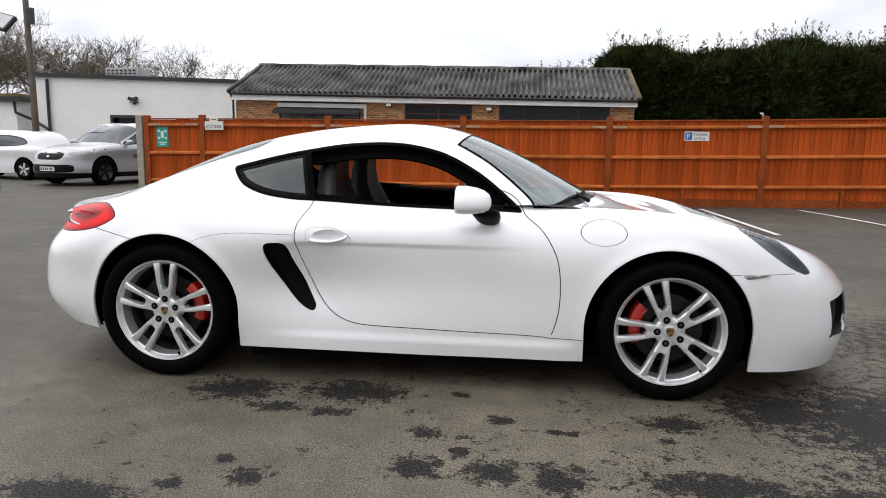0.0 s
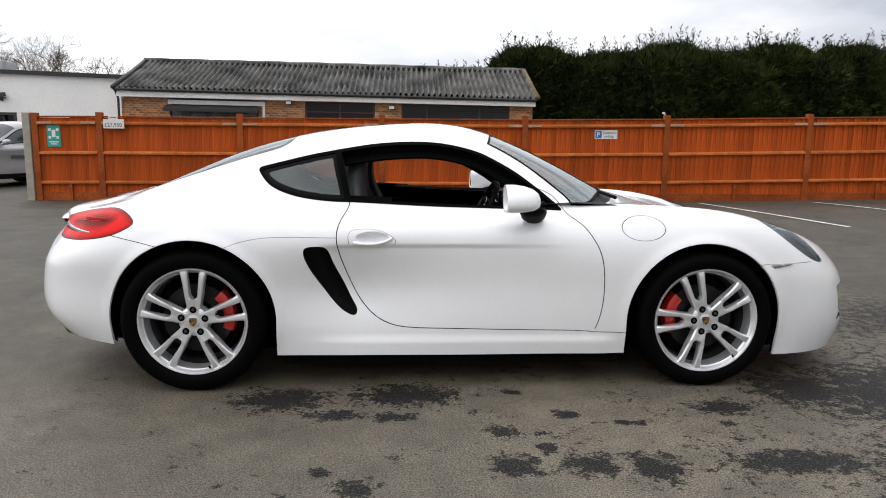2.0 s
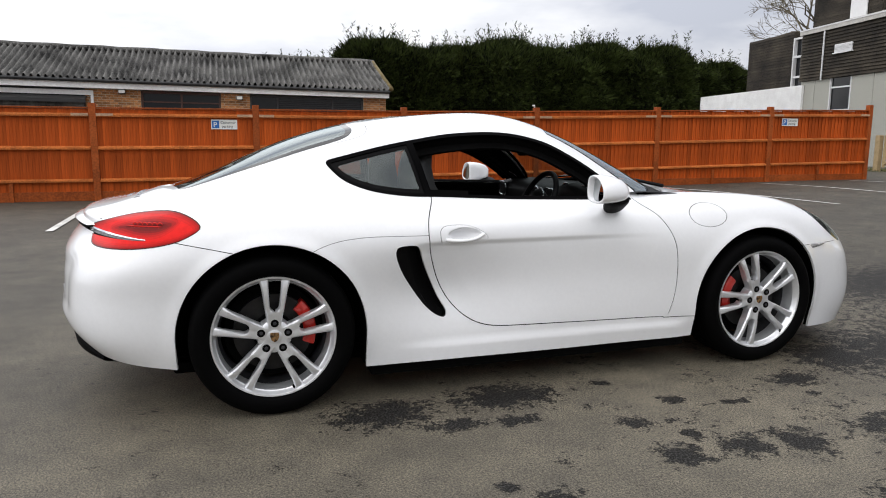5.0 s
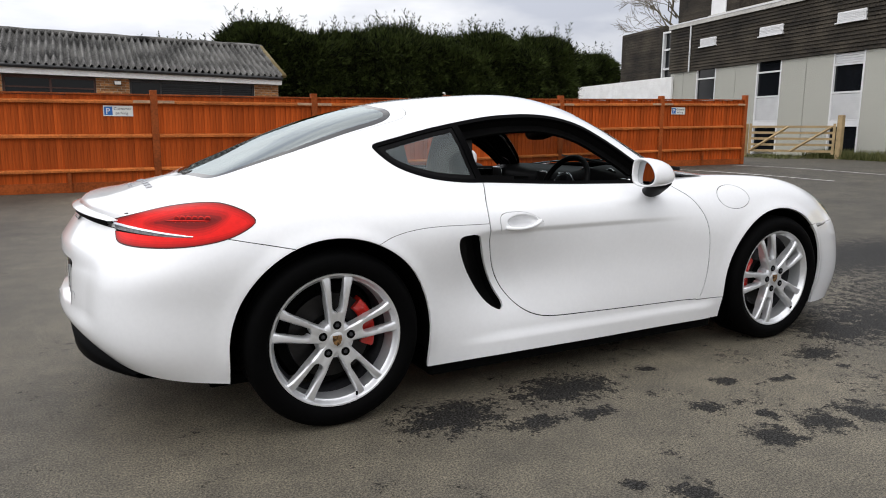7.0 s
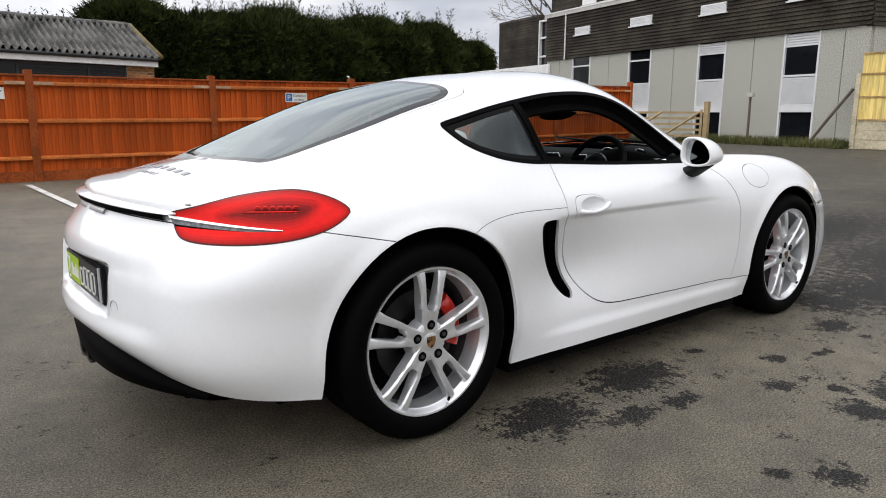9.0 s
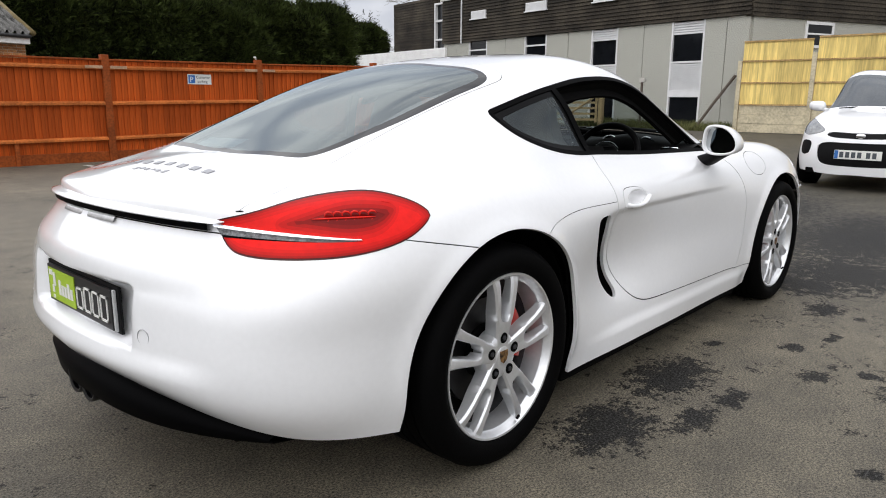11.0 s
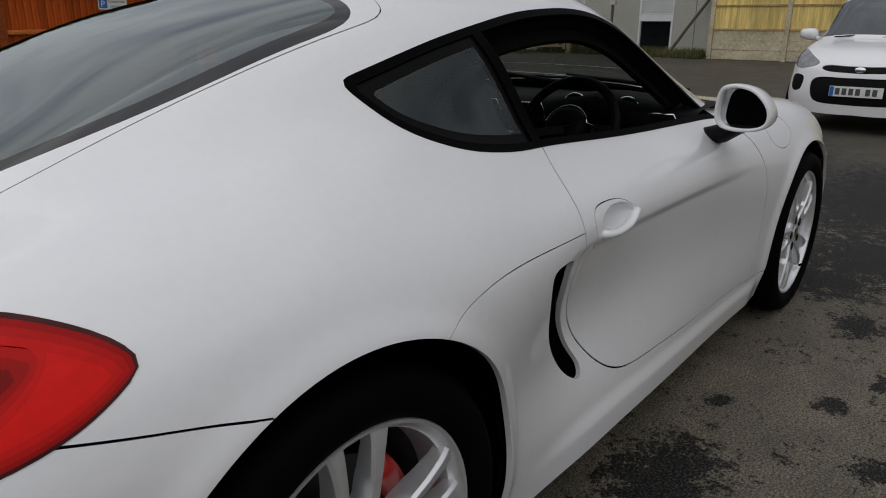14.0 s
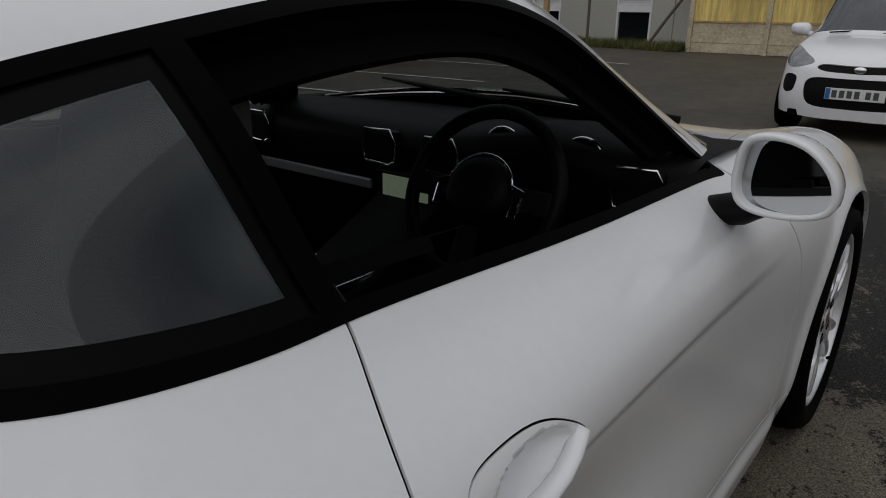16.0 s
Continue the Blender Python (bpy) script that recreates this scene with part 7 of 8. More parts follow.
# ---- other vehicles in the yard, on one family of design lines: (x, half width, height) from nose to tail ----
HATCHBACK = [
    [(1.78, 0, .20), (1.74, .40, .20), (1.50, .72, .22), (1.10, .77, .22), (.70, .77, .20), (0, .77, .20), (-.5, .77, .20), (-1.25, .77, .25), (-1.68, .65, .30), (-1.76, 0, .32)],
    [(1.80, 0, .38), (1.76, .42, .38), (1.52, .74, .38), (1.10, .79, .40), (.70, .79, .40), (0, .79, .40), (-.5, .79, .40), (-1.25, .79, .42), (-1.70, .68, .45), (-1.79, 0, .45)],
    [(1.78, 0, .60), (1.73, .42, .60), (1.50, .72, .62), (1.10, .795, .66), (.70, .795, .68), (0, .795, .68), (-.5, .795, .70), (-1.25, .80, .70), (-1.70, .70, .70), (-1.79, 0, .70)],
    [(1.70, 0, .74), (1.64, .42, .75), (1.42, .68, .79), (1.08, .76, .84), (.68, .77, .87), (0, .775, .89), (-.5, .775, .91), (-1.25, .77, .93), (-1.66, .67, .92), (-1.76, 0, .92)],
    [(1.58, 0, .82), (1.50, .40, .84), (1.28, .62, .88), (1.00, .70, .92), (.66, .72, .95), (0, .725, .97), (-.5, .73, .99), (-1.25, .72, 1.02), (-1.60, .63, 1.02), (-1.70, 0, 1.02)],
    [(1.40, 0, .89), (1.32, .36, .90), (1.15, .52, .92), (.95, .60, .95), (.72, .66, .985), (.0, .69, 1.22), (-.5, .69, 1.24), (-1.25, .66, 1.22), (-1.52, .56, 1.20), (-1.60, 0, 1.20)],
    [(1.22, 0, .93), (1.16, .28, .935), (1.04, .38, .95), (.92, .43, .97), (.80, .48, 1.00), (.10, .60, 1.43), (-.5, .60, 1.46), (-1.2, .56, 1.43), (-1.42, .45, 1.38), (-1.48, 0, 1.38)],
    [(1.08, 0, .955), (1.05, 0, .96), (.98, 0, .97), (.92, 0, .985), (.86, 0, 1.01), (.20, 0, 1.46), (-.5, 0, 1.485), (-1.1, 0, 1.47), (-1.30, 0, 1.43), (-1.34, 0, 1.42)],
]
SILVER_PAINT = mat("silver_car_paint", (0.38, 0.38, 0.39), 0.35, metal=0.3, vary=0.03, coat=0.8)
CAR_GLASS = mat("dark_vehicle_glass", (0.045, 0.055, 0.065), 0.04, vary=0.3, scale=1.5, spec=0.8)
LAMP_GREY = mat("reflector_grey_lamp", (0.20, 0.205, 0.21), 0.18, metal=0.5, vary=0.35, scale=18, coat=1)


def small_car(name, label, place, paint, stretch, wheel_r, grille, fog=True, trim=False):
    sx, sw, sz = stretch
    body = Skin([[(x * sx, w * sw * (1.06 if grille and 3 <= r <= 5 else 1), z * sz * (1.02 if grille and 3 <= r <= 5 and i < 4 else 1)) for i, (x, w, z) in enumerate(row)] for r, row in enumerate(HATCHBACK)], (4,), 5)
    u0, v0 = body.us, body.vs
    axles = (1.10 * sx, -1.22 * sx)
    sh = Sheet(body, np.linspace(0, u0[-1], 120), np.linspace(0, v0[-1], 64))
    side_loop = smooth_loop([(a * sx, b * sz) for a, b in ((.60, .985), (.15, 1.0), (-.5, 1.02), (-1.20, 1.07), (-1.32, 1.14), (-1.22, 1.25), (-.9, 1.345), (-.5, 1.375), (-.05, 1.36), (.18, 1.27), (.42, 1.11))], 90)
    low = smooth_loop([(a * sw, b * sz) for a, b in ((0, .595), (.40, .59), (.47, .55), (.48, .47), (.45, .36), (.37, .315), (0, .30), (-.37, .315), (-.48, .45), (-.40, .59))], 80)
    high = smooth_loop([(a * sw, b * sz) for a, b in ((0, .715), (.24, .72), (.36, .715), (.39, .69), (.34, .66), (.14, .645), (0, .64), (-.34, .66), (-.39, .69), (-.24, .72))], 70)
    if grille:
        low = smooth_loop([(a * sw, b * sz) for a, b in ((0, .50), (.5, .50), (.6, .46), (.6, .36), (.5, .32), (0, .31), (-.5, .32), (-.6, .40), (-.5, .50))], 80)
        high = smooth_loop([(a * sw, b * sz) for a, b in ((0, .76), (.25, .765), (.37, .755), (.37, .68), (.30, .62), (0, .61), (-.30, .62), (-.37, .70), (-.25, .765))], 70)
    lamp = smooth_loop([(a * sw, b * sz) for a, b in ((.43, .735), (.55, .685), (.68, .675), (.74, .73), (.745, .80), (.705, .865), (.62, .85), (.51, .79))], 60)
    if grille:
        lamp = smooth_loop([(a * sw, b * sz) for a, b in ((.41, .755), (.52, .71), (.66, .70), (.77, .745), (.775, .80), (.70, .815), (.56, .80), (.45, .785))], 60)
    fogl = smooth_loop([(a * sw, b * sz) for a, b in ((.575, .58), (.62, .605), (.69, .60), (.71, .56), (.70, .45), (.66, .425), (.60, .44), (.575, .50))], 60)
    front = lambda loop: (lambda p, u, v: np.where(p[:, 0] > 0.9 * sx, loop_distance(loop, p[:, 1], p[:, 2]), FAR))
    side = lambda loop, g=0.0: (lambda p, u, v: np.where(p[:, 1] > 0.45 * sw, loop_distance(loop, p[:, 0], p[:, 2]) - g, FAR))

    def arches(p, u, v):
        d = np.minimum(*[np.hypot(p[:, 0] - a, np.maximum(p[:, 2] - wheel_r, 0)) for a in axles]) - wheel_r - 0.05
        return np.where(p[:, 1] > 0.5 * sw, d, FAR)

    def screen_f(p, u, v):
        d = np.maximum(0.05 - loop_distance(side_loop, p[:, 0], p[:, 2]), u0[4] + 0.03 - u)
        return np.where(v > v0[4] + 0.03, np.maximum(d, u - u0[5] + 0.10), FAR)

    post = lambda p, u, v: np.abs(p[:, 0] + 0.42 * sx) - 0.035
    bonnet = lambda p, u, v: np.where(u < u0[4], np.abs(p[:, 2] - (.775 * sz + 0.10 * (p[:, 1]) ** 2)) - 0.0012, FAR)
    skirt = lambda p, u, v: p[:, 2] - 0.31 * sz
    fl, fh, fp, ff, fs = front(low), front(high), front(lamp), front(fogl), side(side_loop)
    cuts = [arches, fs, side(side_loop, -0.02), fl, fh, fp, screen_f, post, bonnet] + ([ff] if fog else []) + ([skirt] if trim else [])
    for f in cuts:
        sh.cut(f)
    c = sh.centres()
    p = body.at(c[:, 0], c[:, 1])
    e = lambda f: f(p, c[:, 0], c[:, 1])
    ok = e(arches) > 0
    glass_side = ok & (e(fs) < 0)
    glass_front = ok & ~glass_side & (e(screen_f) < 0)
    black = ok & ((e(fl) < 0) | (e(fh) < 0))
    lamps = ok & (e(fp) < 0)
    fogs = ok & (e(ff) < 0) if fog else np.zeros(len(ok), bool)
    gap = ok & (e(bonnet) < 0) & ~black & ~lamps
    skirts = ok & (e(skirt) < 0) & ~black & ~fogs if trim else np.zeros(len(ok), bool)
    rest = ok & ~glass_side & ~glass_front & ~black & ~lamps & ~fogs & ~gap & ~skirts
    thing = tagged(empty(name), label, "car")

    def put(n, pick, m, lab="", lift=0.0, sides=(1, -1), parent=None):
        me = sh.mesh(n, pick, sides, 0.012, lift)
        return part(n, me, m, parent or thing, lab) if me else None

    put("body", rest, paint)
    put("windscreen", glass_front, CAR_GLASS, "dark reflecting windscreen")
    inner = e(side(side_loop, -0.02)) < 0
    for s in (1, -1):
        put("side_window", glass_side & inner & (e(post) > 0), CAR_GLASS, "dark side glass", -0.004, (s,))
        put("window_surround", glass_side & ~(inner & (e(post) > 0)), RUBBER, "black window surround", 0.0, (s,))
        hl = put("headlamp", lamps, LAMP_GREY, "clear headlamp with grey reflectors", 0.004, (s,))
        if fog:
            put("fog_lamp", fogs, BLACK, "black fog lamp surround", 0.003, (s,))
    put("grille", black, BLACK, "black grille", -0.012)
    if not grille:
        put("bonnet_gap", gap, UNDER, "", -0.008)
    if trim:
        put("lower_cladding", skirts, BLACK, "black lower cladding", 0.004)
    put("inner_lining", rest | skirts | black, UNDER, "", -0.03)
    part("floor_pan", boxes([((-1.70 * sx, -.60 * sw, .20), (1.70 * sx, .60 * sw, .26))]), UNDER, thing)
    for ax in axles:
        for s in (1, -1):
            bm = bmesh.new()
            lathe(bm, [(wheel_r * .62, .0), (wheel_r * .68, -.012), (wheel_r * .93, -.01), (wheel_r, .02), (wheel_r, .18), (wheel_r * .9, .2), (wheel_r * .6, .2), (0.02, .2)], 40)
            w = part("wheel", bm, TYRE, thing, "", True)
            w.matrix_local = pose(ax, -s * .80 * sw, wheel_r, 0, 0, 0 if s > 0 else 180)
            bm = bmesh.new()
            lathe(bm, [(0, .02), (.05, .015), (wheel_r * .60, .03), (wheel_r * .62, .002), (wheel_r * .66, -.006)], 40)
            part("rim", bm, ALLOY_DARK, w, "", True)
            bm = bmesh.new()
            for k in range(5):
                box(bm, (-.025, -.004, .03), (.025, .03, wheel_r * .63), 0.006, pose(0, 0, 0, 0, 72 * k + 10, 0))
            part("wheel_trim", bm, ALLOY if not trim else BLACK, w, "five-spoke wheel trim")
            bm = bmesh.new()
            rows = []
            for k in range(13):
                a = radians(-15 + 210 * k / 12)
                rows.append([bm.verts.new((ax + r * math.cos(a), -s * y * sw, wheel_r + r * math.sin(a))) for r, y in ((wheel_r + .055, .765), (wheel_r + .06, .50), (.05, .48))])
            for a, b in zip(rows, rows[1:]):
                for i in range(2):
                    bm.faces.new((a[i], a[i + 1], b[i + 1], b[i]))
            part("wheel_well", bm, UNDER, thing)
    for s in (1, -1):
        bm = bmesh.new()
        rows = []
        lp = smooth_loop([(-.10, -.05), (.06, -.06), (.11, -.02), (.10, .05), (.0, .07), (-.09, .05)], 24)
        for d, q in ((0, .9), (.03, 1), (.08, .85), (.11, .4)):
            rows.append([bm.verts.new((.50 * sx + d, -s * (.86 * sw + a * q), 1.03 * sz + b * q)) for a, b in lp])
        for a, b in zip(rows, rows[1:]):
            for i in range(24):
                bm.faces.new((a[i], a[(i + 1) % 24], b[(i + 1) % 24], b[i]))
        bm.faces.new(rows[0])
        bm.faces.new(rows[-1])
        tube(bm, [(.53 * sx, -s * .72 * sw, .97 * sz), (.54 * sx, -s * .80 * sw, .99 * sz)], .03, 8)
        bmesh.ops.recalc_face_normals(bm, faces=bm.faces)
        part("door_mirror", bm, paint, thing, "", True)
    nose = 1.80 * sx
    zp = .45 * sz if not grille else .40 * sz
    pl = part("number_plate", boxes([((nose - .005, -.26, zp - .055), (nose + .010, .26, zp + .055))], 0.003), SIGN_WHITE, thing, "white number plate with dark bars")
    pieces("plate_bar", [((nose + .011, -.20 + i * .066 + (.03 if i > 3 else 0), zp - .035), (nose + .0125, -.155 + i * .066 + (.03 if i > 3 else 0), zp + .035)) for i in range(6)], INK, pl)
    part("blue_end", boxes([((nose + .011, -.256, zp - .05), (nose + .0125, -.215, zp + .05))]), SIGN_BLUE, pl)
    bm = bmesh.new()
    lathe(bm, [(0, -.006), (.05, -.005), (.055, .0), (.055, .01)], 28)
    o = part("maker_badge", bm, CHROME, thing, "plain oval badge", True)
    o.matrix_local = Matrix.Translation((nose - .035 * sx, 0, .68 * sz)) @ pose(0, 0, 0, 0, 0, 90) @ Matrix.Diagonal((1, 1, .55, 1))
    bm = bmesh.new()
    for y0, y1 in ((-.5, .05), (.0, .55)):
        tube(bm, [(.86 * sx, y0 * sw, 1.005 * sz), (.80 * sx, (y0 + y1) / 2 * sw, 1.03 * sz), (.74 * sx, y1 * sw, 1.03 * sz)], .009, 6)
    part("wiper", bm, BLACK, thing)
    if fog:
        for s in (1, -1):
            bm = bmesh.new()
            lathe(bm, [(0, -.01), (.03, -.008), (.038, .0), (.038, .02)], 20)
            o = part("fog_light", bm, LAMP_GREY, thing, "", True)
            o.matrix_local = pose(1.575 * sx, -s * .645 * sw, .50 * sz, 0, 0, 90 - s * 35)
    thing.matrix_world = place
    return thing


small_car("city_hatchback", "small white hatchback facing the coupe on asphalt", pose(9.98, -.035, 0, 0, 0, 179.5), PAINT, (1, 1, 1), .285, False)
suv = small_car("silver_pickup", "silver pickup with black grille and door lettering", pose(-9.75, 15.0, 0, 0, 0, 255), SILVER_PAINT, (1.38, 1.2, 1.10), .37, True, False, True)
lettering("price_lettering", "£20995", .30, INK, suv, (-.25, 0.975, .98), 180, .001)
bm = boxes([((-.35, .972, .72), (.55, .975, .80)), ((-.2, .972, .88), (.5, .975, .91))])
part("lettering_bar", bm, INK, suv)
small_car("white_crossover", "white crossover parked by the white building", pose(-14.05, 15.9, 0, 0, 0, 172), PAINT, (1.15, 1.05, .95), .31, True, False, False)


# ---- conifer hedge, bare trees and rough grass ----
def leaf_material(name, dark, light):
    m = bpy.data.materials.new(name)
    m.use_nodes = True
    n, l = m.node_tree.nodes, m.node_tree.links
    b = n["Principled BSDF"]
    geo, ramp, noise_t, co, mixer = n.new("ShaderNodeNewGeometry"), n.new("ShaderNodeValToRGB"), n.new("ShaderNodeTexNoise"), n.new("ShaderNodeTexCoord"), n.new("ShaderNodeMath")
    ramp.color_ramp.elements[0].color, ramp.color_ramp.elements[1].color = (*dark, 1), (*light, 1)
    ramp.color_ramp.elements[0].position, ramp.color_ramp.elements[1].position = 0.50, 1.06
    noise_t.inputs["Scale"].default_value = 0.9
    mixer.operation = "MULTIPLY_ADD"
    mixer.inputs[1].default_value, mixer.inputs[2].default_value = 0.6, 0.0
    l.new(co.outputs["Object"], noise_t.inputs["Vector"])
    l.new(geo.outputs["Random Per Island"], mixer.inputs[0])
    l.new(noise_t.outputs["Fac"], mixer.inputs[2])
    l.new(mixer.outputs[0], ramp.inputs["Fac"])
    l.new(ramp.outputs["Color"], b.inputs["Base Color"])
    b.inputs["Roughness"].default_value = 0.85
    b.inputs["Specular IOR Level"].default_value = 0.1
    return m


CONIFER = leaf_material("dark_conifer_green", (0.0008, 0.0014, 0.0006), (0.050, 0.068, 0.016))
BARK = mat("grey_brown_bark", (0.10, 0.08, 0.06), 0.9, vary=0.3, scale=5, bump=0.3)
TWIG = mat("bare_twig_bark", (0.15, 0.125, 0.085), 0.9, vary=0.3, scale=3)


def crown_mesh(seed, height, radius, sprays):
    """A conifer crown: a dark uneven core and many drooping or upright sprays of scale leaves."""
    rng = np.random.default_rng(seed)
    verts, faces = [], []

    def width(f):
        return radius * (1.0 - 0.16 * f ** 1.5) * (1 if f < 0.88 else max(1 - ((f - 0.88) / 0.16) ** 2, 0.12))

    ring = 14
    for j in range(9):
        f = j / 8 * 0.92
        for i in range(ring):
            a = 2 * math.pi * i / ring
            r = width(f) * 0.74 * (0.85 + 0.3 * rng.random())
            verts.append((r * math.cos(a), r * math.sin(a), f * height))
    for j in range(8):
        for i in range(ring):
            faces.append((j * ring + i, j * ring + (i + 1) % ring, (j + 1) * ring + (i + 1) % ring, (j + 1) * ring + i))
    lumps = rng.random((40, 3)) * (2 * math.pi, 1, 1)
    for _ in range(sprays):
        f = 0.02 + 0.98 * rng.random() ** 0.75
        a = rng.random() * 2 * math.pi
        bulge = 1 + 0.34 * sum(math.exp(-((math.remainder(a - q[0], 2 * math.pi)) / 0.5) ** 2 - ((f - q[1]) / 0.10) ** 2) * (q[2] - 0.35) for q in lumps[:24])
        r = width(f) * bulge * (0.72 + 0.36 * rng.random() + 0.16 * rng.random() ** 4)
        base = np.array((r * math.cos(a), r * math.sin(a), f * height))
        out = np.array((math.cos(a + rng.normal(0, .5)), math.sin(a + rng.normal(0, .5)), 0.55 + rng.normal(0, .45) + (1.2 if f > 0.86 else 0)))
        out /= np.linalg.norm(out)
        length = (0.15 + 0.20 * rng.random()) * (1.3 if f > 0.85 else 1.0) * (1.7 if rng.random() < 0.16 else 1.0)
        side = np.cross(out, rng.normal(size=3))
        side /= np.linalg.norm(side) + 1e-9
        up = np.cross(side, out)
        for t in (-0.75, -0.25, 0.3, 0.8):
            d = out + side * t * 0.9 + up * rng.normal(0, .25)
            d /= np.linalg.norm(d)
            w = side * (0.013 + 0.012 * rng.random())
            o = base + out * length * 0.12 * abs(t)
            tip = o + d * length * (1 - 0.35 * abs(t)) + np.array((0, 0, -0.04 * abs(t)))
            mid = o + d * length * 0.5
            k = len(verts)
            verts += [tuple(o), tuple(mid - w), tuple(tip), tuple(mid + w)]
            faces.append((k, k + 1, k + 2, k + 3))
    # ragged upright leaders along the top
    for _ in range(46):
        a, r = rng.random() * 2 * math.pi, radius * 0.80 * math.sqrt(rng.random())
        foot = np.array((r * math.cos(a), r * math.sin(a), height * (0.87 + 0.07 * rng.random())))
        tall = 0.35 + 1.25 * rng.random() ** 1.7
        lean = rng.normal(0, .18, 2)
        for _ in range(34):
            g = rng.random()
            o = foot + np.array((rng.normal(0, .13) * (1 - g) + lean[0] * g, rng.normal(0, .13) * (1 - g) + lean[1] * g, tall * g))
            b = rng.random() * 2 * math.pi
            d = np.array((math.cos(b) * 0.9, math.sin(b) * 0.9, 0.75)) * (0.09 + 0.11 * rng.random())
            w = np.array((-math.sin(b), math.cos(b), 0)) * 0.024
            k = len(verts)
            verts += [tuple(o), tuple(o + d * .5 - w), tuple(o + d), tuple(o + d * .5 + w)]
            faces.append((k, k + 1, k + 2, k + 3))
    me = bpy.data.meshes.new("crown")
    me.from_pydata(verts, [], faces)
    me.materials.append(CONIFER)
    return me


def conifer(seed, height, radius):
    t = tagged(empty("conifer"), "tall dense dark green hedge conifer behind fence", "tree", "hedge conifers")
    bm = bmesh.new()
    tube(bm, [(0, 0, -0.2), (0.03, 0, height * .5), (0, 0.02, height * .92)], [.16, .10, .02], 8)
    part("trunk", bm, BARK, t, "", True)
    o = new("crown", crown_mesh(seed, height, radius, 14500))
    o.parent = t
    return t


stock = [conifer(11, 5.5, 1.75), conifer(12, 5.9, 1.6), conifer(13, 5.2, 1.7), conifer(14, 6.0, 1.45)]
spots = [(4.6, 25.6, .80), (6.3, 26.0, .95), (8.2, 25.7, 1.0), (10.1, 26.0, .96), (11.9, 25.8, 1.02), (13.6, 26.2, 1.04), (15.3, 25.9, 1.06), (17.1, 26.2, 1.03), (18.8, 26.4, 1.05), (20.6, 26.6, 1.02), (32.0, 39.6, 1.36), (34.8, 40.2, 1.30), (29.6, 39.4, 1.36), (3.35, 25.9, .74), (7.2, 27.3, .92), (12.8, 27.5, 1.02), (16.2, 27.6, 1.05)]
rnd = random.Random(5)
for k, (x, y, s) in enumerate(spots):
    src = stock[k % 4]
    m = pose(x, y, 0, 0, 0, rnd.uniform(0, 360)) @ Matrix.Diagonal((1.45 if y > 35 else 1.05, 1.45 if y > 35 else 1.05, s * rnd.uniform(.80, .90), 1))
    if k < 4:
        src.matrix_world = m
    else:
        c = copy_thing(src, Matrix())
        c.matrix_world = m


def bare_mesh(seed, height, spread=1.0, depth=7):
    rng = random.Random(seed)
    bm = bmesh.new()
    count = [0]

    def grow(p, d, length, r, level):
        q = p + d * length
        mid = p + d * length * 0.5 + Vector((rng.gauss(0, 1), rng.gauss(0, 1), rng.gauss(0, 1))) * length * 0.06
        tube(bm, [p, mid, q], [r, r * .85, r * .7], 6 if level < 2 else (4 if level < 4 else 3), False)
        count[0] += 1
        if level >= depth or count[0] > 6000:
            return
        n = rng.choice((2, 3, 3)) if level else 4
        for _ in range(n):
            a = rng.uniform(0, 2 * math.pi)
            t = rng.uniform(.35, .8) * spread
            side = d.orthogonal().normalized()
            side.rotate(Matrix.Rotation(a, 3, d))
            nd = (d + side * t + Vector((0, 0, .10))).normalized()
            at = p.lerp(q, rng.uniform(.55, 1.0)) if level else q
            grow(at, nd, (length if level else height * .26) * rng.uniform(.62, .86), max(r * rng.uniform(.48, .64), .0075), level + 1)

    grow(Vector((0, 0, height * .22)), Vector((0, 0, 1)), height * .05, height * .016, 0)
    out = []
    stem = bmesh.new()
    tube(stem, [(0, 0, -.2), (.03, .01, height * .12), (0, 0, height * .25)], [height * .021, height * .018, height * .016], 8)
    for name, b in (("trunk", stem), ("crown", bm)):
        me = bpy.data.meshes.new(name)
        b.to_mesh(me)
        b.free()
        me.materials.append(BARK if name == "trunk" else TWIG)
        out.append(me)
    return out


BARE = [bare_mesh(21, 8.5), bare_mesh(22, 9.0, 1.15), bare_mesh(23, 8.0, 1.2)]


def bare_tree(k, x, y, s, label, turn):
    t = tagged(empty("bare_tree"), label, "tree", "bare winter trees")
    for me in BARE[k]:
        o = new(me.name.split(".")[0], me)
        o.parent = t
    t.matrix_world = pose(x, y, 0, 0, 0, turn) @ Matrix.Scale(s, 4)
    return t


for i in range(24):
    bare_tree(i % 3, -40 + i * .98 + rnd.uniform(-.5, .5), 41 + rnd.uniform(-3, 4), rnd.uniform(1.0, 1.2) * (1.18 - .020 * i), "leafless brown winter tree behind white building", rnd.uniform(0, 360))
bare_tree(1, 42.5, 36, 2.0, "leafless winter tree behind the office", 40)
bare_tree(2, 45, 29, 1.9, "leafless winter tree behind the office", 140)
bare_tree(0, 3.5, 62, 1.05, "leafless winter tree far beyond the workshop", 10)
bare_tree(2, 7.0, 63, 1.12, "leafless winter tree far beyond the workshop", 80)
bare_tree(1, 33, 5.5, .72, "leafless shrubby tree behind the yellow fence", 60)
bare_tree(0, 34, 2.5, .70, "leafless shrubby tree behind the yellow fence", 200)

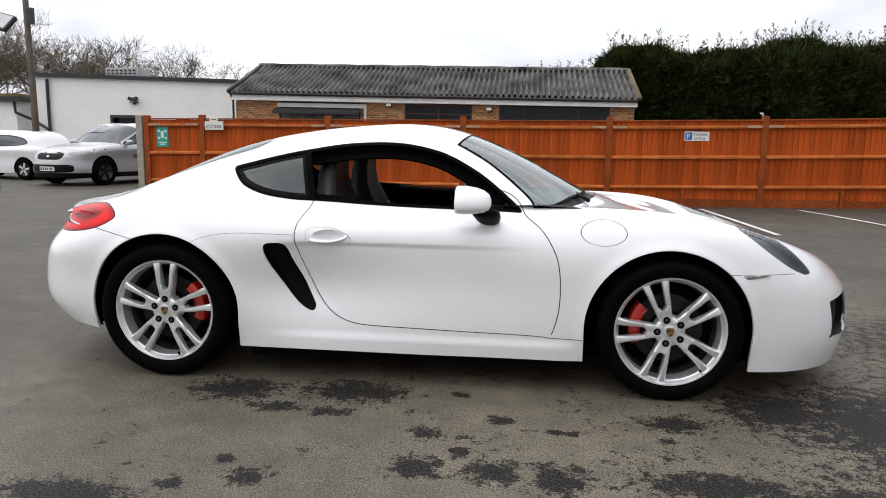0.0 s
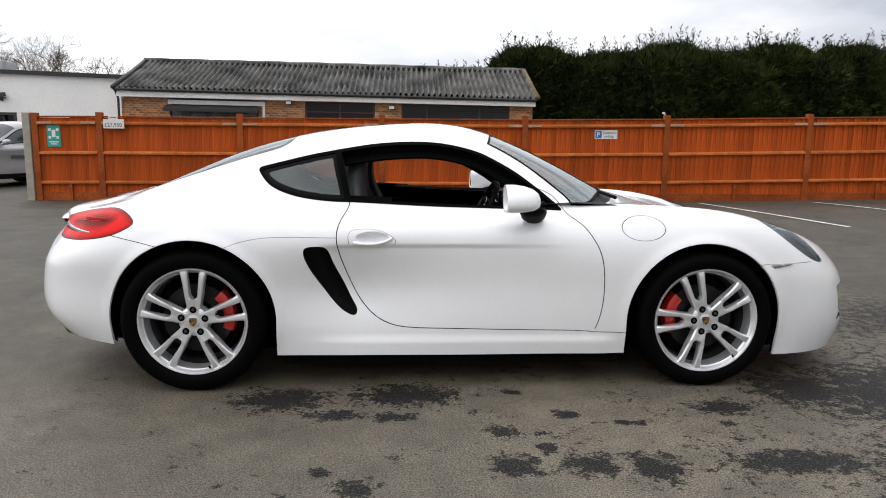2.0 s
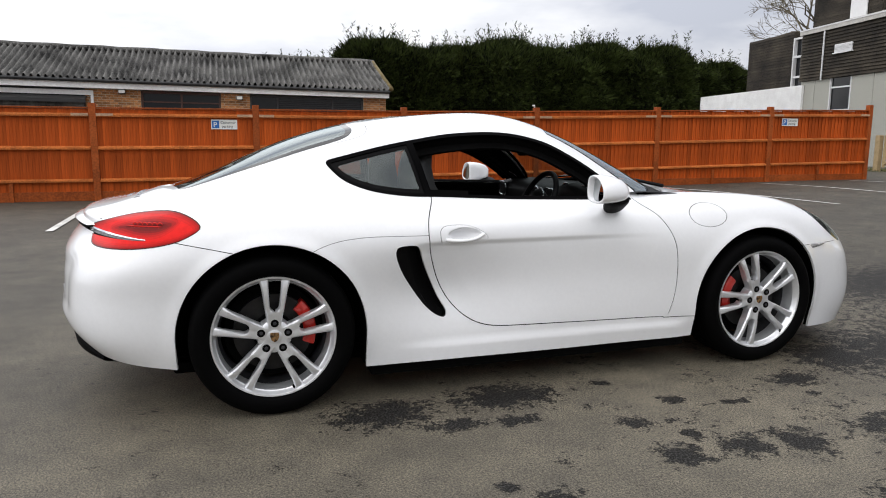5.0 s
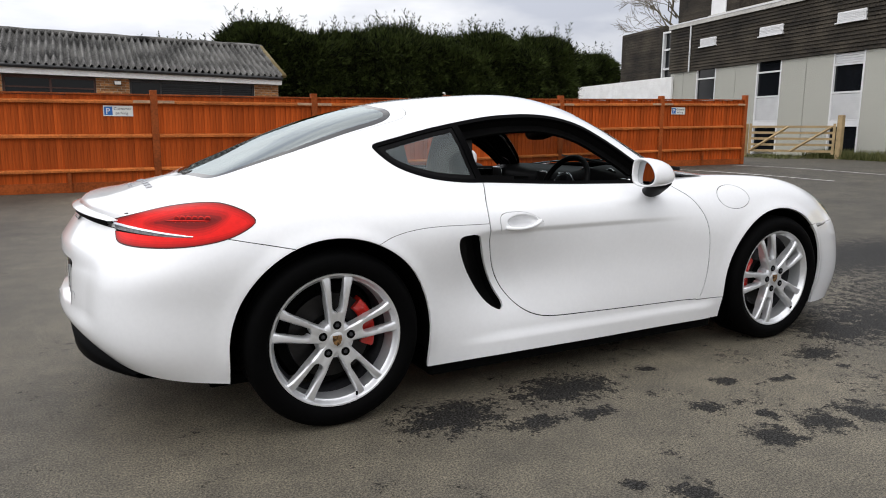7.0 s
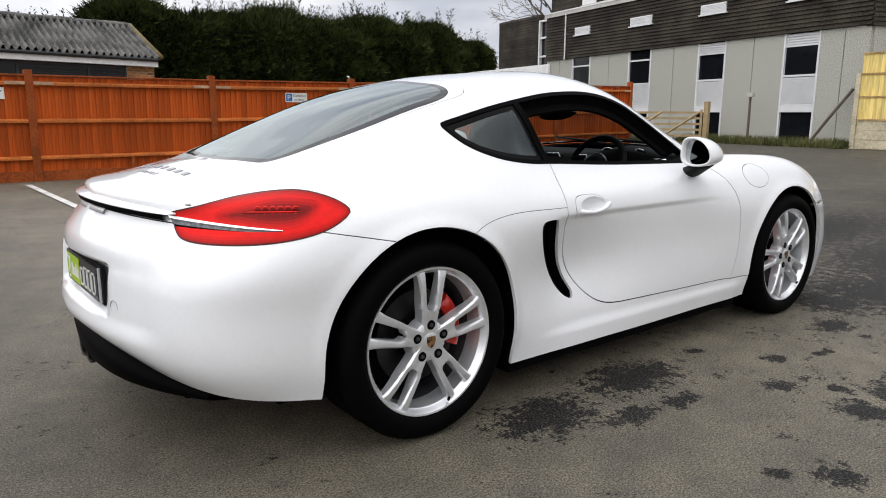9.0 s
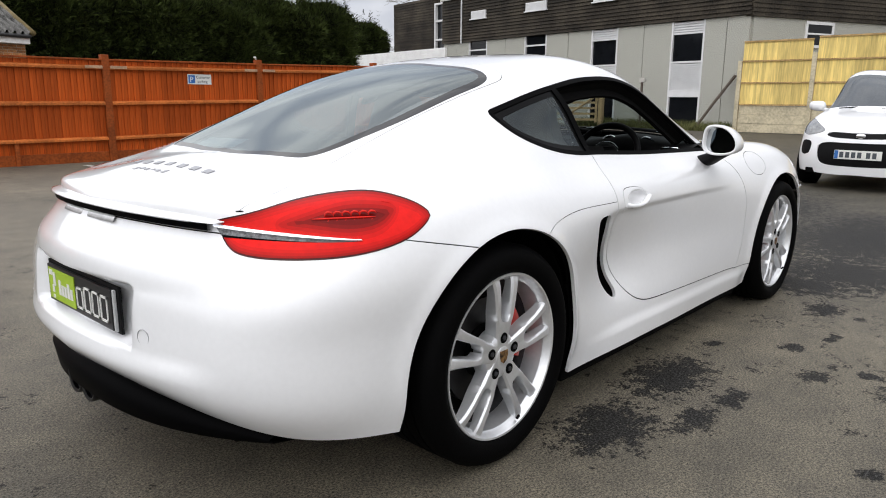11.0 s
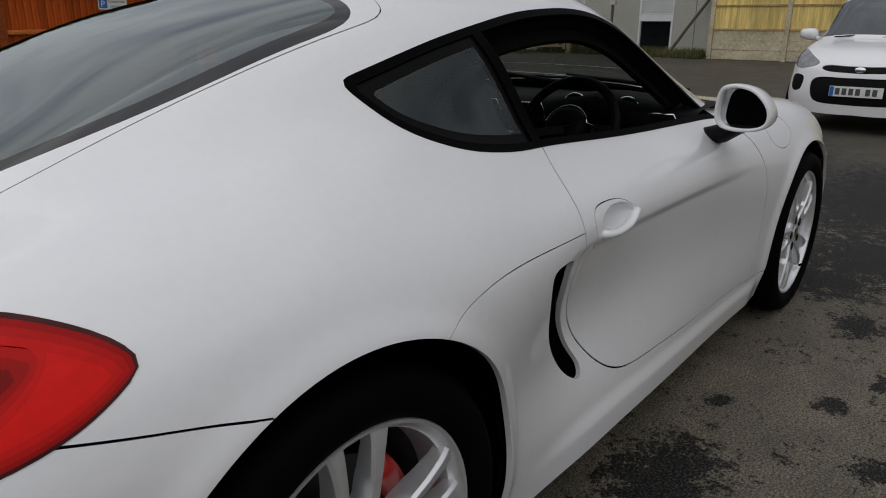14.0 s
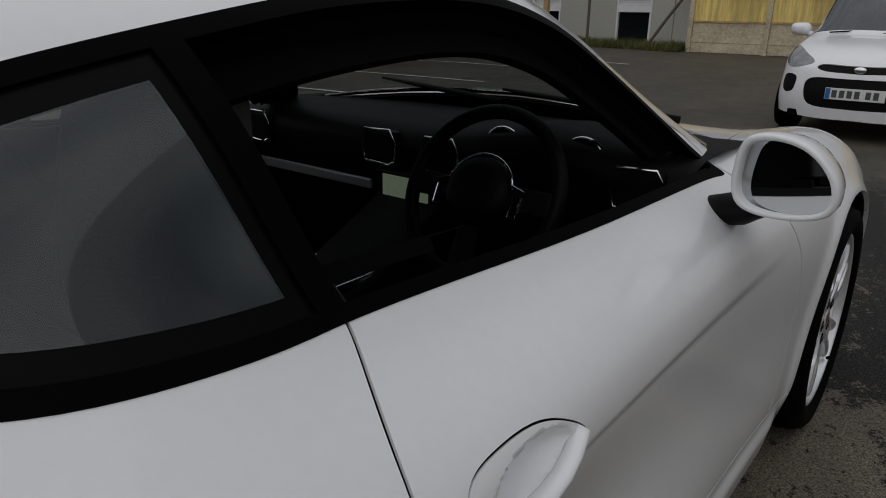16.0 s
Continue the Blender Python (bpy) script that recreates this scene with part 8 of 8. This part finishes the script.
# rough grass along the foot of the office and under the gate
rg = np.random.default_rng(3)
verts, faces = [], []
for _ in range(9000):
    s = rg.random()
    if s < .8:
        y = 7.2 + 7.0 * rg.random()
        x = FX + (y - FY) * SL - .15 - 1.1 * rg.random() ** 2
        h = .10 + .32 * rg.random() * (1 if rg.random() < .7 else .4)
    else:
        x, y = 21.0 + 4.2 * rg.random(), 13.0 + 3.6 * rg.random()
        h = .05 + .10 * rg.random()
    a, lean = rg.random() * 6.28, rg.normal(0, .12, 2)
    w = .012 + .016 * rg.random()
    k = len(verts)
    verts += [(x - w * math.cos(a), y - w * math.sin(a), 0), (x + w * math.cos(a), y + w * math.sin(a), 0), (x + lean[0], y + lean[1], h)]
    faces.append((k, k + 1, k + 2))
me = bpy.data.meshes.new("rough_grass")
me.from_pydata(verts, [], faces)
GRASS = leaf_material("rough_winter_grass", (0.035, 0.045, 0.012), (0.15, 0.15, 0.06))
tagged(part("rough_grass", me, GRASS, None, "rough winter grass along the office wall"), "", "grass", "", "stuff")
bm = bmesh.new()
pts = [(20.6, 15.4), (21.0, 14.2), (24.9, 12.2), (26.6, 13.2), (27.4, 16.5), (24.0, 17.5)]
bm.faces.new([bm.verts.new((x, y, ground_height(x, y) * 0 + .012)) for x, y in pts])
tagged(part("verge", bm, mat("straw_coloured_verge", (0.22, 0.19, 0.085), .95, vary=.4, scale=2, fine=30, bump=.5), None, "straw-coloured grass verge inside the gate"), "", "verge", "", "structure")
# post with a small lamp, leaning brace and dead stems by the office corner
t = tagged(empty("verge_post", (23.9, 10.9, 0)), "short timber post with small lamp before office", "post")
part("shaft", boxes([((-.035, -.035, -.2), (.035, .035, 1.75))], .008), POLE_WOOD, t)
part("lamp", boxes([((-.12, -.12, 1.75), (.10, .08, 1.90))], .02), SMOOTH_CONC, t)
bm = bmesh.new()
tube(bm, [(23.70, 7.30, 1.95), (23.62, 7.95, 1.0), (23.55, 8.6, .0)], .05, 8)
tagged(part("leaning_brace", bm, POLE_WOOD), "dark leaning timber brace beside yellow fence", "brace")

# ---- single bricks of the workshop's piers above the fence ----
brick_mesh = {}


def brick_of(length):
    key = round(length, 3)
    if key not in brick_mesh:
        me = bpy.data.meshes.new("brick")
        bm = boxes([((0, -0.010, 0), (key, 0.02, 0.064))], 0.004)
        bm.to_mesh(me)
        bm.free()
        me.materials.append(BRICK_PIECE)
        brick_mesh[key] = me
    return brick_mesh[key]


for pier, a, c in piers:
    for row in range(12):
        x = a + 0.004 - (0.1125 if row % 2 else 0)
        while x < c - 0.04:
            lo, hi = max(x, a + 0.004), min(x + 0.214, c - 0.004)
            if hi - lo > 0.03:
                o = new("brick", brick_of(hi - lo))
                o.parent = pier
                o.matrix_local = pose(lo, rnd.uniform(-0.002, 0.002), 1.655 + 0.0745 * row)
            x += 0.225
